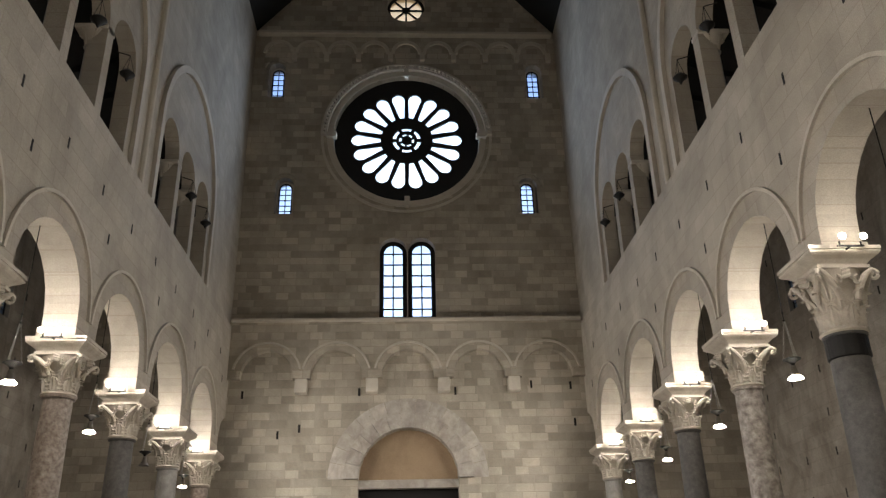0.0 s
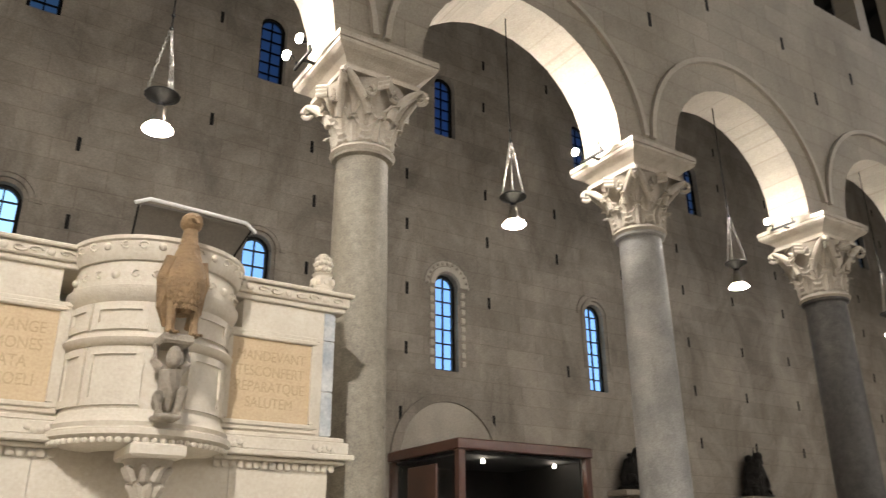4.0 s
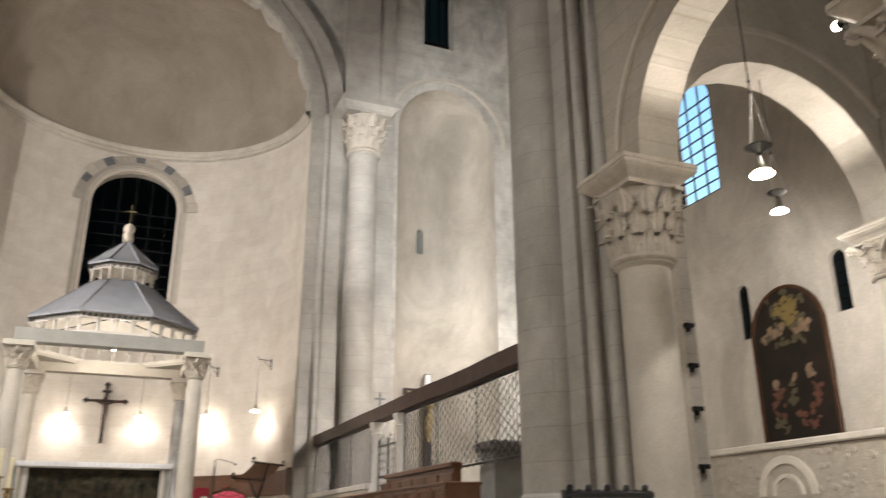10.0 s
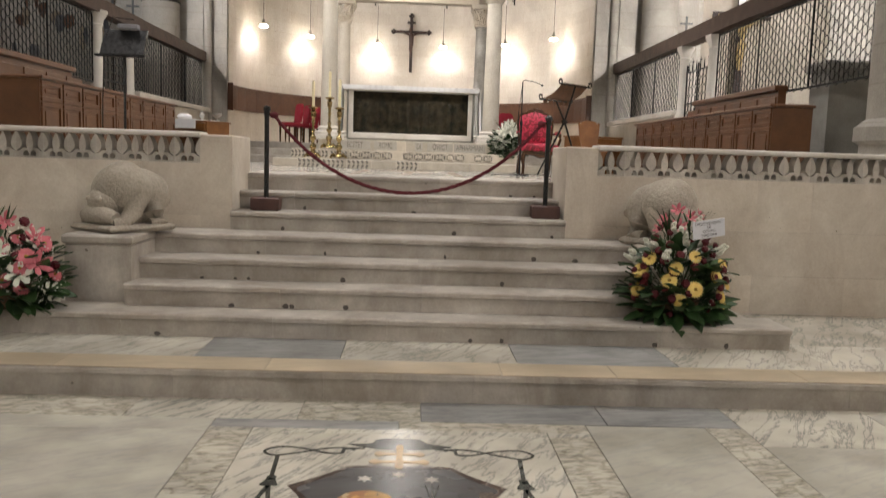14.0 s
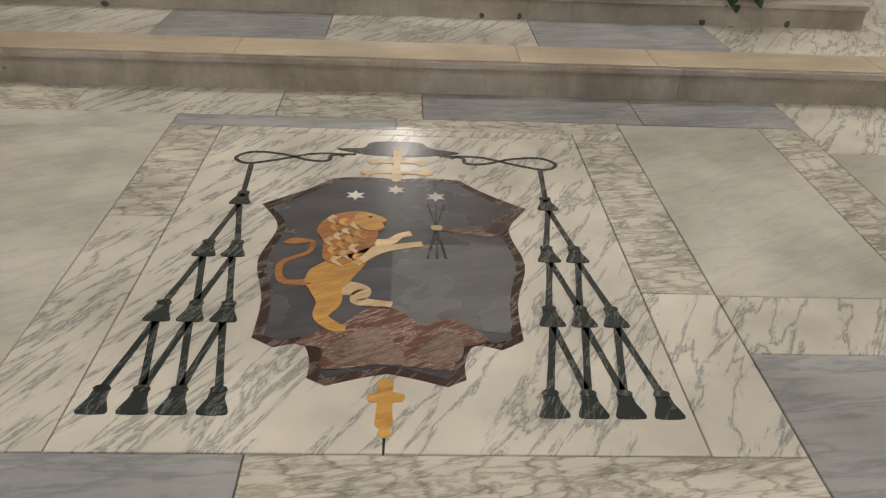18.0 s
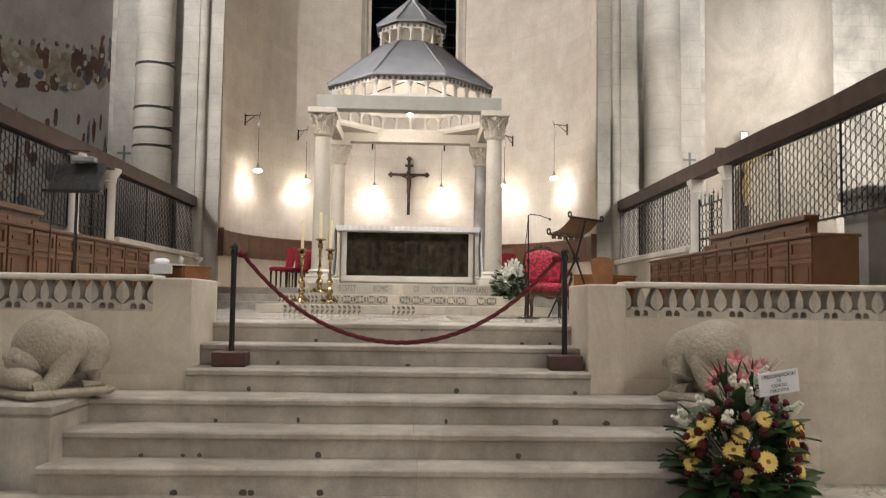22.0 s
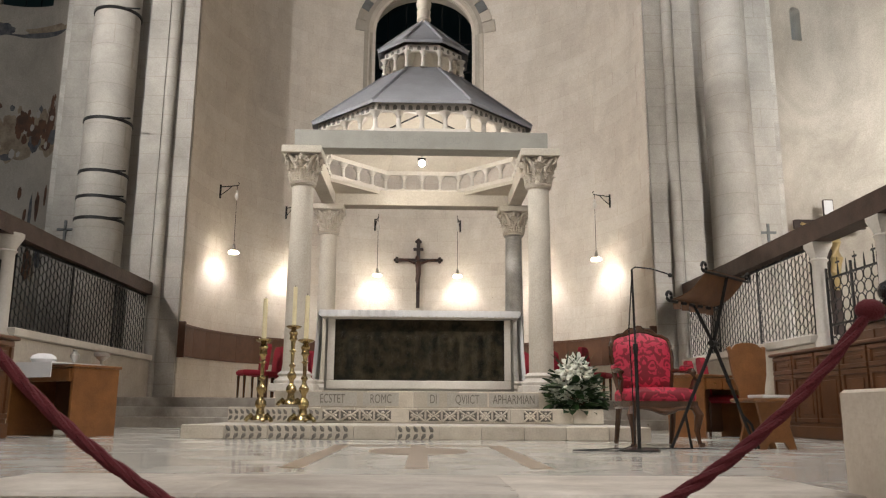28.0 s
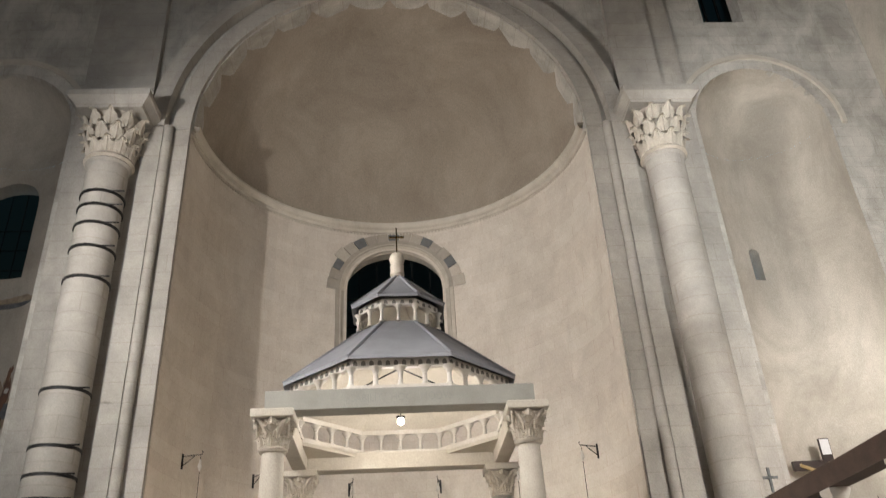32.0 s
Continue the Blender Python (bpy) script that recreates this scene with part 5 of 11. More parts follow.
for x, z in ((-5.55, 8.15), (-4.3, 6.8), (-1.65, 8.2), (1.6, 8.2), (4.2, 8.4), (5.55, 8.35), (5.6, 7.1), (-3.6, 7.0)):
    box(bm, AX + x - 0.035, AX + x + 0.035, 26.24, 26.27, z - 0.13, z + 0.13)
tagged(obj("putlog_holes", bm, m_dark), "small near-black boxes put in for the shade of putlog holes", "wall holes", kind="stuff")


# ---------- steps to the choir ----------
FLIGHT = [(-7.44, 0.387, 2.95, -3.42), (-7.76, 0.567, 2.07, -2.39), (-8.10, 0.746, 2.07, -2.39), (-8.51, 0.926, 2.07, -2.39), (-8.95, 1.106, 1.47, -1.81), (-9.38, 1.285, 1.47, -1.81), (-9.78, CHOIR, 1.47, -1.81)]
stair = empty("steps", pose(0, 0, 0))
rnd = random.Random(7)


def slabs(parent, name, x0, x1, y0, y1, z0, z1, mat, size=1.15, nose=0.03):
    """One step cut into its stone blocks, with a rounded nose and fine joints."""
    xs = [x0]
    while x1 - xs[-1] > size * 1.45:
        xs.append(xs[-1] + size * rnd.uniform(0.75, 1.3))
    xs.append(x1)
    for a, b in zip(xs, xs[1:]):
        bm = bmesh.new()
        prof = [(y0, z0), (y0, z1 - 0.055), (y0 + nose, z1 - 0.045), (y0 + nose, z1 - 0.012), (y0 + nose - 0.012, z1), (y1, z1), (y1, z0)]
        lo = [(a + 0.001, y, z) for y, z in prof]
        hi = [(b - 0.001, y, z) for y, z in prof]
        loft(bm, [lo, hi])
        bmesh.ops.recalc_face_normals(bm, faces=bm.faces)
        part(name, bm, mat, parent)


prev = 0.21
for i, (y, z, xl, xr) in enumerate(FLIGHT):
    back = -10.6 if i == 6 else FLIGHT[i + 1][0] - 0.12
    slabs(stair, "step_block", xr, xl, y, back, prev - 0.06, z, m_step)
    prev = z
bm = bmesh.new()
for i, (y, z, xl, xr) in enumerate(FLIGHT):
    box(bm, xr + 0.03, xl - 0.03, y - 0.1, -10.55, 0.1, z - 0.07)
part("core", bm, m_step, stair, "rubble core behind the blocks")
m_drip = material("dark_wax_stain", (0.05, 0.042, 0.035), 0.7, vary=(0.10, 0.085, 0.07), scale=30, fine=120)
rd = random.Random(21)
for i, (y, z, xl, xr) in enumerate(FLIGHT):
    zb = 0.207 if i == 0 else FLIGHT[i - 1][1]
    for k in range(5 if i < 4 else 3):
        x, w, h = rd.uniform(xr + 0.1, xl - 0.1), rd.uniform(0.012, 0.03), rd.uniform(0.012, 0.03)
        bm = bmesh.new()
        ring = [(w * math.cos(2 * PI * q / 12) * rd.uniform(0.75, 1.2), h * math.sin(2 * PI * q / 12) * rd.uniform(0.7, 1.2)) for q in range(12)]
        loft(bm, [[(x + u, y + d, zb + h * 0.8 + max(v, -h * 0.78)) for u, v in ring] for d in (-0.002, 0.003)])
        part("stain", bm, m_drip, stair)
setting(stair, "flight of worn pale stone steps up to the choir", "steps")
low = empty("step_low", pose(0, 0, 0))
slabs(low, "step_block", -6.0, 5.7, -6.5, -6.86, -0.05, 0.205, m_step, 1.25)
xs = [-6.0, -4.6, -3.1, -1.75, -0.95, 0.68, 2.1, 3.4, 4.6, 5.7]
for a, b in zip(xs, xs[1:]):
    bm = bmesh.new()
    box(bm, a + 0.002, b - 0.002, -6.475, -6.80, 0.2052, 0.212, bevel=0.004)
    part("nosing_slab", bm, m_nosing, low, "buff stone tread")
xs = [-6.0, -4.7, -3.5, -2.3, -1.1, 0.2, 1.25, 2.6, 4.1, 5.7]
for i, (a, b) in enumerate(zip(xs, xs[1:])):
    for y0, y1 in ((-6.803, -7.62), (-7.622, -9.2)):
        bm = bmesh.new()
        box(bm, a + 0.002, b - 0.002, y0, y1, -0.05, 0.207, bevel=0.002)
        part("landing_slab", bm, m_bardi if (y0 > -7 and i in (3, 5)) else m_vein, low, "veined grey marble slab")
setting(low, "single long low step of pale stone", "step")

# ---------- parapet with pierced marble band ----------
m_parapet = tinted(material("cream_parapet_stone", (0.70, 0.63, 0.53), 0.7, vary=(0.57, 0.50, 0.41), scale=2.4, fine=50, bump=0.25, stain=0.22, stain_scale=1.5, amount=0.35, specks=0.02, brown=0.05), 0.88, 1.06)


m_pierced = tinted(material("weathered_pierced_marble", (0.58, 0.53, 0.46), 0.75, vary=(0.42, 0.38, 0.32), scale=9, fine=70, bump=0.5, stain=0.3, stain_scale=3.0), 0.8, 1.1)


def balustrade(x0, x1, name, label):
    par = empty(name, pose(0, 0, 0))
    bm = bmesh.new()
    box(bm, x0, x1, CHOIR_Y - 0.006, CHOIR_Y - 0.32, 0.0, 1.555)
    part("wall_core", bm, m_step, par)
    rb = random.Random(int(abs(x1) * 100))
    xl, xh = min(x0, x1), max(x0, x1)
    for z0, z1 in ((0.1, 0.60), (0.60, 1.05), (1.05, 1.56)):
        xx = xl
        while xx < xh - 0.01:
            xn = min(xh, xx + rb.uniform(0.55, 1.15))
            if xh - xn < 0.3:
                xn = xh
            bm = bmesh.new()
            box(bm, xx + 0.0006, xn - 0.0006, CHOIR_Y + rb.uniform(0.0, 0.002), CHOIR_Y - 0.2, z0 + 0.0006, z1 - 0.0006, bevel=0.002)
            part("wall_block", bm, m_parapet, par)
            xx = xn
    bm = bmesh.new()
    box(bm, x0, x1, CHOIR_Y + 0.03, CHOIR_Y - 0.3, 1.81, 1.86, bevel=0.012)
    part("top_rail", bm, m_white, par)
    # pierced band: pairs of little arches below, pointed leaves above
    n = int(abs(x1 - x0) / 0.25)
    p = (xh - xl) / n
    zb, za, zm, zt = 1.575, 1.60, 1.705, 1.812
    for i in range(n):
        c = xl + p * (i + 0.5)
        opens = []
        for off in (-0.034, 0.034):
            opens.append(arch_open(c + off, 0.052, zb, za))
        leaves = [(c - p / 2, 0.052), (c, 0.034), (c + p / 2, 0.052)]
        sill = lambda s, c=c: 1.662 - 0.045 * (abs(s - c) / (p / 2)) ** 2 - 0.012 * math.sin((s - c) / p * 4 * PI) ** 2
        for (ca, wa), (cb, wb) in zip(leaves, leaves[1:]):
            lens = lambda u: (0.105 if u < 1 else 0.0) * math.sqrt(max(0.0, 1 - u))
            for k, w, sg in ((ca, wa, 1), (cb, wb, -1)):
                a, b = (k + 0.004, k + w) if sg > 0 else (k - w, k - 0.004)
                opens.append((a, b, sill, lambda s, k=k, w=w: max(sill(s) + 0.0005, zm - 0.02 - 0.62 * lens(abs(s - k) / w))))
                opens.append((a, b, lambda s, k=k, w=w: min(zt - 0.0005, zm - 0.02 + 1.2 * lens(abs(s - k) / w)), lambda s: zt))
            opens.append((ca + wa, cb - wb, sill, lambda s: zt))
        bm = wall_bm(c - p / 2, c + p / 2, 1.555, 1.815, opens, lambda s, z, d: (s, CHOIR_Y + d, z), -0.15, -0.012, n=8)
        part("pierced_slab", bm, m_pierced, par)
    return setting(par, label, "parapet")


balustrade(1.78, 5.3, "wall_parapet_north", "pale stone parapet with a pierced marble band")
balustrade(-2.12, -5.35, "wall_parapet_south", "pale stone parapet with a pierced marble band")
for x0, x1, nm in ((1.47, 1.78, "north"), (-1.81, -2.12, "south")):
    bm = bmesh.new()
    box(bm, x0, x1, CHOIR_Y, CHOIR_Y - 0.85, 0.9, 1.835, bevel=0.012)
    setting(obj("wall_stair_pier_" + nm, bm, m_parapet), "plain stone block beside the steps", "pier")

# ---------- stone lions on pedestals ----------
def lion(x, y, z, turn):
    bm = bmesh.new()
    ball(bm, (0, 0.02, 0.40), 0.335, 28, 18, sz=0.90, sx=1.0, sy=0.95)      # mane
    ball(bm, (0.0, -0.22, 0.34), 0.30, 24, 16, sz=1.0, sx=1.0)              # back
    ball(bm, (0.03, 0.20, 0.27), 0.20, 20, 12, sz=0.85, sx=1.05)            # bowed head
    for sx in (-1, 1):
        ball(bm, (0.03 + sx * 0.08, 0.36, 0.30), 0.045, 10, 8)
        ball(bm, (0.03 + sx * 0.15, 0.16, 0.40), 0.055, 10, 8, sy=0.7)
        tube(bm, [(sx * 0.22, 0.0, 0.34), (sx * 0.27, 0.10, 0.14), (sx * 0.25, 0.20, 0.04), (sx * 0.22, 0.32, 0.03)], [0.13, 0.10, 0.085, 0.075], 12)
        tube(bm, [(sx * 0.20, -0.26, 0.30), (sx * 0.27, -0.18, 0.16), (sx * 0.27, -0.28, 0.05), (sx * 0.26, -0.12, 0.03)], [0.17, 0.12, 0.085, 0.07], 12)
    box(bm, -0.20, 0.20, -0.36, 0.12, 0.0, 0.28, bevel=0.08)
    tube(bm, [(-0.26, 0.30, 0.09), (-0.1, 0.32, 0.12), (0.12, 0.32, 0.12), (0.26, 0.29, 0.09)], [0.07, 0.11, 0.11, 0.075], 12)
    box(bm, -0.36, 0.36, -0.40, 0.44, -0.06, 0.02, bevel=0.03)
    for v in bm.verts:
        v.co += Vector(noise.noise_vector(v.co * 3.2)) * 0.028 + Vector(noise.noise_vector(v.co * 9.0)) * 0.007
    ob = obj("lion_statue", bm, m_stone_old, True)
    ob.matrix_basis = pose(x, y, z, 0, 0, turn) @ Matrix.Scale(0.8, 4)
    return tagged(ob, "worn stone lion crouching on a pedestal", "statue", "stone lions by the steps")


m_stone_old = material("worn_limestone", (0.42, 0.37, 0.30), 0.9, vary=(0.28, 0.24, 0.19), scale=5, fine=40, bump=0.7, bump_size=0.02)
lion(2.28, -8.38, 0.995, -35)
lion(-2.68, -8.5, 0.995, 35)
for x in (2.33, -2.66):
    bm = bmesh.new()
    box(bm, x - 0.275, x + 0.275, -7.88, -9.02, 0.2, 0.87, bevel=0.015)
    ob = empty("lion_pedestal", pose(0, 0, 0))
    part("block", bm, m_step, ob)
    bm = bmesh.new()
    box(bm, x - 0.29, x + 0.29, -7.86, -9.02, 0.87, 0.95, bevel=0.018)
    part("cap_slab", bm, m_step, ob)
    tagged(ob, "plain stone block under a lion", "pedestal", "lion pedestals")

# ---------- rope barrier ----------
m_rope = material("dark_red_rope", (0.10, 0.008, 0.013), 0.9, vary=(0.09, 0.006, 0.01), scale=30, fine=160, bump=0.9, bump_size=0.006)
m_post = material("black_enamel_post", (0.012, 0.012, 0.013), 0.25, vary=(0.02, 0.02, 0.02), scale=20, fine=120)
m_brown = material("brown_metal_base", (0.09, 0.035, 0.025), 0.5, vary=(0.05, 0.02, 0.015), scale=8, fine=80)
for x, dr in ((1.17, -1), (-1.64, 1)):
    post = empty("barrier_post", pose(x, -9.2, 1.106))
    bm = bmesh.new()
    box(bm, -0.14, 0.14, -0.08, 0.1, 0, 0.13, bevel=0.012)
    part("base", bm, m_brown, post, "brown box base")
    bm = bmesh.new()
    lathe(bm, [(0.024, 0.13), (0.024, 0.93), (0.03, 0.94), (0.03, 0.97), (0.024, 0.975)], 16)
    part("pole", bm, m_post, post, "", True)
    bm = bmesh.new()
    lathe(bm, [(0.02, 0.97), (0.035, 0.985), (0.04, 1.005), (0.03, 1.025), (0.012, 1.035)], 16)
    part("knob", bm, m_post, post, "", True)
    bm = bmesh.new()
    tube(bm, [(dr * 0.025, 0, 0.955), (dr * 0.07, 0, 0.94)], 0.012, 8)
    part("hook", bm, m_gold, post)
    tagged(post, "black barrier post on a brown base on the steps", "barrier post", "rope barrier posts")
rope = empty("barrier_rope", pose(0, 0, 0))
xa, xb, lowz, hz = 1.10, -1.57, 1.32, 2.05
pts = []
kk = math.acosh(1 + 1.0) / 1.0
for i in range(41):
    t = i / 40 * 2 - 1
    pts.append(Vector(((xa + xb) / 2 + (xa - xb) / 2 * t, -9.2, lowz + (hz - lowz) * (math.cosh(kk * t) - 1) / (math.cosh(kk) - 1))))
for s in range(3):
    bm = bmesh.new()
    q = []
    for i in range(161):
        f = i / 4
        j = min(int(f), 39)
        p = pts[j].lerp(pts[j + 1], f - j)
        a = i * 0.42 + s * 2 * PI / 3
        q.append(p + Vector((0, math.cos(a), math.sin(a))) * 0.0105)
    tube(bm, q, 0.0115, 6)
    part("strand", bm, m_rope, rope, "", True)
for e in (pts[0], pts[-1]):
    bm = bmesh.new()
    ball(bm, e, 0.034, 12, 8, sx=1.3)
    part("end_cap", bm, m_rope, rope, "", True)
tagged(rope, "twisted dark red rope sagging between two posts", "rope")

# ---------- altar platform ----------
m_mosaic_stone = tinted(material("cream_step_marble", (0.58, 0.525, 0.43), 0.5, vary=(0.42, 0.365, 0.285), scale=6, fine=60), 0.85, 1.15)
# leaf inlay, and also the painted shade of sunk grounds and arch recesses
m_mosaic = material("dark_inlay_and_shade", (0.10, 0.09, 0.08), 0.6, vary=(0.2, 0.18, 0.15), scale=30, fine=90)
m_beamstone2 = material("grey_letter_marble", (0.46, 0.43, 0.37), 0.6, vary=(0.36, 0.33, 0.28), scale=5, fine=60)
# letters stand proud; the dark colour is the shade of their cuts
m_cut = material("shadowed_cut_letter", (0.20, 0.18, 0.15), 0.8, vary=(0.14, 0.125, 0.1), scale=9, fine=60)
plat = empty("altar_platform", pose(0, 0, 0))
LEV = [(-14.95, 2.12, -2.52, CHOIR, 1.60), (-16.6, 2.06, -2.42, 1.60, 1.78), (-16.95, 1.58, -1.84, 1.78, 1.985)]
for i, (y, xl, xr, z0, z1) in enumerate(LEV):
    bm = bmesh.new()
    box(bm, xl - 0.02, xr + 0.02, y - 0.1, -21.6, z0 - 0.05, z1 - 0.003)
    part("core", bm, m_white, plat)
    n = (11, 12, 6)[i]
    w = (xl - xr) / n
    for k in range(n):
        bm = bmesh.new()
        box(bm, xr + w * k + 0.003, xr + w * (k + 1) - 0.003, y, y - 0.3, z0, z1, bevel=0.008)
        part("facing_slab", bm, m_mosaic_stone, plat)
    if i < 2:
        # small dark leaf-work set into some of the slabs
        for k in ((1, 2, 5, 3) if i == 0 else (0, 1, 2)):
            if k >= n:
                continue
            xc = xl - w * (k + 0.5)
            for q in range(5):
                for s2 in (-1, 1):
                    bm = bmesh.new()
                    b = lathe(bm, [(0.003, 0), (0.02, 0.02), (0.016, 0.045), (0.003, 0.07)], 8, squash=0.3)
                    moved(bm, pose(xc + (q - 2) * w / 5.5, y + 0.002, (z0 + z1) / 2 + s2 * 0.008, 0, s2 * 35 + (0 if s2 > 0 else 180), 0))
                    part("inlay_leaf", bm, m_mosaic, plat)
# carved lattice panels along the middle tier
rp = random.Random(5)
xa2 = 0.95
while xa2 > -1.72:
    wd = rp.uniform(0.17, 0.24)
    if rp.random() < 0.82:
        zc, hh = 1.69, 0.062
        # flat dark plate behind the lattice, painted shade instead of a sunk ground
        bm = bmesh.new()
        box(bm, xa2 - wd + 0.012, xa2 - 0.012, -16.597, -16.605, zc - hh, zc + hh)
        part("sunk_field", bm, m_mosaic, plat, "dark plate put in for the shade of a sunk ground")
        bm = bmesh.new()
        xm, hw = xa2 - wd / 2, wd / 2 - 0.015
        for s1 in (-1, 1):
            tube(bm, [(xm - hw, -16.594, zc - s1 * hh), (xm - hw * 0.3, -16.588, zc - s1 * 0.012), (xm + hw * 0.3, -16.588, zc + s1 * 0.012), (xm + hw, -16.594, zc + s1 * hh)], rp.uniform(0.009, 0.014), 6)
        for q in range(4):
            ball(bm, (xm + (hw * 0.62 if q % 2 else -hw * 0.62) * (q < 2), -16.592, zc + (0.034 if q % 2 else -0.034) * (q > 1)), rp.uniform(0.014, 0.022), 8, 5)
        part("carved_lattice", bm, m_mosaic_stone, plat, "pale carved lattice")
    xa2 -= wd
for k, (xc, wd) in enumerate(((0.87, 0.6), (0.27, 0.44), (-0.38, 0.15), (-0.80, 0.5), (-1.38, 0.62))):
    bm = bmesh.new()
    box(bm, xc - wd / 2, xc + wd / 2, -16.945, -16.955, 1.80, 1.965)
    part("letter_slab", bm, m_beamstone2, plat, "pale slab with cut letters")


def writing(name, text, parent, m, size, mat, label="", depth=0.002, squeeze=1.0):
    cu = bpy.data.curves.new(name, "FONT")
    cu.body, cu.size, cu.extrude, cu.align_x, cu.align_y = text, size, depth, "CENTER", "CENTER"
    cu.space_line = 1.05
    ob = new(name, cu)
    bpy.context.view_layer.update()
    me = bpy.data.meshes.new_from_object(ob.evaluated_get(bpy.context.evaluated_depsgraph_get()))
    bpy.data.objects.remove(ob)
    me.materials.clear()
    me.materials.append(mat)
    o = new(name, me)
    o.parent = parent
    o.matrix_basis = m @ Matrix.Diagonal((squeeze, 1, 1, 1))
    if label:
        o["label"] = label
    return o


for xc, tx in ((0.87, "ECSTET"), (0.27, "ROMC"), (-0.38, "DI"), (-0.80, "QVIICT"), (-1.38, "APHARMIAN")):
    writing("cut_letters", tx, plat, pose(xc, -16.942, 1.885, 90, 0, 180), 0.155, m_cut, "raised letters, dark for the shade inside the cuts", squeeze=0.60)
tagged(plat, "three-tier marble altar platform with inlaid fronts", "platform")

# ---------- ciborium ----------
CX, CY0, CY1 = -0.19, -17.75, -20.9
CB = empty("ciborium", pose(0, 0, 0))
for i, (sx, y, h0) in enumerate(((1.66, CY0, 1.985), (-1.66, CY0, 1.985), (1.66, CY1, 1.985), (-1.66, CY1, 1.985))):
    x = CX + sx
    bm = bmesh.new()
    box(bm, x - 0.29, x + 0.29, y - 0.29, y + 0.29, h0, h0 + 0.1, bevel=0.01)
    lathe(bm, [(0.27, h0 + 0.1), (0.28, h0 + 0.14), (0.23, h0 + 0.18), (0.21, h0 + 0.2), (0.235, h0 + 0.23), (0.19, h0 + 0.27)], 24, (x, y, 0))
    part("column_base", bm, m_white, CB, "", True)
    bm = bmesh.new()
    lathe(bm, [(0.17, h0 + 0.26), (0.16, 3.4), (0.145, 4.81), (0.175, 4.83), (0.16, 4.85)], 24, (x, y, 0))
    part("column_shaft", bm, (SHAFTS["grey"] if i == 3 else m_pale), CB, "", True)
    bm = capital_bm(0.40, 0.15, 0.235)
    moved(bm, pose(x, y, 4.84))
    part("capital", bm, m_cap, CB, "carved leaf capital", True)
    bm = bmesh.new()
    box(bm, x - 0.275, x + 0.275, y - 0.275, y + 0.275, 5.24, 5.35, bevel=0.012)
    part("abacus", bm, m_pale, CB)
m_beamstone = material("grey_inscribed_stone", (0.34, 0.33, 0.29), 0.7, vary=(0.25, 0.24, 0.21), scale=4, fine=70)
for y, x0, x1 in ((CY0, CX - 1.78, CX + 1.78), (CY1, CX - 1.78, CX + 1.78)):
    bm = bmesh.new()
    box(bm, x0, x1, y - 0.15, y + 0.15, 5.35, 5.62, bevel=0.008)
    part("architrave", bm, m_beamstone if y == CY0 else m_pale, CB)
for sx in (-1, 1):
    bm = bmesh.new()
    box(bm, CX + sx * 1.55, CX + sx * 1.78, CY1 + 0.16, CY0 - 0.16, 5.35, 5.62, bevel=0.008)
    part("architrave", bm, m_pale, CB)
# a little darker than the beam, as shade in the worn cuts
m_greyletter = material("worn_shaded_letter", (0.31, 0.30, 0.27), 0.8, vary=(0.25, 0.24, 0.22), scale=8, fine=60)
writing("inscription", "CABILIT   HOC   MODVS", CB, pose(CX, CY0 + 0.152, 5.48, 90, 0, 180), 0.15, m_greyletter, "worn letters, raised and darker for the shade of incising", squeeze=0.85)
CYM = (CY0 + CY1) / 2
# corner triangles that turn the square into an octagon
for sx in (-1, 1):
    for sy in (-1, 1):
        bm = bmesh.new()
        X, Y = CX + sx * 1.58, CYM + sy * (CY0 - CYM - 0.02)
        tri = [(X, Y), (X - sx * 0.95, Y), (X, Y - sy * 0.95)]
        loft(bm, [[(a, b, z) for a, b in (tri if sx * sy > 0 else tri[::-1])] for z in (5.555, 5.612)])
        bmesh.ops.recalc_face_normals(bm, faces=bm.faces)
        part("corner_slab", bm, m_pale, CB)
oct_pt = lambda r, k, z, off=PI / 8: (CX + r * math.cos(PI / 4 * k + off), CYM + r * math.sin(PI / 4 * k + off), z)
# drum of little columns, lower
def drum(R, z0, z1, per, rr, eave):
    for k in range(8):
        a, b = Vector(oct_pt(R, k, 0)), Vector(oct_pt(R, k + 1, 0))
        n = (b - a).cross(Vector((0, 0, 1))).normalized()
        for q in range(per):
            p = a.lerp(b, q / per)
            bm = bmesh.new()
            h = z1 - z0
            lathe(bm, [(rr * 1.7, 0), (rr * 1.6, 0.025), (rr * 1.1, 0.04), (rr * 0.9, h * 0.62), (rr * 1.25, h * 0.66), (rr * 1.1, h * 0.70), (rr * 1.7, h * 0.86), (rr * 2.6, h * 0.97), (rr * 2.6, h)], 12, (p.x, p.y, z0))
            part("little_column", bm, m_white, CB, "", True)
        # band above, its small arcading only dark plates for the recesses' shade
        bm = bmesh.new()
        c = [a, b, b - n * 0.07, a - n * 0.07]
        hexa(bm, [(v.x, v.y, z1) for v in c] + [(v.x, v.y, z1 + eave) for v in c])
        part("eaves_band", bm, m_white, CB)
        m = int((b - a).length / 0.105)
        for q in range(m):
            p = a.lerp(b, (q + 0.5) / m) + n * 0.003
            d = (b - a).normalized()
            bm = bmesh.new()
            T = lambda s, z, dd: (p.x + d.x * s + n.x * dd, p.y + d.y * s + n.y * dd, z)
            wall_bm(-0.03, 0.03, z1 + eave * 0.2, z1 + eave * 0.2 + 0.001, [], T, 0.0, 0.004, step=0.015, top=lambda s: z1 + eave * 0.55 + math.sqrt(max(0, 0.03 ** 2 - s * s)), bm=bm)
            part("arch_recess", bm, m_mosaic, CB)


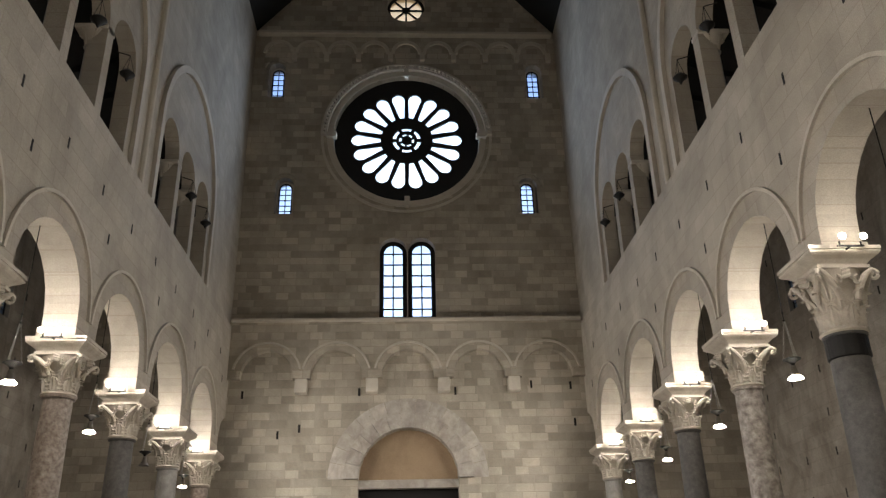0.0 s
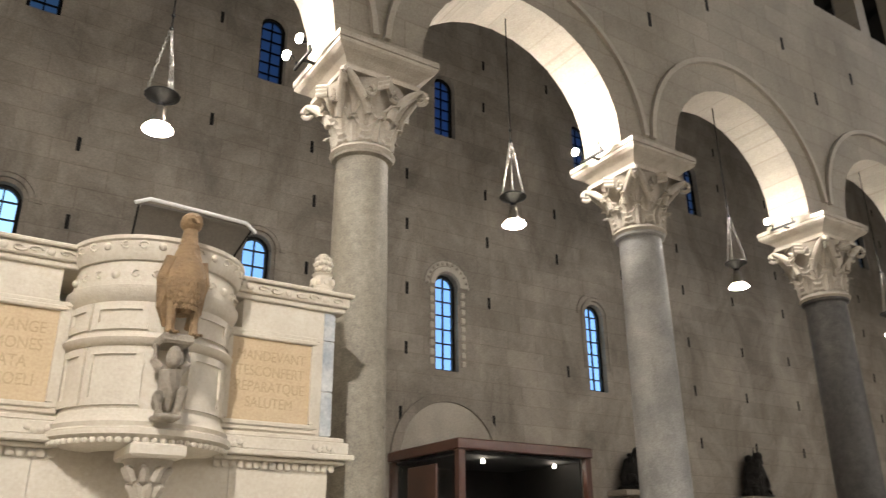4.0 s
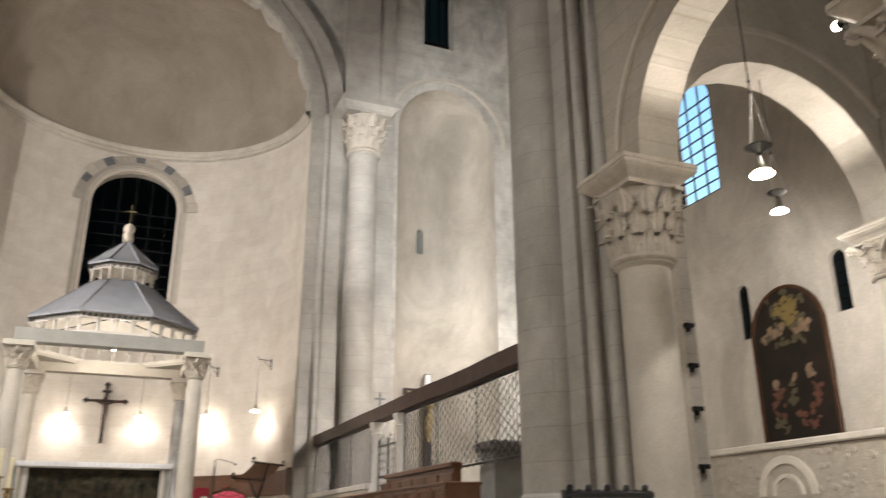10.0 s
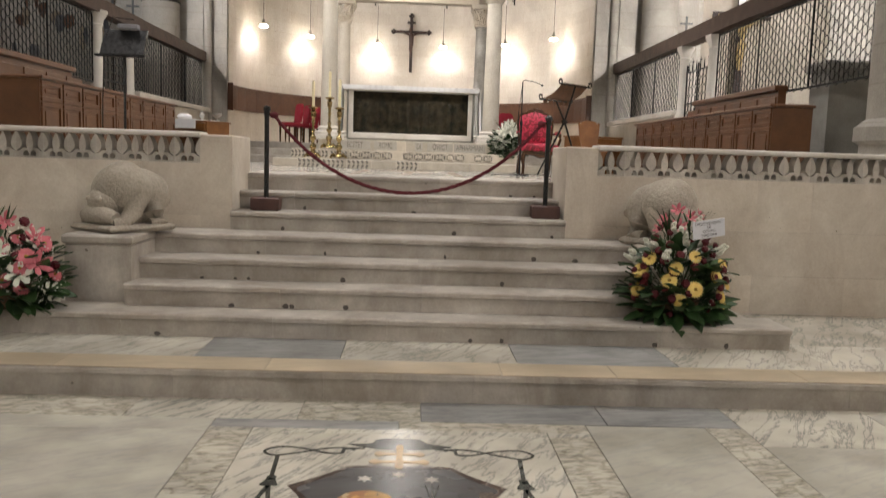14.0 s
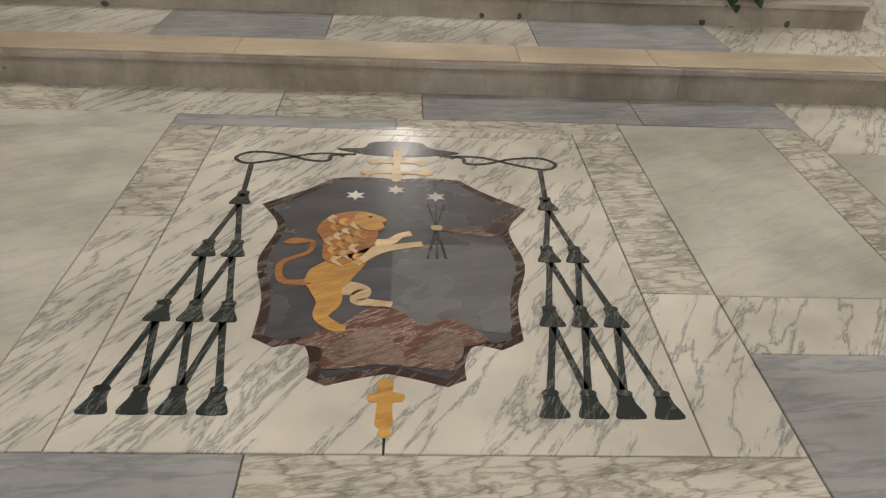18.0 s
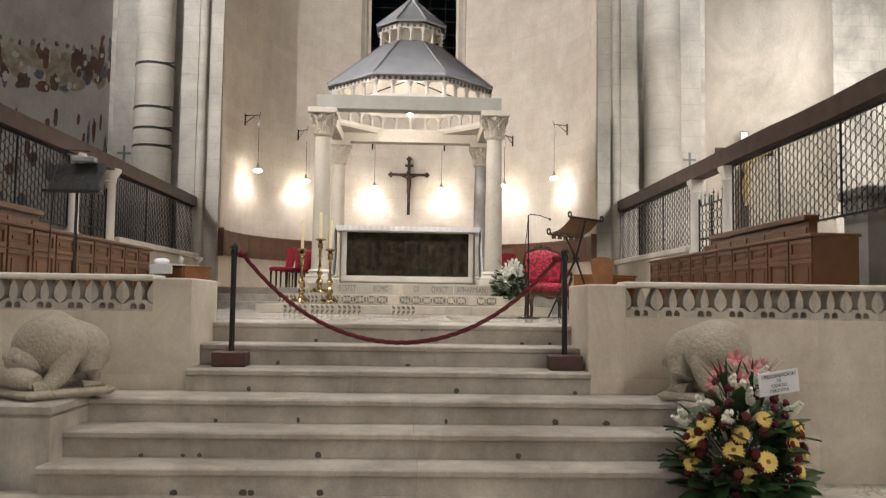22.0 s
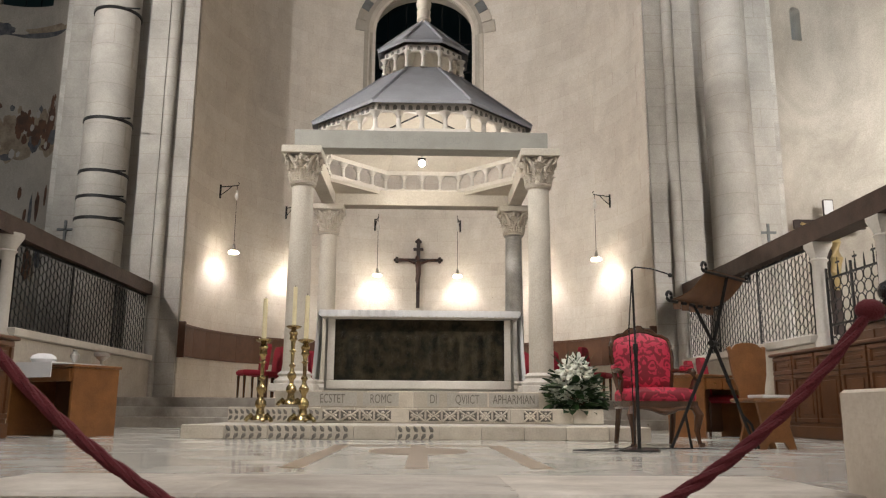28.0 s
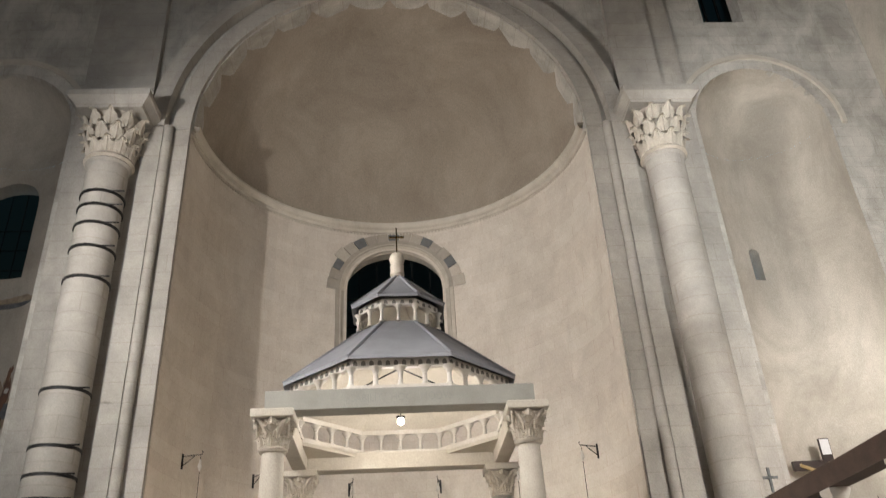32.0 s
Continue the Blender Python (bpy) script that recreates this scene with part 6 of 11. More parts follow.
def roof(R0, z0, R1, z1, lining):
    for k in range(8):
        bm = bmesh.new()
        A, B, C2, D = oct_pt(R0, k, z0), oct_pt(R0, k + 1, z0), oct_pt(R1, k + 1, z1), oct_pt(R1, k, z1)
        up = lambda p: (p[0], p[1], p[2] + 0.05)
        hexa(bm, [A, B, C2, D, up(A), up(B), up(C2), up(D)])
        part("roof_slab", bm, m_lead, CB, "grey stone roof slab")
        bm = bmesh.new()
        q = lambda r, kk, z: oct_pt(r - lining - 0.1, kk, z - lining)
        A, B, C2, D = q(R0, k, z0), q(R0, k + 1, z0), q(max(R1, 0.15), k + 1, z1), q(max(R1, 0.15), k, z1)
        hexa(bm, [A, B, C2, D, *[(p[0], p[1], p[2] + 0.03) for p in (A, B, C2, D)]])
        part("soffit_slab", bm, m_pale, CB, "pale underside of the roof")
    for k in range(8):
        bm = bmesh.new()
        tube(bm, [oct_pt(R0, k, z0 + 0.05), oct_pt(R1, k, z1 + 0.05)], 0.025, 6)
        part("roof_rib", bm, m_lead, CB)


bm = bmesh.new()
loft(bm, [[oct_pt(1.80, k, z) for k in range(8)] for z in (5.624, 5.68)])
bmesh.ops.delete(bm, geom=[f for f in bm.faces if len(f.verts) == 8], context="FACES_ONLY")
loft(bm, [[oct_pt(1.66, k, z) for k in range(8)] for z in (5.68, 5.624)], caps=False)
part("drum_sill", bm, m_white, CB)
drum(1.74, 5.675, 5.95, 4, 0.034, 0.13)
roof(1.84, 6.05, 0.62, 7.06, 0.05)
drum(0.68, 7.08, 7.35, 2, 0.026, 0.11)
roof(0.80, 7.45, 0.07, 8.10, 0.03)
bm = bmesh.new()
lathe(bm, [(0.10, 8.05), (0.085, 8.16), (0.12, 8.2), (0.11, 8.3), (0.12, 8.36), (0.09, 8.38), (0.12, 8.44), (0.13, 8.5), (0.11, 8.57), (0.05, 8.62)], 18, (CX, CYM, 0))
part("finial", bm, m_cap, CB, "carved stone finial", True)
bm = bmesh.new()
box(bm, CX - 0.012, CX + 0.012, CYM - 0.012, CYM + 0.012, 8.6, 9.12)
box(bm, CX - 0.13, CX + 0.13, CYM - 0.012, CYM + 0.012, 8.92, 8.95)
part("cross", bm, m_gold, CB, "thin gilt cross")
for a, b in (((-1.3, -0.2), (0.2, 1.2)), ((1.3, -0.2), (-0.2, 1.2))):
    bm = bmesh.new()
    tube(bm, [(CX + a[0], CYM + a[1], 5.98), (CX + b[0] * 0.2, CYM + b[1], 6.1)], 0.012, 6)
    part("tie_rod", bm, m_iron, CB)
tagged(CB, "pale stone ciborium with four columns and two-stage grey roof", "ciborium")
lm = empty("ciborium_lamp", pose(CX + 0.0, CYM + 0.1, 5.98))
bm = bmesh.new()
tube(bm, [(0, 0, -0.02), (0, 0, -0.25)], 0.008, 6)
lathe(bm, [(0.0, -0.25), (0.07, -0.25), (0.06, -0.28), (0.0, -0.28)], 12)
part("fitting", bm, m_iron, lm)
bm = bmesh.new()
ball(bm, (0, 0, -0.32), 0.055, 12, 8)
part("bulb", bm, m_bulb, lm, "bare lit bulb", True)
tagged(lm, "bare lit bulb inside the ciborium", "lamp")
lamp("ciborium_light", "POINT", (CX, CYM + 0.1, 5.53), 110, WARM, 0.06)

# ---------- altar ----------
m_bronzepanel = material("gilt_dark_bronze", (0.052, 0.042, 0.024), 0.4, metal=0.85, vary=(0.012, 0.011, 0.008), scale=7, fine=60, bump=0.8, bump_size=0.03, wide=0.3)
altar = empty("altar", pose(0, 0, 0))
bm = bmesh.new()
box(bm, -1.56, 1.17, -18.5, -19.6, 1.985, 3.06, bevel=0.01)
part("body", bm, m_beamstone, altar)
bm = bmesh.new()
for x0, x1, z0, z1 in ((-1.51, 1.13, 3.045, 3.058), (-1.51, 1.13, 2.05, 2.17), (-1.51, -1.42, 2.17, 3.045), (1.03, 1.13, 2.17, 3.045)):
    box(bm, x0, x1, -18.45, -18.51, z0, z1, bevel=0.012)
part("frame", bm, m_white, altar, "pale marble frame")
bm = bmesh.new()
rnd2 = random.Random(11)
nx, nz = 90, 34
grid = []
fig = [(-1.3 + 2.25 * (i + 0.5) / 13 + rnd2.uniform(-0.04, 0.04), rnd2.uniform(-0.03, 0.05), rnd2.uniform(0.9, 1.1)) for i in range(13)]
for i in range(nx + 1):
    row = []
    for j in range(nz + 1):
        x, z = -1.42 + 2.45 * i / nx, 2.17 + 0.875 * j / nz
        h = 0
        for fx, dz, sc in fig:
            h = max(h, 0.05 * math.exp(-((x - fx) / 0.055) ** 2 - ((z - 2.5) / 0.24) ** 2), 0.05 * math.exp(-((x - fx) / 0.033) ** 2 - ((z - 2.76 - dz) / 0.045) ** 2))
        h += 0.012 * noise.noise(Vector((x * 14, z * 14, 0)))
        row.append(bm.verts.new((x, -18.475 + h, z)))
    grid.append(row)
for i in range(nx):
    for j in range(nz):
        bm.faces.new((grid[i + 1][j], grid[i][j], grid[i][j + 1], grid[i + 1][j + 1]))
part("relief_panel", bm, m_bronzepanel, altar, "dark bronze relief panel", True)
bm = bmesh.new()
box(bm, -1.62, 1.23, -18.36, -19.66, 3.06, 3.14, bevel=0.01)
part("table_slab", bm, m_white, altar)
tagged(altar, "stone altar with a dark bronze relief front", "altar")
m_cloth = material("white_linen", (0.72, 0.71, 0.70), 0.9, vary=(0.62, 0.61, 0.6), scale=7, fine=120, bump=0.4)
cloth = empty("altar_cloth", pose(0, 0, 0))
bm = bmesh.new()
box(bm, -1.64, 1.25, -18.34, -19.68, 3.144, 3.165)
n = 120
front = []
for i in range(n + 1):
    x = 1.25 - 2.89 * i / n
    y = -18.335 + 0.004 * math.sin(i * 1.3) + 0.006 * noise.noise(Vector((i * 0.3, 0, 0)))
    front.append(((x, y, 3.165), (x, y + 0.004, 3.085 - 0.018 * abs(math.sin(i * PI / 2.5)))))
vs = [[bm.verts.new(p) for p in q] for q in front]
for a, b in zip(vs, vs[1:]):
    bm.faces.new((a[0], b[0], b[1], a[1]))
part("top_cloth", bm, m_cloth, cloth)
for sx, x in ((1, 1.25), (-1, -1.64)):
    bm = bmesh.new()
    rows = []
    for i in range(9):
        for_z = 3.165 - 0.98 * i / 8
        rows.append([(x + sx * (0.01 + 0.05 * (i / 8) + 0.015 * math.sin(j * 1.1 + i * 0.3)), -18.34 - 0.6 * j / 8 + 0.02 * math.sin(i), for_z) for j in range(9)])
    loft(bm, rows, closed=False)
    part("side_fall", bm, m_cloth, cloth, "hanging lace fall")
tagged(cloth, "white linen altar cloth with a scalloped edge", "altar cloth")

# ---------- candlesticks ----------
m_wax = material("cream_wax", (0.78, 0.70, 0.44), 0.5, vary=(0.7, 0.6, 0.36), scale=12, fine=60, bump=0.05)


def candlestick(x, y, z, h, candle):
    cs = empty("candlestick", pose(x, y, z))
    bm = bmesh.new()
    lathe(bm, [(0.11, 0.03), (0.10, 0.06), (0.05, 0.10), (0.04, 0.16), (0.065, 0.2), (0.06, 0.24), (0.028, 0.28), (0.028, 0.32), (0.055, 0.36), (0.058, 0.39), (0.03, 0.43), (0.022, 0.47), (0.04, 0.49), (0.04, 0.505), (0.02, 0.53),
               (0.024, 0.66), (0.045, 0.68), (0.022, 0.7), (0.03, h - 0.2), (0.05, h - 0.18), (0.04, h - 0.14), (0.055, h - 0.1), (0.03, h - 0.06), (0.09, h - 0.03), (0.095, h - 0.015), (0.04, h)], 20)
    part("stem", bm, m_gold, cs, "turned brass stem", True)
    for i in range(3):
        a = 2 * PI * i / 3 + 0.5
        bm = bmesh.new()
        tube(bm, [(0.09 * math.cos(a), 0.09 * math.sin(a), 0.09), (0.15 * math.cos(a), 0.15 * math.sin(a), 0.05), (0.17 * math.cos(a), 0.17 * math.sin(a), 0.02)], [0.03, 0.025, 0.022], 8)
        part("foot", bm, m_gold, cs, "", True)
    bm = bmesh.new()
    lathe(bm, [(0.027, h), (0.026, h + candle - 0.01), (0.014, h + candle)], 14)
    part("candle", bm, m_wax, cs, "tall cream candle", True)
    bm = bmesh.new()
    tube(bm, [(0, 0, h + candle - 0.005), (0.003, 0, h + candle + 0.02)], 0.003, 5)
    part("wick", bm, m_iron, cs)
    return tagged(cs, "tall brass candlestick with a cream candle", "candlestick", "candlesticks by the altar")


candlestick(1.58, -16.1, 1.60, 0.95, 0.46)
candlestick(1.10, -16.1, 1.60, 0.95, 0.50)
candlestick(1.36, -16.82, 1.78, 1.0, 0.48)

# ---------- crucifix on the apse wall ----------
cr = empty("crucifix", pose(-0.08, -28.92, 4.55))
m_darkwood = material("dark_cross_wood", (0.035, 0.018, 0.012), 0.5, vary=(0.02, 0.01, 0.007), scale=10, fine=120)
m_figure = material("brown_carved_figure", (0.085, 0.035, 0.02), 0.4, vary=(0.045, 0.018, 0.01), scale=16, fine=80)
bm = bmesh.new()
box(bm, -0.05, 0.05, -0.03, 0.05, 0, 1.88, bevel=0.008)
box(bm, -0.60, 0.60, -0.03, 0.045, 1.31, 1.39, bevel=0.008)
for x, z in ((-0.60, 1.35), (0.60, 1.35), (0, 1.88)):
    for a, b in ((0.05, 0), (-0.05, 0), (0, 0.05), (0, -0.05)):
        ball(bm, (x + a, 0.01, z + b), 0.045, 10, 6)
box(bm, -0.14, 0.14, -0.02, 0.04, 1.62, 1.70, bevel=0.01)
part("cross", bm, m_darkwood, cr, "dark wooden cross")
bm = bmesh.new()
tube(bm, [(0.0, 0.09, 0.45), (0.02, 0.11, 0.75), (-0.01, 0.10, 0.95), (0, 0.1, 1.2), (0, 0.1, 1.3)], [0.035, 0.06, 0.075, 0.085, 0.04], 10)
ball(bm, (0.02, 0.12, 1.39), 0.065, 10, 8, sz=1.2)
for sx in (-1, 1):
    tube(bm, [(sx * 0.07, 0.1, 1.24), (sx * 0.3, 0.08, 1.33), (sx * 0.5, 0.06, 1.37)], [0.035, 0.027, 0.022], 8)
part("figure", bm, m_figure, cr, "plain carved figure", True)
cr.matrix_basis = pose(-0.08, -28.98, 4.55)
tagged(cr, "dark wooden crucifix on the apse wall", "crucifix")

# ---------- lamps on brackets round the apse ----------
def apse_lamp(deg, z_br=7.0, drop=1.62):
    a = radians(deg)
    u = Vector((math.cos(a), math.sin(a), 0))
    w = Vector((AX, EAST, 0)) + u * APSE_R
    lm = empty("bracket_lamp", Matrix.Translation((w.x, w.y, z_br)) @ Matrix.Rotation(a - PI / 2, 4, "Z"))
    bm = bmesh.new()
    box(bm, -0.02, 0.02, -0.03, 0.0, -0.28, 0.06)
    tube(bm, [(0, 0, 0.0), (0, -0.5, 0.0), (0, -0.52, 0.05), (0, -0.49, 0.08)], 0.012, 6)
    tube(bm, [(0, 0, -0.22), (0, -0.2, -0.1), (0, -0.33, 0.0)], 0.010, 6)
    part("bracket", bm, m_iron, lm, "wrought iron bracket")
    bm = bmesh.new()
    lathe(bm, [(0.012, 0.0), (0.035, -0.03), (0.02, -0.07), (0.045, -0.12), (0.05, -0.17), (0.02, -0.22), (0.008, -0.25)], 12, (0, -0.47, -0.12))
    part("counterweight", bm, m_white, lm, "white porcelain counterweight", True)
    bm = bmesh.new()
    tube(bm, [(0, -0.47, 0), (0, -0.47, -drop + 0.1)], 0.007, 6)
    part("cord", bm, m_iron, lm)
    bm = bmesh.new()
    lathe(bm, [(0.02, 0.2), (0.032, 0.17), (0.045, 0.1), (0.05, 0.06), (0.085, 0.03), (0.09, 0.02), (0.04, 0.03)], 16, (0, -0.47, -drop))
    part("shade", bm, m_reflector, lm, "small flared shade", True)
    bm = bmesh.new()
    lathe(bm, [(0.04, 0.028), (0.10, 0.02), (0.125, -0.005), (0.12, -0.03), (0.07, -0.045), (0.001, -0.05)], 14, (0, -0.47, -drop))
    part("bulb", bm, m_bulb, lm, "glowing bulb", True)
    p = w - u * 0.47 + Vector((0, 0, z_br - drop - 0.13))
    lamp("bracket_light", "SPOT", p, APSE_W * 1.5, (1.0, 0.955, 0.955), 0.05, p + u * 0.7 + Vector((0, 0, -1.0)), 118, 0.55)
    lamp("bracket_glow", "POINT", p, APSE_W * 0.24, NEUTRAL, 0.05)
    return tagged(lm, "small lit lamp hanging from an iron wall bracket", "wall lamp", "lamps round the apse wall")


for d in (342, 315, 285, 257.5, 230, 203):
    apse_lamp(d)

# ---------- apse: panelled bench back, platform, steps, window ----------
apsefloor = empty("apse_steps", pose(0, 0, 0))
for i in range(3):
    r = APSE_R - 0.02
    bm = bmesh.new()
    box(bm, AX - 5.3, AX + 5.3, -19.9 - 0.42 * i, EAST - 0.05, CHOIR - 0.05, CHOIR + 0.16 * (i + 1), bevel=0.012)
    part("step", bm, m_step, apsefloor)
bm = bmesh.new()
lathe(bm, [(r, CHOIR), (r, CHOIR + 0.475), (0.01, CHOIR + 0.477)], 40, (AX, EAST, 0), a0=PI, a1=2 * PI)
part("floor_slab", bm, m_white, apsefloor)
setting(apsefloor, "three broad stone steps up to the apse floor", "steps")
m_benchwood = material("red_brown_panelling", (0.135, 0.056, 0.026), 0.4, vary=(0.075, 0.03, 0.014), scale=6, fine=110)
bench = empty("panelled_bench_back", pose(0, 0, 0))
NB = 26
for i in range(NB):
    a0, a1 = PI + 0.012 + (PI - 0.024) * i / NB, PI + 0.012 + (PI - 0.024) * (i + 1) / NB
    bm = bmesh.new()
    q = lambda a, r, z: (AX + r * math.cos(a), EAST + r * math.sin(a), z)
    hexa(bm, [q(a0 + .0005, APSE_R - 0.07, 2.86), q(a1 - .0005, APSE_R - 0.07, 2.86), q(a1 - .0005, APSE_R - 0.01, 2.86), q(a0 + .0005, APSE_R - 0.01, 2.86),
              q(a0 + .0005, APSE_R - 0.07, 3.50), q(a1 - .0005, APSE_R - 0.07, 3.50), q(a1 - .0005, APSE_R - 0.01, 3.50), q(a0 + .0005, APSE_R - 0.01, 3.50)])
    part("panel", bm, m_benchwood, bench)
bm = bmesh.new()
lathe(bm, [(APSE_R - 0.01, 3.50), (APSE_R - 0.10, 3.50), (APSE_R - 0.10, 3.54), (APSE_R - 0.01, 3.54)], 40, (AX, EAST, 0), a0=PI + 0.012, a1=2 * PI - 0.012)
part("rail", bm, m_benchwood, bench)
for sx in (-1, 1):
    bm = bmesh.new()
    box(bm, AX + sx * (APSE_R - 0.13), AX + sx * (APSE_R + 0.03), EAST - 0.03, EAST + 0.03, 2.82, 3.58, bevel=0.006)
    part("end_board", bm, m_benchwood, bench, "dark end board")
tagged(bench, "curved brown wooden panelling along the apse wall", "panelling")
wcount += 1
arched_window("window_%d" % wcount, pose(AX, EAST - APSE_R - 0.5, 0), 3.3, 9.1, 12.75, 6, 8, "tall dark apse window with a fine grid", m_darkpane, 0.03, 0.06)
sur = empty("apse_window_surround", pose(AX, EAST - APSE_R + 0.02, 0))
def T(s, z, d):
    a = 1.5 * PI + s / APSE_R
    return ((APSE_R - d) * math.cos(a), APSE_R - 0.02 + (APSE_R - d) * math.sin(a), z)


m_greyv = material("grey_voussoir", (0.16, 0.165, 0.16), 0.8, vary=(0.1, 0.1, 0.1), scale=6, fine=60)
m_vous = tinted(material("warm_voussoir", (0.50, 0.45, 0.37), 0.85, vary=(0.38, 0.33, 0.27), scale=4, fine=50, bump=0.4), 0.75, 1.1)
NV = 17
rv = random.Random(8)
for k in range(NV):
    bm = bmesh.new()
    arch_band(bm, 0, 12.72, 1.80, rv.uniform(2.04, 2.20), T, -0.1, 0.03 + 0.012 * rv.random(), 3, PI * k / NV + 0.006, PI * (k + 1) / NV - 0.006)
    part("voussoir", bm, m_greyv if k in (2, 5, 8, 11, 14) else m_vous, sur, "grey stone" if k in (2, 5, 8, 11, 14) else "")
for r0, r1, d0, d1 in ((1.44, 1.54, -0.5, -0.12), (1.54, 1.63, -0.3, 0.01), (1.63, 1.68, -0.2, 0.06), (1.68, 1.80, -0.2, 0.04)):
    bm = bmesh.new()
    arch_band(bm, 0, 12.72, r0, r1, T, d0, d1, 28)
    part("arch_moulding", bm, m_vous, sur)
    for sx in (-1, 1):
        bm = bmesh.new()
        loft(bm, [[T(sx * r0, z, d0), T(sx * r1, z, d0), T(sx * r1, z, d1), T(sx * r0, z, d1)] for z in (9.3, 12.72)])
        bmesh.ops.recalc_face_normals(bm, faces=bm.faces)
        part("jamb_moulding", bm, m_vous, sur)
tagged(sur, "stone arch with grey voussoirs round the apse window", "window surround")

# ---------- great jambs of the apse ----------
for side, nm in ((-1, "south"), (1, "north")):
    jb = empty("wall_%s_jamb" % nm, pose(AX, EAST, 0))
    for r0, r1, dep in ((5.12, 5.55, 0.12), (5.72, 6.15, 0.32), (6.15, 7.35, 0.2), (7.35, 8.0, 0.1)):
        bm = bmesh.new()
        box(bm, side * r0, side * r1, 0.0, dep, CHOIR, 24 if r0 > 6 else APSE_Z, bevel=0.02)
        part("pilaster", bm, m_jamb, jb)
    bm = bmesh.new()
    lathe(bm, [(0.12, CHOIR), (0.12, APSE_Z)], 14, (side * 5.62, 0.22, 0))
    part("thin_shaft", bm, m_jamb, jb, "", True)
    bm = bmesh.new()
    for r0, r1, d0, d1 in ((5.12, 5.55, 0.0, 0.12), (5.72, 6.15, 0.0, 0.32)):
        arch_band(bm, 0, APSE_Z, r0, r1, lambda s, z, d: (s, d, z), d0, d1, 24, 0 if side > 0 else PI / 2, PI / 2 if side > 0 else PI)
    part("arch_order", bm, m_jamb, jb)
    setting(jb, "stepped pale stone jamb of the apse arch", "pier")
    col = empty("great_column", pose(AX + side * 6.78, EAST + 0.55, CHOIR))
    bm = bmesh.new()
    h = 13.45 - CHOIR
    lathe(bm, [(0.62, 0), (0.64, 0.2), (0.52, 0.32), (0.5, 0.5), (0.47, h - 0.1), (0.53, h - 0.05), (0.5, h)], 32)
    part("shaft", bm, m_jamb, col, "", True)
    bm = capital_bm(1.35, 0.46, 0.66, False, 3)
    moved(bm, pose(0, 0, h))
    part("capital", bm, m_cap, col, "carved leafy capital", True)
    bm = bmesh.new()
    loft(bm, [[(-w, -0.6, z), (w, -0.6, z), (w, w - 0.15, z), (-w, w - 0.15, z)] for w, z in ((0.78, h + 1.33), (0.80, h + 1.40), (0.94, h + 1.54), (0.97, h + 1.56), (0.97, h + 1.74))])
    part("impost", bm, m_jamb, col)
    if side > 0:
        for z in (12.5, 12.13, 11.65, 11.05, 10.29, 7.77, 6.61, 6.06, 5.6):
            bm = bmesh.new()
            lathe(bm, [(0.485, -0.035), (0.505, -0.03), (0.505, 0.03), (0.485, 0.035)], 32, (0, 0, z - CHOIR))
            tube(bm, [(-0.3, 0.42, z - CHOIR), (-0.62, 0.4, z - CHOIR)], 0.018, 6)
            part("iron_hoop", bm, m_iron, col, "black iron hoop")
    tagged(col, "great pale engaged column with %s" % ("black iron hoops" if side > 0 else "a worn shaft"), "column")
    bm = bmesh.new()
    for w, hh in ((0.05, 0.5), (0.34, 0.05)):
        box(bm, -w / 2, w / 2, -0.01, 0.03, -hh / 2 + (0.05 if w > 0.1 else 0), hh / 2 + (0.05 if w > 0.1 else 0))
    ob = obj("wall_cross", bm, m_greyv)
    ob.matrix_basis = pose(AX + side * 7.67, EAST + 0.11, 5.48 if side > 0 else 5.6)
    tagged(ob, "small dark metal cross on the pier", "cross", "consecration crosses")


# ---------- choir screens ----------
def ring_grille(parent, x, y0, y1, z0, z1, w=0.118, h=0.15):
    """Wrought grille of upright ovals that touch, held by thin straps."""
    n, s = 12, 4
    verts, faces = [], []
    for i in range(n):
        a = 2 * PI * i / n
        c = Vector((0, w / 2 * math.cos(a), h / 2 * math.sin(a)))
        d = Vector((0, math.cos(a), math.sin(a)))
        verts += [c + d * (0.0065 * math.cos(2 * PI * k / s)) + Vector((0.006 * math.sin(2 * PI * k / s), 0, 0)) for k in range(s)]
        faces += [(i * s + k, i * s + (k + 1) % s, (i + 1) % n * s + (k + 1) % s, (i + 1) % n * s + k) for k in range(s)]
    nz = int((z1 - z0) / h)
    ny = int(abs(y1 - y0) / w)
    bm = bmesh.new()
    for i in range(ny):
        for j in range(nz):
            off = Vector((x, y0 + (y1 - y0) * (i + 0.5) / ny, z0 + (z1 - z0) * (j + 0.5) / nz + (h / 4 if i % 2 else -h / 4)))
            vs = [bm.verts.new(v + off) for v in verts]
            for f in faces:
                bm.faces.new([vs[k] for k in f])
    tagged(part("lattice", bm, m_iron, parent, "touching iron ovals"), kind="stuff")
    for z in (z0, z1):
        bm = bmesh.new()
        box(bm, x - 0.012, x + 0.012, y0, y1, z - 0.015, z + 0.015)
        part("frame_bar", bm, m_iron, parent)
    for k in range(4):
        bm = bmesh.new()
        y = y0 + (y1 - y0) * k / 3
        box(bm, x - 0.012, x + 0.012, y - 0.012, y + 0.012, z0 + 0.015, z1 - 0.015)
        part("frame_bar", bm, m_iron, parent)


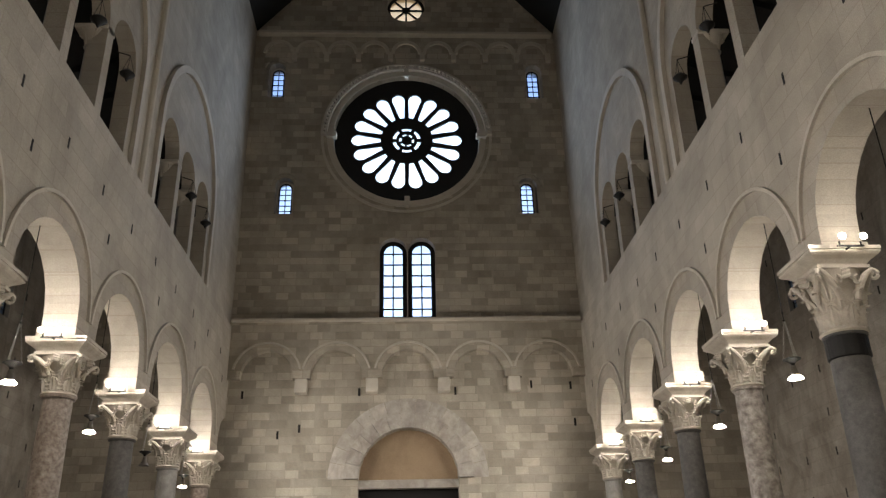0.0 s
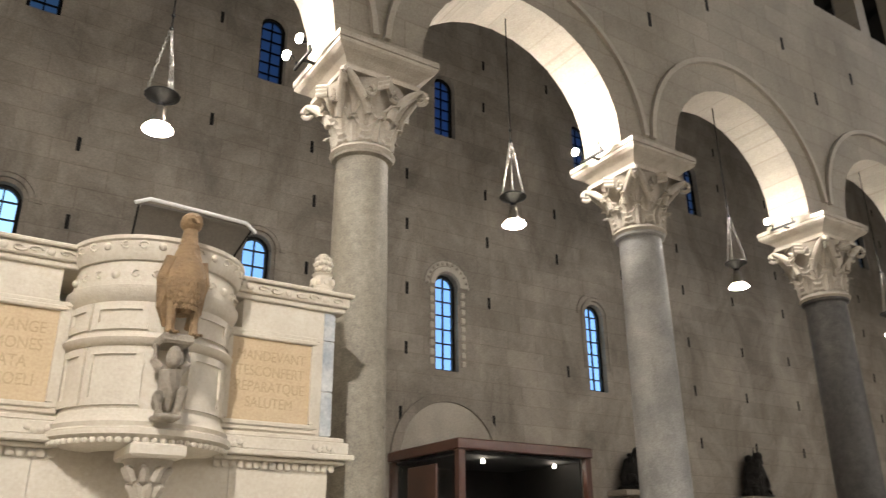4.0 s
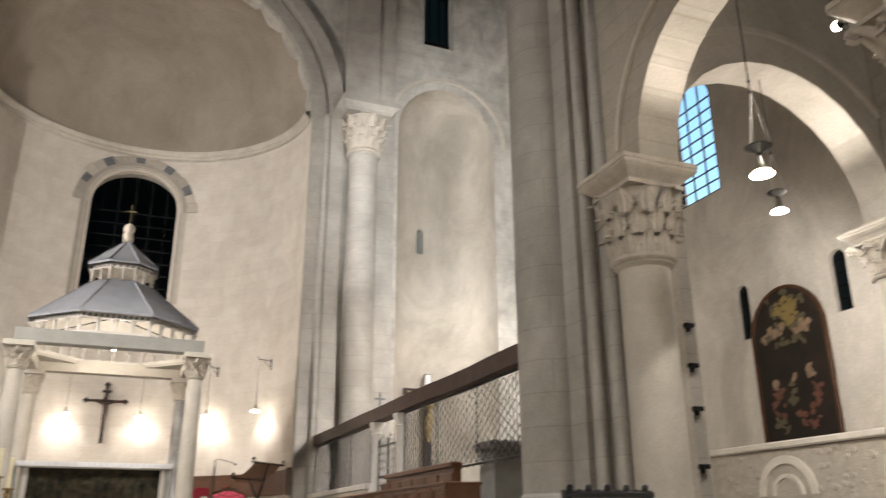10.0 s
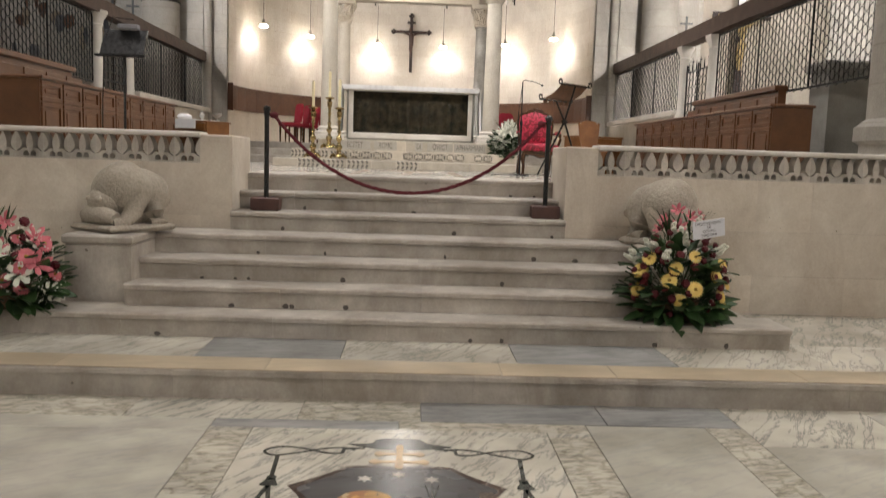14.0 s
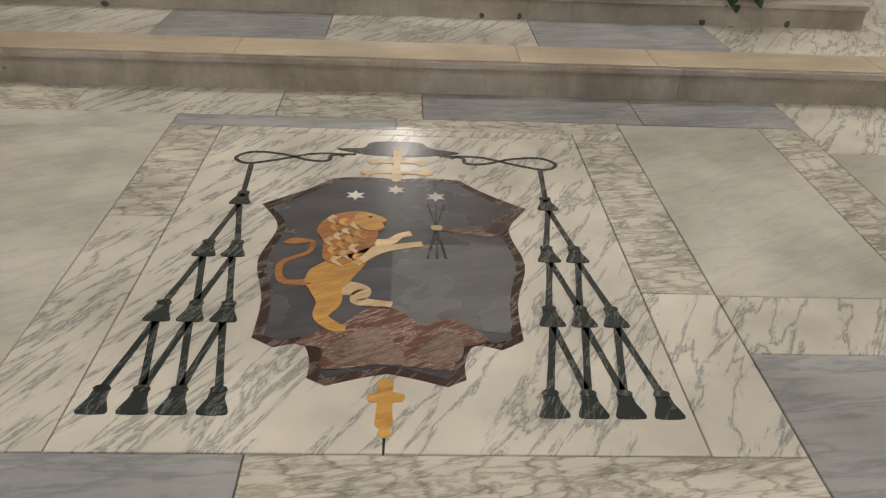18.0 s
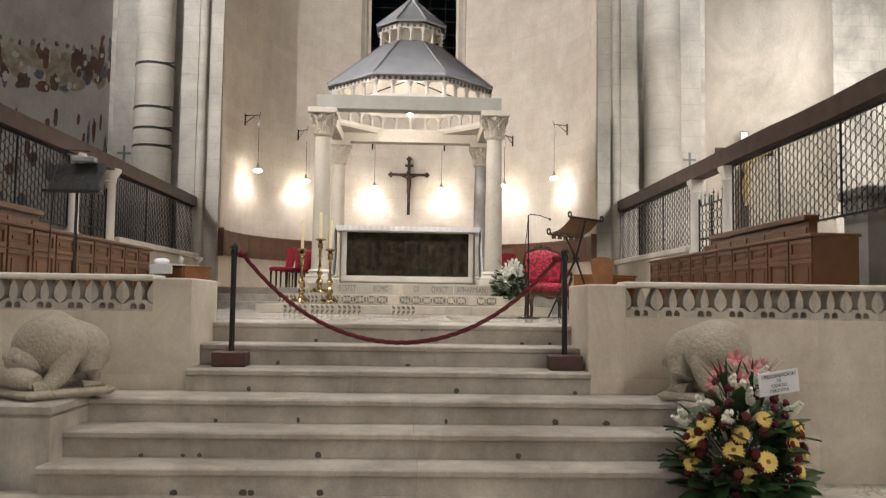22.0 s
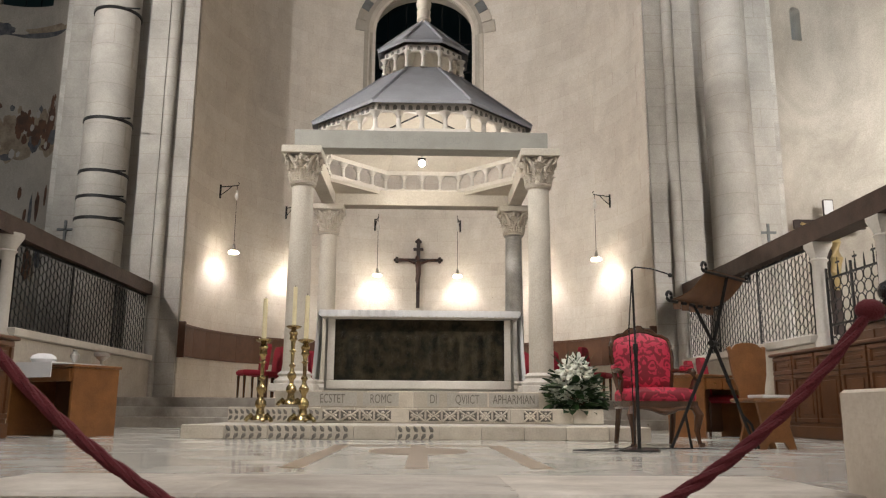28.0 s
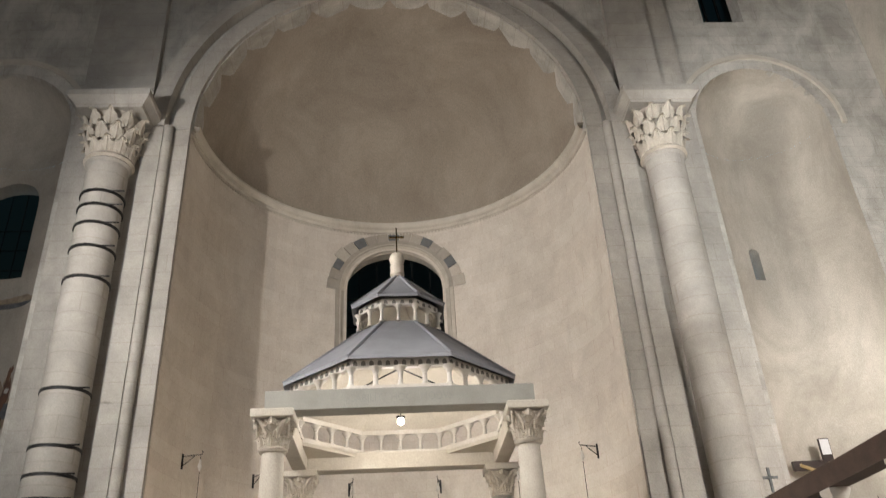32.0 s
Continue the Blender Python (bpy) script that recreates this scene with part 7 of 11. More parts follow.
def screen(side, posts):
    x = AX + side * 5.75
    sc = empty("choir_screen", pose(0, 0, 0))
    bm = bmesh.new()
    n0 = -10.72
    lower = 0.1 if side > 0 else 0.0
    rings = []
    rb = random.Random(3 + side)
    for k in range(15):
        y = n0 + (-23.95 - n0) * k / 14
        d = rb.uniform(-0.012, 0.012)
        rings.append([(x - 0.13, y, 4.15 - lower / 2 + d), (x + 0.13, y, 4.16 - lower / 2 + d), (x + 0.135, y, 4.44 - lower + d), (x - 0.125, y, 4.46 - lower + d)])
    loft(bm, rings)
    part("beam", bm, m_beam, sc, "old dark timber beam")
    for a, b in ((-18.25, -23.9), (-10.8, -16.15)):
        ring_grille(sc, x, a, b, 2.86, 4.12 - lower / 2)
    bm = bmesh.new()
    box(bm, x - 0.17, x + 0.17, -18.0, -23.95, CHOIR, 2.72, bevel=0.01)
    part("low_wall", bm, m_plaster, sc, "white plastered low wall")
    bm = bmesh.new()
    box(bm, x - 0.22, x + 0.22, -18.0, -23.95, 2.72, 2.84, bevel=0.015)
    part("coping", bm, m_white, sc)
    for y in posts:
        bm = bmesh.new()
        lathe(bm, [(0.15, 2.6), (0.15, 2.72), (0.11, 2.8), (0.10, 3.86), (0.13, 3.9), (0.10, 3.93)], 16, (x, y, 0))
        lathe(bm, [(0.11, 3.92), (0.14, 4.0), (0.2, 4.1), (0.2, 4.15)], 4 if side < 0 else 12, (x, y, 0), a0=PI / 4, a1=2 * PI + PI / 4)
        part("post", bm, m_white, sc, "short marble column", True)
    # gate between the two posts
    ya, yb = posts[0] - 0.16, posts[1] + 0.16
    bm = bmesh.new()
    for z in (2.1, 2.95, 3.6):
        box(bm, x - 0.012, x + 0.012, yb, ya, z - 0.014, z + 0.014)
    box(bm, x - 0.014, x + 0.014, ya - 0.03, ya, 2.0, 3.75)
    box(bm, x - 0.014, x + 0.014, yb, yb + 0.03, 2.0, 3.75)
    gate = part("gate", bm, m_iron, sc, "black iron gate of rings")
    nr = 7
    pitch = abs(yb - ya) / nr
    bm = bmesh.new()
    for i in range(nr):
        for z in [2.1 + 0.17 * (q + 0.5) for q in range(5)] + [2.96 + 0.16 * (q + 0.5) for q in range(4)]:
            yc = ya + (yb - ya) * (i + 0.5) / nr
            tube(bm, [(x, yc + 0.48 * pitch * math.cos(a), z + 0.082 * math.sin(a)) for a in [2 * PI * q / 14 for q in range(15)]], 0.008, 5)
    tagged(part("ring_lattice", bm, m_iron, gate, "touching iron rings"), kind="stuff")
    for k in range(6):
        y = ya + (yb - ya) * (k + 0.5) / 6
        bm = bmesh.new()
        lathe(bm, [(0.012, 3.6), (0.016, 3.64), (0.004, 3.80 if k % 2 else 3.86)], 6, (x, y, 0))
        if k % 2 == 0:
            box(bm, x - 0.008, x + 0.008, y - 0.045, y + 0.045, 3.775, 3.80)
        part("spike", bm, m_iron, gate, "small cross finial" if k % 2 == 0 else "")
    bm = bmesh.new()
    box(bm, x - 0.014, x + 0.014, (ya + yb) / 2 - 0.015, (ya + yb) / 2 + 0.015, 2.0, 3.75)
    part("middle_bar", bm, m_iron, gate)
    tagged(sc, "choir screen with timber beam, marble posts and oval iron grille", "screen", "choir screens")


screen(1, (-16.35, -18.0))
screen(-1, (-16.35, -18.0))

# ---------- choir stalls ----------
m_stall = material("stall_walnut", (0.16, 0.068, 0.027), 0.38, vary=(0.075, 0.031, 0.013), scale=4, fine=80)


def stall(side, y0, y1, xf, xb, top):
    st = empty("choir_stall", pose(0, 0, 0))
    bm = bmesh.new()
    box(bm, xf, xf + side * 0.5, y0, y1, CHOIR, top - 0.04)
    part("desk_body", bm, m_stall, st)
    bm = bmesh.new()
    box(bm, xf - side * 0.05, xf + side * 0.52, y0 + 0.03, y1 - 0.03, top - 0.04, top, bevel=0.012)
    part("desk_top", bm, m_stall, st)
    bm = bmesh.new()
    box(bm, xf - side * 0.03, xf, y0, y1, CHOIR, CHOIR + 0.14, bevel=0.008)
    part("plinth", bm, m_stall, st)
    n = int(abs(y1 - y0) / 0.52)
    for k in range(n):
        a, b = y0 + (y1 - y0) * k / n, y0 + (y1 - y0) * (k + 1) / n
        for z0, z1 in ((CHOIR + 0.2, top - 0.30), (top - 0.25, top - 0.07)):
            bm = bmesh.new()
            X = xf - side * 0.022
            # raised frame round a sunk field
            for p, q, r, s in ((a - 0.02, b + 0.02, z0 - 0.02, z0 + 0.03), (a - 0.02, b + 0.02, z1 - 0.03, z1 + 0.02), (a - 0.02, a - 0.07, z0 + 0.032, z1 - 0.032), (b + 0.07, b + 0.02, z0 + 0.032, z1 - 0.032)):
                box(bm, min(X, xf), max(X, xf), min(p, q), max(p, q), r, s, bevel=0.006)
            box(bm, xf - side * 0.012, xf, a - 0.12, b + 0.12, z0 + 0.07, z1 - 0.07, bevel=0.006)
            part("panel", bm, m_stall, st)
    # end panel towards the altar
    bm = bmesh.new()
    for z0, z1 in ((CHOIR + 0.2, top - 0.30), (top - 0.25, top - 0.07)):
        box(bm, xf + side * 0.06, xf + side * 0.44, y1 - 0.018, y1, z0, z1, bevel=0.006)
    part("end_panel", bm, m_stall, st)
    tagged(st, "long walnut choir desk with raised panels", "choir stall", "choir stalls")
    bk = empty("stall_back", pose(0, 0, 0))
    y0 -= 2.1 if side < 0 else 0.0
    bm = bmesh.new()
    box(bm, xb, xb + side * 0.12, y0, y1 + 0.4, CHOIR, 2.86)
    part("back", bm, m_stall, bk)
    bm = bmesh.new()
    box(bm, xb - side * 0.06, xb + side * 0.14, y0, y1 + 0.38, 2.84, 2.93, bevel=0.015)
    part("cornice", bm, m_stall, bk)
    n = int(abs(y1 - y0) / 0.62)
    for k in range(n):
        a, b = y0 + (y1 - y0) * k / n, y0 + (y1 - y0) * (k + 1) / n
        bm = bmesh.new()
        box(bm, xb - side * 0.02, xb, a - 0.05, b + 0.05, 2.2, 2.76, bevel=0.01)
        part("panel", bm, m_stall, bk)
        bm = bmesh.new()
        box(bm, xb - side * 0.42, xb, a - 0.03, a + 0.03, CHOIR, 2.12, bevel=0.01)
        box(bm, xb - side * 0.44, xb - side * 0.05, a - 0.05, a + 0.05, 2.12, 2.18, bevel=0.02)
        part("arm_rest", bm, m_post, bk, "dark curved arm rest")
        bm = bmesh.new()
        box(bm, xb - side * 0.42, xb, a - 0.06, b + 0.06, 1.86, 1.91, bevel=0.01)
        part("seat", bm, m_post, bk, "dark seat")
    tagged(bk, "row of dark stall seats with panelled backs", "choir stall", "choir seats")


stall(1, -9.9, -14.7, 3.7, 5.19, 2.42)
stall(-1, -10.95, -17.0, -4.7, -5.7, 2.48)
bm = bmesh.new()
box(bm, -6.0, -6.6, -12.15, -12.7, CHOIR, 3.06)
box(bm, -5.94, -6.66, -12.08, -12.76, 3.06, 3.2, bevel=0.03)
tagged(obj("stone_pedestal", bm, material("grey_plinth_stone", (0.36, 0.345, 0.31), 0.8, vary=(0.22, 0.21, 0.185), scale=3, fine=60)), "tall grey stone plinth beside the stalls", "pedestal")

# ---------- standing crucifix behind the screen ----------
m_goldleaf = material("gilded_wood", (0.42, 0.31, 0.13), 0.45, vary=(0.30, 0.21, 0.09), scale=14, fine=80)
gc = empty("standing_crucifix", pose(AX - 9.72, -25.15, CHOIR))
bm = bmesh.new()
box(bm, -0.11, 0.11, -0.05, 0.05, 0.05, 5.3, bevel=0.012)
box(bm, -0.85, 0.85, -0.055, 0.045, 4.58, 4.80, bevel=0.012)
part("cross", bm, m_darkwood, gc, "dark brown cross")
bm = bmesh.new()
box(bm, -0.4, 0.4, -0.3, 0.3, 0.0, 0.25, bevel=0.03)
part("plinth", bm, m_wood, gc)
bm = bmesh.new()
tube(bm, [(0.0, 0.12, 3.1), (0.03, 0.15, 3.5), (-0.02, 0.16, 3.85), (0, 0.14, 4.2), (0, 0.12, 4.45)], [0.07, 0.11, 0.14, 0.15, 0.07], 12)
ball(bm, (0.03, 0.16, 4.6), 0.12, 12, 8, sz=1.2)
for s2 in (-1, 1):
    tube(bm, [(s2 * 0.12, 0.13, 4.36), (s2 * 0.42, 0.1, 4.56), (s2 * 0.72, 0.07, 4.7)], [0.055, 0.045, 0.035], 8)
part("figure", bm, m_goldleaf, gc, "plain gilded figure", True)
bm = bmesh.new()
box(bm, -0.09, 0.12, 0.052, 0.065, 4.92, 5.27, bevel=0.004)
part("plaque", bm, m_cloth, gc, "pale plaque")
tagged(gc, "tall dark crucifix with a gilded figure beside the screen", "crucifix")

# ---------- red armchair ----------
def damask(name, ground, figure, scale=11.0):
    """Woven figure mirrored about the middle of the cloth, over a darker ground."""
    mat = material(name, ground, 0.6, vary=tuple(c * 0.8 for c in ground), scale=30, fine=160, amount=0.3)
    nd, lk = mat.node_tree.nodes, mat.node_tree.links
    bs = nd["Principled BSDF"]
    src = bs.inputs["Base Color"].links[0].from_socket
    tc = nd.new("ShaderNodeTexCoord")
    ab = nd.new("ShaderNodeVectorMath")
    ab.operation = "ABSOLUTE"
    lk.new(tc.outputs["Object"], ab.inputs[0])
    flat_map = nd.new("ShaderNodeMapping")
    flat_map.inputs["Scale"].default_value = (1.0, 0.7, 1.0)
    flat_map.inputs["Location"].default_value = (0.31, 0.77, 0.13)
    lk.new(ab.outputs[0], flat_map.inputs["Vector"])
    no = nd.new("ShaderNodeTexNoise")
    no.inputs["Scale"].default_value, no.inputs["Detail"].default_value, no.inputs["Distortion"].default_value = scale, 1.5, 1.6
    lk.new(flat_map.outputs[0], no.inputs["Vector"])
    rp = nd.new("ShaderNodeValToRGB")
    rp.color_ramp.elements[0].position, rp.color_ramp.elements[1].position = 0.485, 0.515
    lk.new(no.outputs[0], rp.inputs[0])
    mx = nd.new("ShaderNodeMix")
    mx.data_type = "RGBA"
    lk.new(rp.outputs[0], mx.inputs["Factor"])
    lk.new(src, mx.inputs["A"])
    mx.inputs["B"].default_value = (*figure, 1)
    lk.new(mx.outputs["Result"], bs.inputs["Base Color"])
    return mat


m_damask = damask("red_damask", (0.22, 0.004, 0.016), (0.52, 0.022, 0.06))
m_mahog = material("carved_mahogany", (0.10, 0.045, 0.022), 0.22, vary=(0.035, 0.015, 0.008), scale=10, fine=90)


def armchair(x, y, z, turn):
    ch = empty("armchair", pose(x, y, z, 0, 0, turn))
    # outline of the back: waisted below, shouldered above
    half = [(0.0, 0.49), (0.20, 0.495), (0.255, 0.52), (0.272, 0.60), (0.288, 0.72), (0.298, 0.84), (0.296, 0.93), (0.272, 1.0), (0.215, 1.035), (0.15, 1.045), (0.09, 1.07), (0.0, 1.085)]
    outline = half + [(-px, pz) for px, pz in half[-2:0:-1]]
    lean = lambda px, pz, f: (px, -0.245 - 0.1 * (pz - 0.5) / 0.6 + f, pz)
    bm = bmesh.new()
    loft(bm, [[lean(px * k, 0.78 + (pz - 0.78) * k, f) for px, pz in outline] for k, f in ((0.97, -0.035), (0.97, 0.015), (0.86, 0.04), (0.6, 0.058), (0.25, 0.066))])
    part("back_cushion", bm, m_damask, ch, "red damask back", True)
    bm = bmesh.new()
    tube(bm, [lean(px, pz, 0.0) for px, pz in outline + outline[:2]], 0.026, 8)
    ball(bm, lean(0, 1.1, 0.0), 0.05, 10, 6, sy=0.6)
    for sx in (-1, 1):
        tube(bm, [lean(sx * 0.16, 1.06, 0.005), lean(sx * 0.10, 1.095, 0.005), lean(sx * 0.03, 1.11, 0.005)], [0.014, 0.024, 0.014], 8)
        tube(bm, [lean(sx * 0.24, 0.50, 0.0), (sx * 0.26, -0.235, 0.40)], 0.026, 8)
    part("back_frame", bm, m_mahog, ch, "carved dark wood frame", True)
    bm = bmesh.new()
    lev = []
    for zz, f in ((0.40, 0.97), (0.43, 1.0), (0.475, 0.99), (0.505, 0.92), (0.522, 0.75), (0.53, 0.4)):
        lev.append([(-0.3 * f, -0.24, zz), (0.3 * f, -0.24, zz), (0.33 * f, 0.1, zz), (0.3 * f, 0.28 * f, zz), (-0.3 * f, 0.28 * f, zz), (-0.33 * f, 0.1, zz)])
    loft(bm, lev)
    part("seat", bm, m_damask, ch, "red damask seat", True)
    bm = bmesh.new()
    loft(bm, [[(-0.31 * f, -0.25, zz), (0.31 * f, -0.25, zz), (0.34 * f, 0.1, zz), (0.31 * f, 0.29 * f, zz), (-0.31 * f, 0.29 * f, zz), (-0.34 * f, 0.1, zz)] for zz, f in ((0.33, 0.95), (0.35, 1.0), (0.40, 1.0))])
    tube(bm, [(-0.29, 0.275, 0.345), (-0.2, 0.285, 0.345), (-0.12, 0.29, 0.335), (-0.05, 0.295, 0.315), (0.0, 0.297, 0.308), (0.05, 0.295, 0.315), (0.12, 0.29, 0.335), (0.2, 0.285, 0.345), (0.29, 0.275, 0.345)], [0.02, 0.018, 0.022, 0.03, 0.034, 0.03, 0.022, 0.018, 0.02], 8)
    part("seat_rail", bm, m_mahog, ch, "", True)
    for sx in (-1, 1):
        bm = bmesh.new()
        tube(bm, [(sx * 0.28, 0.25, 0.37), (sx * 0.31, 0.3, 0.28), (sx * 0.29, 0.28, 0.14), (sx * 0.30, 0.31, 0.03), (sx * 0.31, 0.34, 0.012)], [0.035, 0.042, 0.026, 0.02, 0.03], 10)
        part("leg", bm, m_mahog, ch, "", True)
        bm = bmesh.new()
        tube(bm, [(sx * 0.26, -0.22, 0.38), (sx * 0.27, -0.26, 0.2), (sx * 0.27, -0.33, 0.01)], [0.032, 0.026, 0.022], 8)
        part("leg", bm, m_mahog, ch, "", True)
        bm = bmesh.new()
        tube(bm, [(sx * 0.29, -0.27, 0.70), (sx * 0.34, -0.1, 0.69), (sx * 0.355, 0.08, 0.68), (sx * 0.34, 0.14, 0.66), (sx * 0.35, 0.15, 0.6), (sx * 0.33, 0.08, 0.5), (sx * 0.31, 0.1, 0.4)], [0.022, 0.024, 0.028, 0.03, 0.026, 0.022, 0.022], 8)
        part("arm", bm, m_mahog, ch, "", True)
        bm = bmesh.new()
        tube(bm, [(sx * 0.335, -0.12, 0.715), (sx * 0.35, 0.04, 0.71)], 0.03, 8)
        part("arm_pad", bm, m_damask, ch, "", True)
    return tagged(ch, "red damask armchair with carved dark wood frame", "armchair")


chair_ob = armchair(-2.27, -13.95, CHOIR, 3)
chair_ob.matrix_basis = chair_ob.matrix_basis @ Matrix.Scale(0.94, 4)

# ---------- small red chairs in the apse ----------
def red_chair(x, y, z, turn):
    ch = empty("upholstered_chair", pose(x, y, z, 0, 0, turn))
    bm = bmesh.new()
    loft(bm, [[(-w, d, zz), (w, d, zz), (w, d + 0.07, zz), (-w, d + 0.07, zz)] for zz, w, d in ((0.5, 0.19, -0.22), (0.75, 0.215, -0.25), (0.92, 0.2, -0.27), (0.97, 0.13, -0.28))])
    part("backrest", bm, m_red, ch)
    bm = bmesh.new()
    box(bm, -0.23, 0.23, -0.2, 0.24, 0.40, 0.5, bevel=0.03)
    part("seat", bm, m_red, ch)
    for sx in (-1, 1):
        for yy in (-0.2, 0.2):
            bm = bmesh.new()
            loft(bm, [[(sx * 0.2 + a, yy + b, zz) for a, b in ((-w, -w), (w, -w), (w, w), (-w, w))] for zz, w in ((0, 0.014), (0.4, 0.022))])
            part("leg", bm, m_mahog, ch)
    return tagged(ch, "small chair upholstered in dark red velvet", "chair", "red chairs in the apse")


for x, y, t in ((2.82, -21.5, -62), (2.68, -22.05, -62), (2.55, -22.6, -60), (2.2, -22.9, -25), (1.75, -22.6, 0), (-2.15, -22.6, 0), (-2.75, -22.3, 15), (-3.4, -21.5, 60)):
    red_chair(x, y, CHOIR + 0.48, t)
for x, y in ((-4.05, -17.1), (-4.1, -17.75)):
    red_chair(x, y, CHOIR, 80)

# ---------- microphone stand ----------
ms = empty("microphone_stand", pose(-1.85, -12.9, CHOIR))
bm = bmesh.new()
lathe(bm, [(0.15, 0), (0.15, 0.012), (0.13, 0.02), (0.03, 0.025)], 24)
part("base", bm, m_post, ms, "", True)
bm = bmesh.new()
tube(bm, [(0, 0, 0.02), (0, 0, 0.75)], 0.014, 10)
tube(bm, [(0, 0, 0.75), (0.005, 0, 1.36)], 0.009, 8)
lathe(bm, [(0.018, 0.72), (0.022, 0.75), (0.018, 0.79)], 10)
part("pole", bm, m_post, ms, "", True)
bm = bmesh.new()
tube(bm, [(0.005, 0, 1.36), (-0.02, 0, 1.38), (-0.14, 0.02, 1.365), (-0.26, 0.05, 1.32)], 0.006, 6)
part("boom", bm, m_post, ms, "", True)
bm = bmesh.new()
ball(bm, (-0.275, 0.05, 1.31), 0.018, 10, 6)
part("microphone", bm, m_post, ms, "", True)
bm = bmesh.new()
tube(bm, [(0.01, 0.01, 1.3), (0.05, 0.02, 0.9), (0.04, 0.02, 0.4), (0.05, 0.06, 0.05), (0.2, 0.15, 0.008), (0.5, 0.05, 0.008), (-0.1, -0.4, 0.008), (-0.7, -0.3, 0.008)], 0.005, 6)
part("cable", bm, m_post, ms, "thin black cable")
tagged(ms, "slim black microphone stand with a bent boom", "microphone stand")

# ---------- lectern ----------
m_leather = material("brown_leather", (0.17, 0.075, 0.03), 0.5, vary=(0.06, 0.026, 0.012), scale=10, fine=120)
lc = empty("folding_lectern", pose(-2.5, -13.1, CHOIR))
LOW, HIGH, REACH = Vector((0.12, 0.0, 1.115)), Vector((-0.16, 0.0, 1.345)), Vector((-0.27, -0.25, 0.0))
PIN = Vector((-0.02, 0.0, 0.815))
for tip, foot in ((LOW, Vector((-0.30, 0.0, 0.012))), (HIGH, Vector((0.35, 0.0, 0.012)))):
    bm = bmesh.new()
    tube(bm, [tip, tip.lerp(PIN, 0.9), PIN.lerp(foot, 0.08), foot], [0.013, 0.015, 0.015, 0.012], 8)
    part("leg", bm, m_iron, lc, "", True)
    bm = bmesh.new()
    knee = PIN.lerp(foot, 0.68)
    tube(bm, [knee, knee.lerp(foot, 0.3) + REACH * 0.25, foot + REACH * 0.5 + Vector((0.06 if foot.x < 0 else -0.06, 0, 0))], 0.011, 8)
    part("leg", bm, m_iron, lc, "", True)
    bm = bmesh.new()
    ball(bm, PIN.lerp(foot, 0.36), 0.02, 8, 6)
    part("collar", bm, m_iron, lc, "", True)
bm = bmesh.new()
tube(bm, [PIN - REACH * 0.12, PIN + REACH * 0.12], 0.024, 10)
part("pivot", bm, m_iron, lc, "", True)
bm = bmesh.new()
rows = []
for i in range(15):
    t = i / 14
    mid = LOW.lerp(HIGH, t) - Vector((0.0, 0.0, 0.045 * math.sin(PI * t) - 0.014))
    rows.append([mid - REACH * 0.86, mid + REACH * 0.86, mid + REACH * 0.86 + Vector((0, 0, 0.008)), mid - REACH * 0.86 + Vector((0, 0, 0.008))])
loft(bm, rows)
part("sling", bm, m_leather, lc, "worn brown leather sling", True)
for mid in (LOW, HIGH):
    along = REACH.normalized()
    ends = []
    for e in (-1, 1):
        c = mid + REACH * e
        ends.append([c + along * (e * 0.035 * math.sin(a)) + Vector((0, 0, 0.035 - 0.035 * math.cos(a))) for a in [1.7 * PI * k / 10 for k in range(11)]])
    bm = bmesh.new()
    tube(bm, ends[0][::-1] + ends[1], 0.012, 8)
    part("scroll_bar", bm, m_iron, lc, "iron bar with curled ends", True)
for k in range(5):
    bm = bmesh.new()
    c = LOW + REACH * (-0.7 + 0.35 * k)
    box(bm, c.x - 0.03, c.x + 0.03, c.y - 0.004, c.y + 0.004, c.z - 0.055, c.z + 0.01)
    part("fringe_tab", bm, m_leather, lc)
tagged(lc, "folding iron lectern with a brown leather sling", "lectern")

# ---------- wooden chair with a book, low tables ----------
m_oak = material("honey_oak", (0.25, 0.105, 0.032), 0.34, vary=(0.13, 0.05, 0.016), scale=5, fine=80)
wc = empty("carved_wooden_chair", pose(-3.05, -13.5, CHOIR, 0, 0, 8) @ Matrix.Diagonal((0.82, 0.9, 0.9, 1.0)))
bm = bmesh.new()
prof = [(0.13, 0.44), (0.15, 0.55), (0.185, 0.66), (0.2, 0.78), (0.205, 0.87), (0.215, 0.925), (0.185, 0.94), (0.175, 0.905), (0.155, 0.93), (0.12, 0.955), (0.06, 0.97), (0.0, 0.973)]
prof = prof + [(-x, z) for x, z in prof[-2::-1]]
loft(bm, [[(x, y - 0.1 * (z - 0.44), z) for x, z in prof] for y in (-0.2, -0.17)])
part("backrest", bm, m_oak, wc, "shaped solid back")
bm = bmesh.new()
box(bm, -0.24, 0.24, -0.2, 0.22, 0.41, 0.445, bevel=0.012)
part("seat", bm, m_oak, wc)
for y in (-0.15, 0.17):
    bm = bmesh.new()
    pr = [(-0.2, 0.0), (-0.12, 0.0), (-0.08, 0.06), (0.08, 0.06), (0.12, 0.0), (0.2, 0.0), (0.14, 0.2), (0.19, 0.41), (-0.19, 0.41), (-0.14, 0.2)]
    loft(bm, [[(x, y + d, z) for x, z in pr] for d in (-0.018, 0.018)])
    bmesh.ops.recalc_face_normals(bm, faces=bm.faces)
    part("leg_board", bm, m_oak, wc, "cut-out leg board")
tagged(wc, "honey-coloured solid wooden chair with a shaped back", "chair")
bm = bmesh.new()
box(bm, -0.15, 0.15, -0.1, 0.1, 0, 0.025, bevel=0.004)
bk = obj("book", bm, m_cloth)
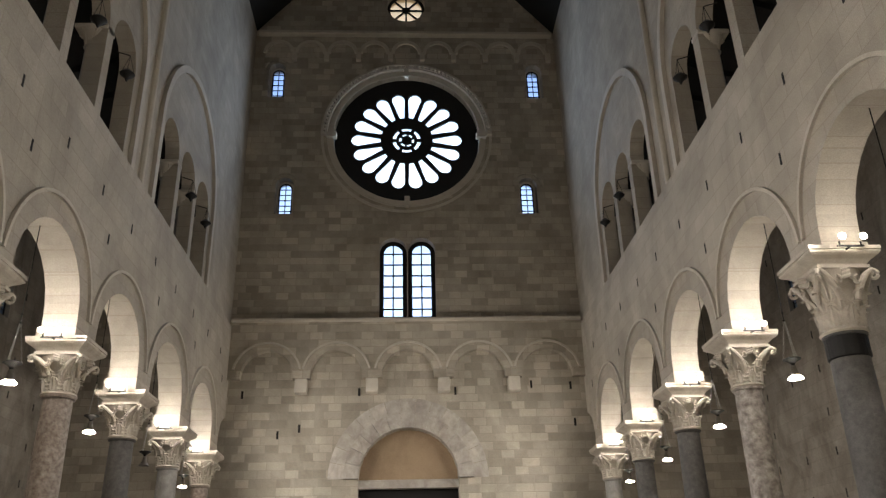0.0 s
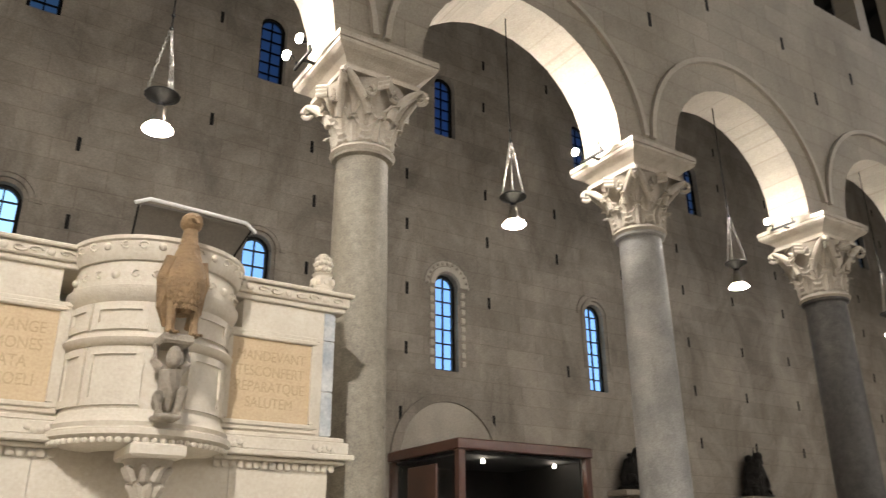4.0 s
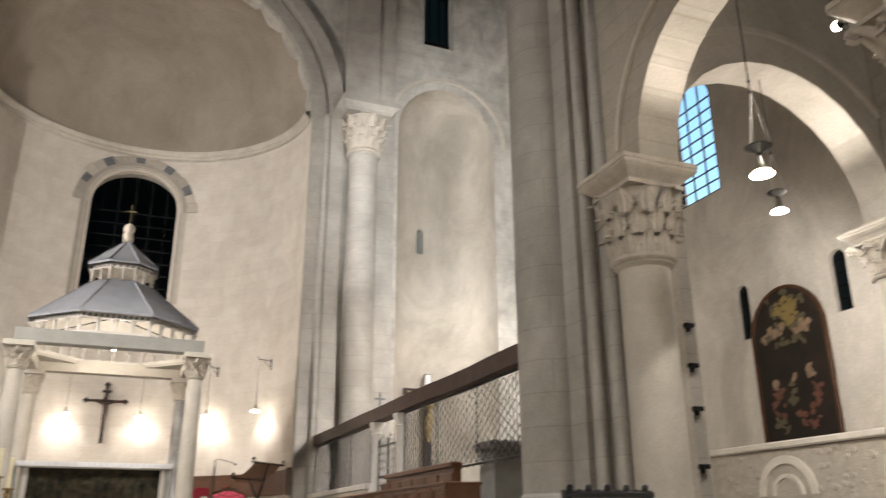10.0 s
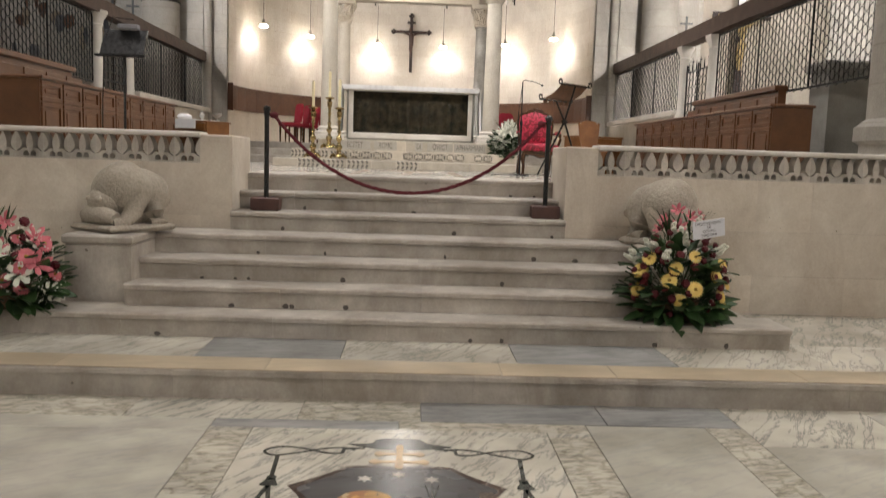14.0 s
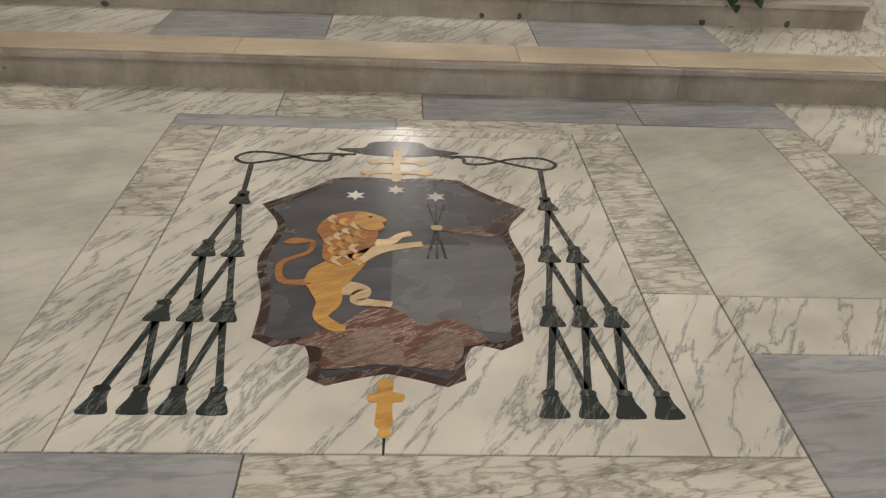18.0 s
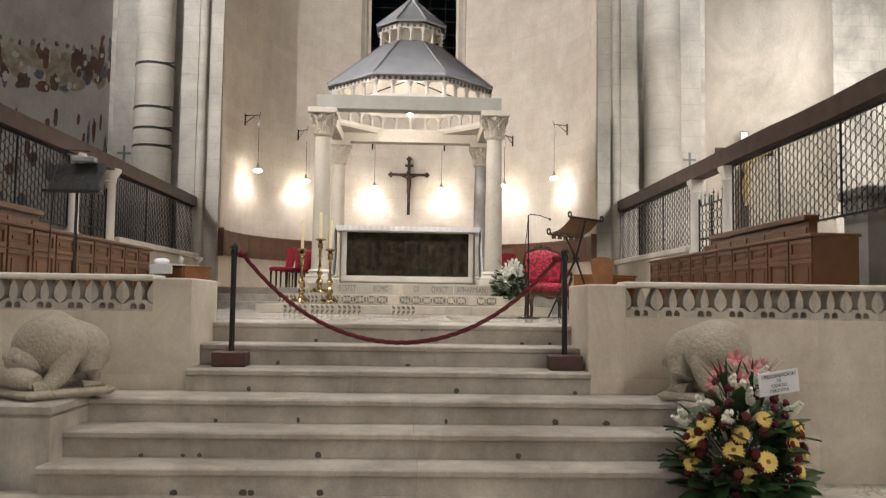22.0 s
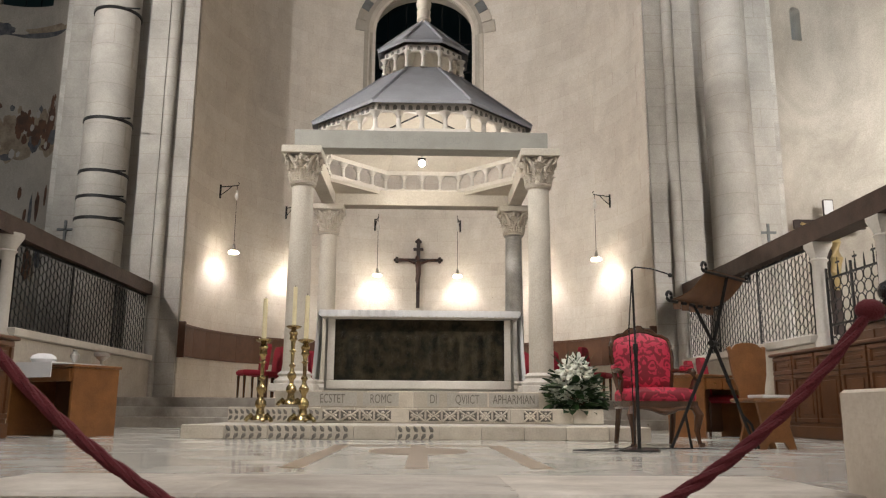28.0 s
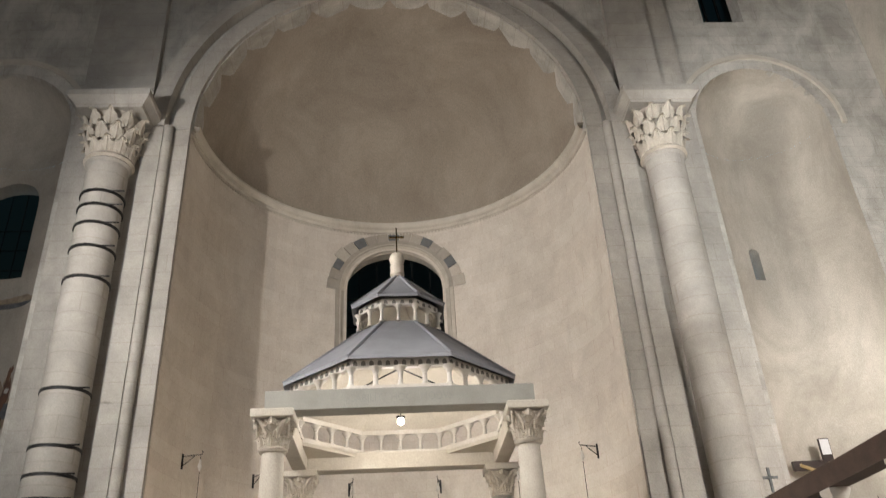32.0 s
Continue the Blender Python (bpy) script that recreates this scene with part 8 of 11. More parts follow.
bk.matrix_basis = pose(-3.09, -13.43, CHOIR + 0.403, 0, 0, 12)
tagged(bk, "closed pale book lying on the wooden chair", "book")


def desk(x, y, w, d, h, turn, name, label):
    dk = empty(name, pose(x, y, CHOIR, 0, 0, turn))
    bm = bmesh.new()
    box(bm, -w / 2, w / 2, -d / 2, d / 2, h - 0.03, h, bevel=0.006)
    part("top", bm, m_oak, dk)
    for sx in (-1, 1):
        bm = bmesh.new()
        box(bm, sx * (w / 2 - 0.02), sx * (w / 2 - 0.05), -d / 2 + 0.02, d / 2 - 0.02, 0, h - 0.03)
        part("side_panel", bm, m_oak, dk)
    bm = bmesh.new()
    box(bm, -w / 2 + 0.05, w / 2 - 0.05, -d / 2 + 0.03, -d / 2 + 0.05, 0.05, h - 0.03)
    part("back_panel", bm, m_wood, dk)
    for a, b in ((-w / 2 + 0.05, w * 0.18), (w * 0.18, w / 2 - 0.05)):
        bm = bmesh.new()
        box(bm, a + 0.006, b - 0.006, d / 2 - 0.03, d / 2 + 0.005, h - 0.17, h - 0.04, bevel=0.005)
        dr = part("drawer", bm, m_oak, dk)
        bm = bmesh.new()
        ball(bm, ((a + b) / 2, d / 2 + 0.015, h - 0.105), 0.012, 8, 6)
        part("knob", bm, m_gold, dr)
    return tagged(dk, label, "desk")


desk(3.55, -15.55, 1.0, 0.6, 0.72, -28, "credence_desk", "plain oak desk with two drawers by the choir wall")
desk(-3.75, -16.6, 1.1, 0.55, 0.72, 35, "credence_desk", "plain oak desk behind the lectern")
cl = empty("desk_cloth", pose(3.6, -15.35, CHOIR + 0.722, 0, 0, -28))
bm = bmesh.new()
box(bm, -0.38, 0.28, -0.29, 0.31, 0, 0.012)
box(bm, -0.38, 0.28, 0.302, 0.312, -0.14, 0.012)
part("cloth", bm, m_cloth, cl)
tagged(cl, "white cloth laid over the oak desk", "cloth")
for dx, dy, kind in ((0.05, 0.0, "cruet"), (0.3, -0.05, "bowl"), (-0.25, 0.0, "folded_linen")):
    bm = bmesh.new()
    if kind == "cruet":
        lathe(bm, [(0.03, 0), (0.012, 0.02), (0.045, 0.07), (0.05, 0.1), (0.02, 0.14), (0.03, 0.16)], 14)
        mt, lb = m_steel, "small silver cruet on the desk"
    elif kind == "bowl":
        lathe(bm, [(0.045, 0), (0.015, 0.02), (0.02, 0.05), (0.08, 0.1), (0.085, 0.14), (0.07, 0.11)], 16)
        mt, lb = m_steel, "small silver footed bowl on the desk"
    else:
        ball(bm, (0, 0, 0.05), 0.13, 12, 6, sz=0.5)
        mt, lb = m_cloth, "heap of folded white linen"
    ob = obj(kind, bm, mt, True)
    ob.matrix_basis = pose(3.5 + dx * -0.9, -15.5 + dy - dx * 0.4, CHOIR + 0.736)
    tagged(ob, lb, kind.replace("_", " "))

# ---------- music stand with a lamp ----------
mu = empty("music_stand", pose(2.84, -10.0, CHOIR) @ Matrix.Scale(0.88, 4))
bm = bmesh.new()
for a in (0.3, 2.4, 4.5):
    tube(bm, [(0, 0, 0.25), (0.3 * math.cos(a), 0.3 * math.sin(a), 0.01)], 0.012, 6)
tube(bm, [(0, 0, 0.1), (0, 0, 1.4)], 0.016, 8)
part("stand", bm, m_post, mu, "", True)
bm = bmesh.new()
hexa(bm, [(-0.26, 0.1, 1.33), (0.26, 0.1, 1.33), (0.26, 0.13, 1.33), (-0.26, 0.13, 1.33), (-0.26, -0.12, 1.68), (0.26, -0.12, 1.68), (0.26, -0.09, 1.68), (-0.26, -0.09, 1.68)])
box(bm, -0.3, 0.3, 0.06, 0.16, 1.33, 1.36)
part("desk", bm, m_post, mu, "black tilted desk")
bm = bmesh.new()
tube(bm, [(0.28, 0, 0.0), (0.26, 0.02, 0.8), (0.24, 0, 1.5), (0.15, -0.05, 1.82), (-0.1, -0.05, 1.8)], 0.007, 6)
part("cable", bm, m_post, mu)
bm = bmesh.new()
box(bm, -0.16, 0.08, -0.1, 0.0, 1.685, 1.74, bevel=0.01)
part("device", bm, m_lead, mu, "grey device on top")
tagged(mu, "black music stand with a grey device and cable", "music stand")

# ---------- floor inlay of the choir ----------
inl = empty("floor_inlay", pose(0, 0, 0))
m_inlay = material("brown_marble_inlay", (0.34, 0.26, 0.19), 0.3, vary=(0.24, 0.18, 0.13), scale=5, fine=60, bump=0.05)
disc = [(-0.22 + 0.36 * math.cos(2 * PI * k / 32), -12.75 + 0.5 * math.sin(2 * PI * k / 32)) for k in range(32)]
strip = lambda x0, x1, y0, y1: [(x0, y0), (x1, y0), (x1, y1), (x0, y1)]
for poly in (strip(0.47, 0.35, -13.7, -11.0), strip(-0.79, -0.91, -13.7, -11.0), strip(-0.16, -0.28, -13.58, -11.0), strip(0.35, -0.79, -13.7, -13.59), disc):
    bm = bmesh.new()
    lift = 0.0015 if poly is disc else 0.003
    loft(bm, [[(x, y, z) for x, y in poly] for z in (CHOIR - 0.002, CHOIR + lift)])
    bmesh.ops.recalc_face_normals(bm, faces=bm.faces)
    part("inlay_strip", bm, m_inlay, inl)
setting(inl, "brown marble strips inlaid in the choir floor", "floor")

# ---------- flowers ----------
m_leaf = tinted(material("dark_leaf", (0.035, 0.075, 0.02), 0.5, vary=(0.018, 0.04, 0.012), scale=14, fine=90), 0.7, 1.5)
m_yellow = material("yellow_petal", (0.82, 0.62, 0.20), 0.6, vary=(0.74, 0.52, 0.12), scale=20, fine=90)
m_pink = material("pink_petal", (0.62, 0.20, 0.22), 0.6, vary=(0.48, 0.09, 0.12), scale=18, fine=90)
m_crimson = material("crimson_petal", (0.10, 0.003, 0.008), 0.7, vary=(0.08, 0.002, 0.006), scale=18, fine=90)
m_whitepetal = material("white_petal", (0.75, 0.74, 0.66), 0.6, vary=(0.62, 0.62, 0.5), scale=18, fine=90)
m_pollen = material("brown_flower_heart", (0.52, 0.33, 0.06), 0.8, vary=(0.2, 0.1, 0.02), scale=30, fine=120)
m_wicker = material("brown_wicker", (0.15, 0.09, 0.05), 0.8, vary=(0.08, 0.05, 0.03), scale=20, fine=120)


def petals(n, length, width, lift, layers=2, cup=0.3):
    bm = bmesh.new()
    for L in range(layers):
        for k in range(n):
            a = 2 * PI * (k + 0.5 * L) / n
            ln = length * (1 - 0.18 * L)
            c, s = math.cos(a), math.sin(a)
            rows = []
            for t, w in ((0.08, 0.35), (0.4, 0.9), (0.8, 1.0), (1.0, 0.25)):
                z = lift * (t ** 1.4) + 0.012 * L
                r = ln * t
                rows.append([bm.verts.new((c * r - s * width * w / 2 * u, s * r + c * width * w / 2 * u, z - cup * width * abs(u) * 0.3)) for u in (-1, 0, 1)])
            for p, q in zip(rows, rows[1:]):
                for j in (0, 1):
                    bm.faces.new((p[j], p[j + 1], q[j + 1], q[j]))
    return bm


def blob_bm(n, r, spread, seed):
    rr = random.Random(seed)
    bm = bmesh.new()
    for k in range(n):
        c = Vector((rr.uniform(-1, 1), rr.uniform(-1, 1), rr.uniform(-1, 1))) * spread
        ball(bm, c, r * rr.uniform(0.7, 1.2), 6, 4)
    return bm


def leaf_mesh(length, width):
    bm = bmesh.new()
    rows = []
    for t, w in ((0, 0.1), (0.3, 0.9), (0.6, 1.0), (0.85, 0.6), (1, 0.04)):
        rows.append([bm.verts.new((length * t, width * w / 2 * u, -0.25 * length * t * t + 0.1 * width * abs(u))) for u in (-1, 0, 1)])
    for p, q in zip(rows, rows[1:]):
        for j in (0, 1):
            bm.faces.new((p[j], p[j + 1], q[j + 1], q[j]))
    return bm


def mesh_with(bm, name, *mats):
    me = mesh_of(bm, name, True)
    for m in mats:
        me.materials.append(m)
    return me


def gerbera(pm):
    bm = petals(18, 0.062, 0.016, 0.008)
    for f in bm.faces:
        f.material_index = 0
    ball(bm, (0, 0, 0.012), 0.014, 10, 5, sz=0.6, mi=1)
    return mesh_with(bm, "gerbera", pm, m_pollen)


ME_GERB_Y, ME_GERB_P = gerbera(m_yellow), gerbera(m_pink)
def lily_bm(pm, nm):
    bm = petals(6, 0.10, 0.045, 0.05, 1, 0.6)
    for k in range(5):
        a = 2 * PI * k / 5
        tube(bm, [(0, 0, 0), (0.02 * math.cos(a), 0.02 * math.sin(a), 0.06)], 0.002, 4)
    return mesh_with(bm, nm, pm)
ME_LILY_P, ME_LILY_W = lily_bm(m_pink, "lily"), lily_bm(m_whitepetal, "lily")
def rose_bm():
    bm = bmesh.new()
    ball(bm, (0, 0, 0), 0.032, 10, 7, sz=1.1)
    for L, (r, z) in enumerate(((0.036, 0.012), (0.045, 0.0))):
        for k in range(5):
            a = 2 * PI * (k + 0.5 * L) / 5
            ball(bm, (r * 0.55 * math.cos(a), r * 0.55 * math.sin(a), z), 0.024, 7, 5, sz=0.9)
    return mesh_with(bm, "rose", m_crimson)
ME_ROSE = rose_bm()
ME_STOCK = mesh_with(blob_bm(16, 0.018, 0.035, 3), "stock_spike", m_whitepetal)
ME_STOCK.transform(Matrix.Diagonal((1, 1, 2.4, 1)))
ME_BABY = mesh_with(blob_bm(14, 0.005, 0.045, 5), "small_white_sprig", m_whitepetal)
ME_LEAF = mesh_with(leaf_mesh(0.26, 0.11), "leaf", m_leaf)
ME_LEAF_S = mesh_with(leaf_mesh(0.15, 0.05), "leaf", m_leaf)
ME_BLADE = mesh_with(leaf_mesh(0.32, 0.02), "blade_leaf", m_leaf)


def aim(p, n, roll=0.0, s=1.0):
    """A pose at p whose z axis points along n."""
    q = Vector(n).to_track_quat("Z", "Y").to_matrix().to_4x4()
    return Matrix.Translation(p) @ q @ Matrix.Rotation(roll, 4, "Z") @ Matrix.Scale(s, 4)


def bouquet(x, y, z, h, w, kinds, seed, label, card, turn=0):
    fb = empty("flower_arrangement", pose(x, y, z, 0, 0, turn))
    rr = random.Random(seed)
    bm = bmesh.new()
    lathe(bm, [(0.13, 0), (0.16, 0.1), (0.19, 0.18), (0.17, 0.18), (0.14, 0.1)], 18)
    part("basket", bm, m_wicker, fb, "dark wicker basket", True)

    def spot(u, v):
        """A point on the front dome: u across -1 to 1, v up 0 to 1."""
        half = w * (0.62 + 0.38 * math.sin(PI * min(1, v * 1.15 + 0.1))) * (1 - 0.55 * max(0, v - 0.55) / 0.45)
        a = u * 1.35
        px, py = half * math.sin(a), half * 0.62 * math.cos(a)
        return Vector((px, py, h * v)), Vector((math.sin(a), math.cos(a) * 0.9, 0.25 + 0.7 * v)).normalized()
    bm = bmesh.new()
    for k in range(90):
        p, n = spot(rr.uniform(-1.6, 1.6), rr.uniform(0.05, 0.85))
        tube(bm, [(0.03 * rr.uniform(-1, 1), 0, 0.15), p * 0.5 + Vector((0, 0, 0.05)), p * 0.93], 0.003, 4)
    tagged(part("stem", bm, m_leaf, fb), kind="stuff")
    for k in range(240):
        p, n = spot(rr.uniform(-1.9, 1.9), rr.uniform(0.06, 0.85) ** 1.2)
        d = (n + Vector((rr.uniform(-.6, .6), rr.uniform(-.4, .4), rr.uniform(-.5, .5)))).normalized()
        m = Matrix.Translation(p * 0.72) @ d.to_track_quat("X", "Z").to_matrix().to_4x4() @ Matrix.Rotation(rr.uniform(-.6, .6), 4, "X")
        share("leaf", ME_LEAF if (p.z < h * 0.4 and k % 2) or k > 150 else ME_LEAF_S, fb, m)
    for k in range(12):
        a = -1.5 + 3.0 * k / 11
        d = Vector((math.sin(a), 0.5 * math.cos(a), -0.15)).normalized()
        m = Matrix.Translation(d * w * 0.38 + Vector((0, 0, h * 0.14))) @ d.to_track_quat("X", "Z").to_matrix().to_4x4()
        share("leaf", ME_LEAF, fb, m)
    for k in range(16):
        a = rr.uniform(-0.9, 0.9)
        d = Vector((math.sin(a) * 0.6, 0.15, 1)).normalized()
        m = Matrix.Translation(Vector((rr.uniform(-.12, .12), 0.05, h * 0.66))) @ d.to_track_quat("X", "Z").to_matrix().to_4x4()
        share("blade_leaf", ME_BLADE, fb, m)
    for nm, me, cnt, lo, hi, s in kinds:
        for k in range(cnt):
            u = -1.05 + 2.1 * ((k * 0.618 + rr.uniform(-0.08, 0.08)) % 1)
            v = lo + (hi - lo) * ((k + 0.5) / cnt)
            p, n = spot(u, v)
            share(nm, me, fb, aim(p + n * rr.uniform(0.0, 0.03), n + Vector((0, 0.25, rr.uniform(-.2, .2))), rr.uniform(0, 6), s * rr.uniform(0.85, 1.15)))
    if card:
        bm = bmesh.new()
        box(bm, -0.13, 0.13, -0.004, 0.004, -0.075, 0.075)
        cx, cz, tl = card[1]
        cd = part("card", bm, card[2], fb, card[3])
        cd.matrix_basis = pose(cx, w * 0.62 + 0.03, cz, -12, tl, 0)
        if card[0]:
            writing("card_writing", card[0], cd, pose(0, 0.006, 0, 90, 0, 180), 0.031, m_post, "handwritten capitals", depth=0.0006)
        else:
            for k in range(3):
                b2 = bmesh.new()
                box(b2, -0.08 + 0.01 * k, 0.08 - 0.015 * k, 0.0045, 0.006, 0.03 - 0.03 * k, 0.036 - 0.03 * k)
                part("writing_bar", b2, m_wicker, cd)
    return tagged(fb, label, "flower arrangement", "flower arrangements by the steps")


m_card = material("white_card", (0.75, 0.75, 0.78), 0.7, vary=(0.7, 0.7, 0.74), scale=5, fine=60, bump=0.02)
m_ycard = material("yellow_card", (0.78, 0.65, 0.22), 0.7, vary=(0.7, 0.55, 0.16), scale=5, fine=60, bump=0.02)
bouquet(-2.55, -7.72, 0.387, 0.98, 0.40, [("gerbera", ME_GERB_Y, 13, 0.15, 0.58, 1.1), ("rose", ME_ROSE, 46, 0.05, 0.84, 0.75), ("lily", ME_LILY_P, 7, 0.76, 0.95, 0.6), ("stock_spike", ME_STOCK, 8, 0.5, 0.84, 0.95), ("sprig", ME_BABY, 16, 0.1, 0.62, 0.9)], 21,
        "large funeral bouquet of yellow gerberas, pink lilies and white stocks", ("I PESCIVENDOLI\nDI\nCORSO\nMAZZINI", (-0.13, 0.80, 10), m_card, "white card with handwriting"))
bouquet(2.95, -7.55, 0.387, 0.82, 0.44, [("gerbera", ME_GERB_P, 16, 0.15, 0.7, 1.1), ("rose", ME_ROSE, 14, 0.15, 0.85, 0.9), ("lily", ME_LILY_P, 9, 0.25, 0.95, 1.0), ("lily", ME_LILY_W, 7, 0.1, 0.8, 0.9), ("sprig", ME_BABY, 30, 0.1, 0.8, 1.2)], 33,
        "large bouquet of pink gerberas, red roses and pale lilies", ("", (0.05, 0.52, 0), m_ycard, "yellow card"))
# white flowers beside the altar
fb = bouquet(-2.12, -16.85, 1.78, 0.62, 0.26, [("lily", ME_LILY_W, 34, 0.12, 0.98, 0.95), ("stock_spike", ME_STOCK, 20, 0.1, 0.75, 0.85), ("sprig", ME_BABY, 40, 0.06, 0.6, 1.4)], 45, "white lilies arranged beside the altar", None)
fb["group"] = "altar flowers"


# ---------- pulpit between two columns of the nave ----------
m_pulpit = material("cream_pulpit_marble", (0.70, 0.64, 0.53), 0.6, vary=(0.58, 0.51, 0.41), scale=3.5, fine=50, bump=0.25)
m_tan = material("tan_inscribed_stone", (0.64, 0.50, 0.33), 0.75, vary=(0.56, 0.42, 0.26), scale=5, fine=60, bump=0.3)
# darker than the tan panel: shade of the cutting, put into the colour
m_cut = material("shaded_letter_stone", (0.52, 0.39, 0.24), 0.8, vary=(0.44, 0.32, 0.19), scale=8, fine=60)
m_greyveined = material("grey_veined_marble", (0.60, 0.60, 0.58), 0.45, vary=(0.34, 0.37, 0.40), scale=5, fine=40, bump=0.08, wide=0.3)
m_eagle = material("brown_carved_stone", (0.36, 0.235, 0.12), 0.75, vary=(0.20, 0.13, 0.07), scale=9, fine=45, bump=0.7, bump_size=0.02)
PX, PY0, PY1, PC, PR = -5.75, -0.10, 2.64, 1.28, 0.50


def rosette_band(y0, y1, z0, z1, x, step, parent, name):
    """A row of carved scrolls and bosses standing proud of a flat band."""
    n = max(2, int((y1 - y0) / step))
    bm = bmesh.new()
    for k in range(n):
        y = y0 + (y1 - y0) * (k + 0.5) / n
        h = (z1 - z0) / 2
        zc = (z0 + z1) / 2
        if k % 3 == 1:
            ball(bm, (x, y, zc), h * 0.8, 8, 6, sx=0.5)
        else:
            sgn = -1 if k % 2 else 1
            tube(bm, [(x + 0.006, y + step * 0.5 * math.cos(a) * (1 - a / 9), zc + sgn * h * 0.7 * math.sin(a) * (1 - a / 9)) for a in [0.5 * j for j in range(12)]], 0.009, 5)
    part(name, bm, m_pulpit, parent, "carved foliage", True)


pul = empty("pulpit", pose(0, 0, 0))
for x0, y0, y1, top in ((-6.5, PY0 + 0.05, PC - 0.60, 3.56), (-6.5, PC + 0.60, PY1 - 0.05, 3.56), (-6.29, PC - 0.597, PC + 0.597, 2.46)):
    bm = bmesh.new()
    box(bm, x0, PX, y0, y1, 0.0, top)
    part("wall_block", bm, m_pulpit, pul, "plain wall of cream marble")
bm = bmesh.new()
box(bm, -6.5, -6.3, PC - 0.60, PC + 0.60, 0.0, 3.56)
part("back_wall", bm, m_pulpit, pul)
for y0, y1 in ((PY0, PC - 0.47), (PC + 0.47, PY1)):
    wy = y1 - y0
    for z0, z1, d in ((3.56, 3.60, 0.03), (3.60, 3.68, 0.055), (3.68, 3.71, 0.085), (2.585, 2.62, 0.05), (2.50, 2.585, 0.075), (2.46, 2.5, 0.11), (2.43, 2.46, 0.06)):
        b = bmesh.new()
        box(b, -6.4, PX + d, y0 - (d if y0 < 0.5 else 0), y1 + (d if y1 > 2 else 0), z0, z1, bevel=0.008)
        part("cornice" if z0 > 3 else "base_moulding", b, m_pulpit, pul, "moulded course of pale marble")
    rosette_band(y0, y1, 3.605, 3.675, PX + 0.056, 0.09, pul, "frieze")
    b = bmesh.new()
    n = int(wy / 0.055)
    for k in range(n):
        y = y0 + wy * (k + .5) / n
        ball(b, (PX + 0.02, y, 2.405), 0.026, 6, 5, sx=0.6, sz=1.2)
    part("leaf_course", b, m_pulpit, pul, "row of carved leaf tips", True)
    b = bmesh.new()
    for c in (y0 + 0.12, y1 - 0.12):
        for j in range(5):
            ball(b, (PX + 0.085, c + 0.035 * (j - 2), 2.53 + 0.012 * math.cos(j * 2.2)), 0.022, 6, 5, sx=0.6)
    part("corner_leaf", b, m_pulpit, pul, "", True)
for y0, y1, txt in ((0.10, 0.70, "+VISEVANGE\nLIIDEMONES\nFUCATA\nTRIA COELI"), (1.82, 2.42, "MANDEVANT\nTESCONFERT\nREPARATQUE\nSALUTEM")):
    b = bmesh.new()
    box(b, PX, PX + 0.004, y0, y1, 2.70, 3.28)
    part("inscription_panel", b, m_tan, pul, "framed tan stone panel with cut letters")
    for w, d in ((0.035, 0.03), (0.065, 0.016)):
        b = bmesh.new()
        for a0, a1, c0, c1 in ((y0 - w, y1 + w, 3.28 + w - .035, 3.28 + w), (y0 - w, y1 + w, 2.70 - w, 2.70 - w + .035), (y0 - w, y0 - w + .035, 2.70 - w + .035, 3.28 + w - .035), (y1 + w - .035, y1 + w, 2.70 - w + .035, 3.28 + w - .035)):
            box(b, PX - 0.01, PX + d, a0, a1, c0, c1, bevel=0.008)
        part("panel_frame", b, m_pulpit, pul, "moulded marble frame")
    writing("cut_letters", txt, pul, pose(PX + 0.005, (y0 + y1) / 2, 2.99, 90, 0, 90), 0.105, m_cut, "raised capitals, darker for the shade of shallow cuts", depth=0.0015, squeeze=0.8)
for y0, y1 in ((PY0 + 0.04, PY0 + 0.125), (PY1 - 0.125, PY1 - 0.04)):
    for z0, z1 in ((2.63, 2.95), (2.953, 3.33), (3.333, 3.55)):
        b = bmesh.new()
        box(b, PX - 0.02, PX + 0.012, y0, y1, z0, z1, bevel=0.006)
        part("corner_strip", b, m_greyveined if y0 > PC else m_pale, pul, "grey-veined marble strip" if y0 > PC else "")
# round front
b = bmesh.new()
lathe(b, [(PR, 2.62), (PR, 3.56)], 32, (PX - 0.05, PC, 0), a0=-PI / 2, a1=PI / 2)
part("drum", b, m_pulpit, pul, "round marble front", True)
for nm, prof in (("rim", [(0.30, 2.42), (0.44, 2.43), (0.53, 2.46), (0.575, 2.485), (0.575, 2.52), (0.545, 2.535), (0.555, 2.56), (0.52, 2.60), (PR, 2.64)]),
                 ("middle_moulding", [(PR, 3.02), (PR + 0.03, 3.035), (PR + 0.045, 3.065), (PR + 0.03, 3.085), (PR + 0.015, 3.09), (PR, 3.11)]),
                 ("upper_moulding", [(PR, 3.30), (PR + 0.02, 3.32), (PR + 0.05, 3.36), (PR + 0.055, 3.39), (PR + 0.02, 3.40), (PR + 0.012, 3.56)]),
                 ("top_moulding", [(PR, 3.56), (PR + 0.03, 3.565), (PR + 0.055, 3.61), (PR + 0.06, 3.68), (PR + 0.075, 3.69), (PR + 0.075, 3.715), (0.2, 3.715)])):
    b = bmesh.new()
    lathe(b, prof, 32, (PX - 0.05, PC, 0), a0=-PI / 2, a1=PI / 2)
    part(nm, b, m_pulpit, pul, "", True)
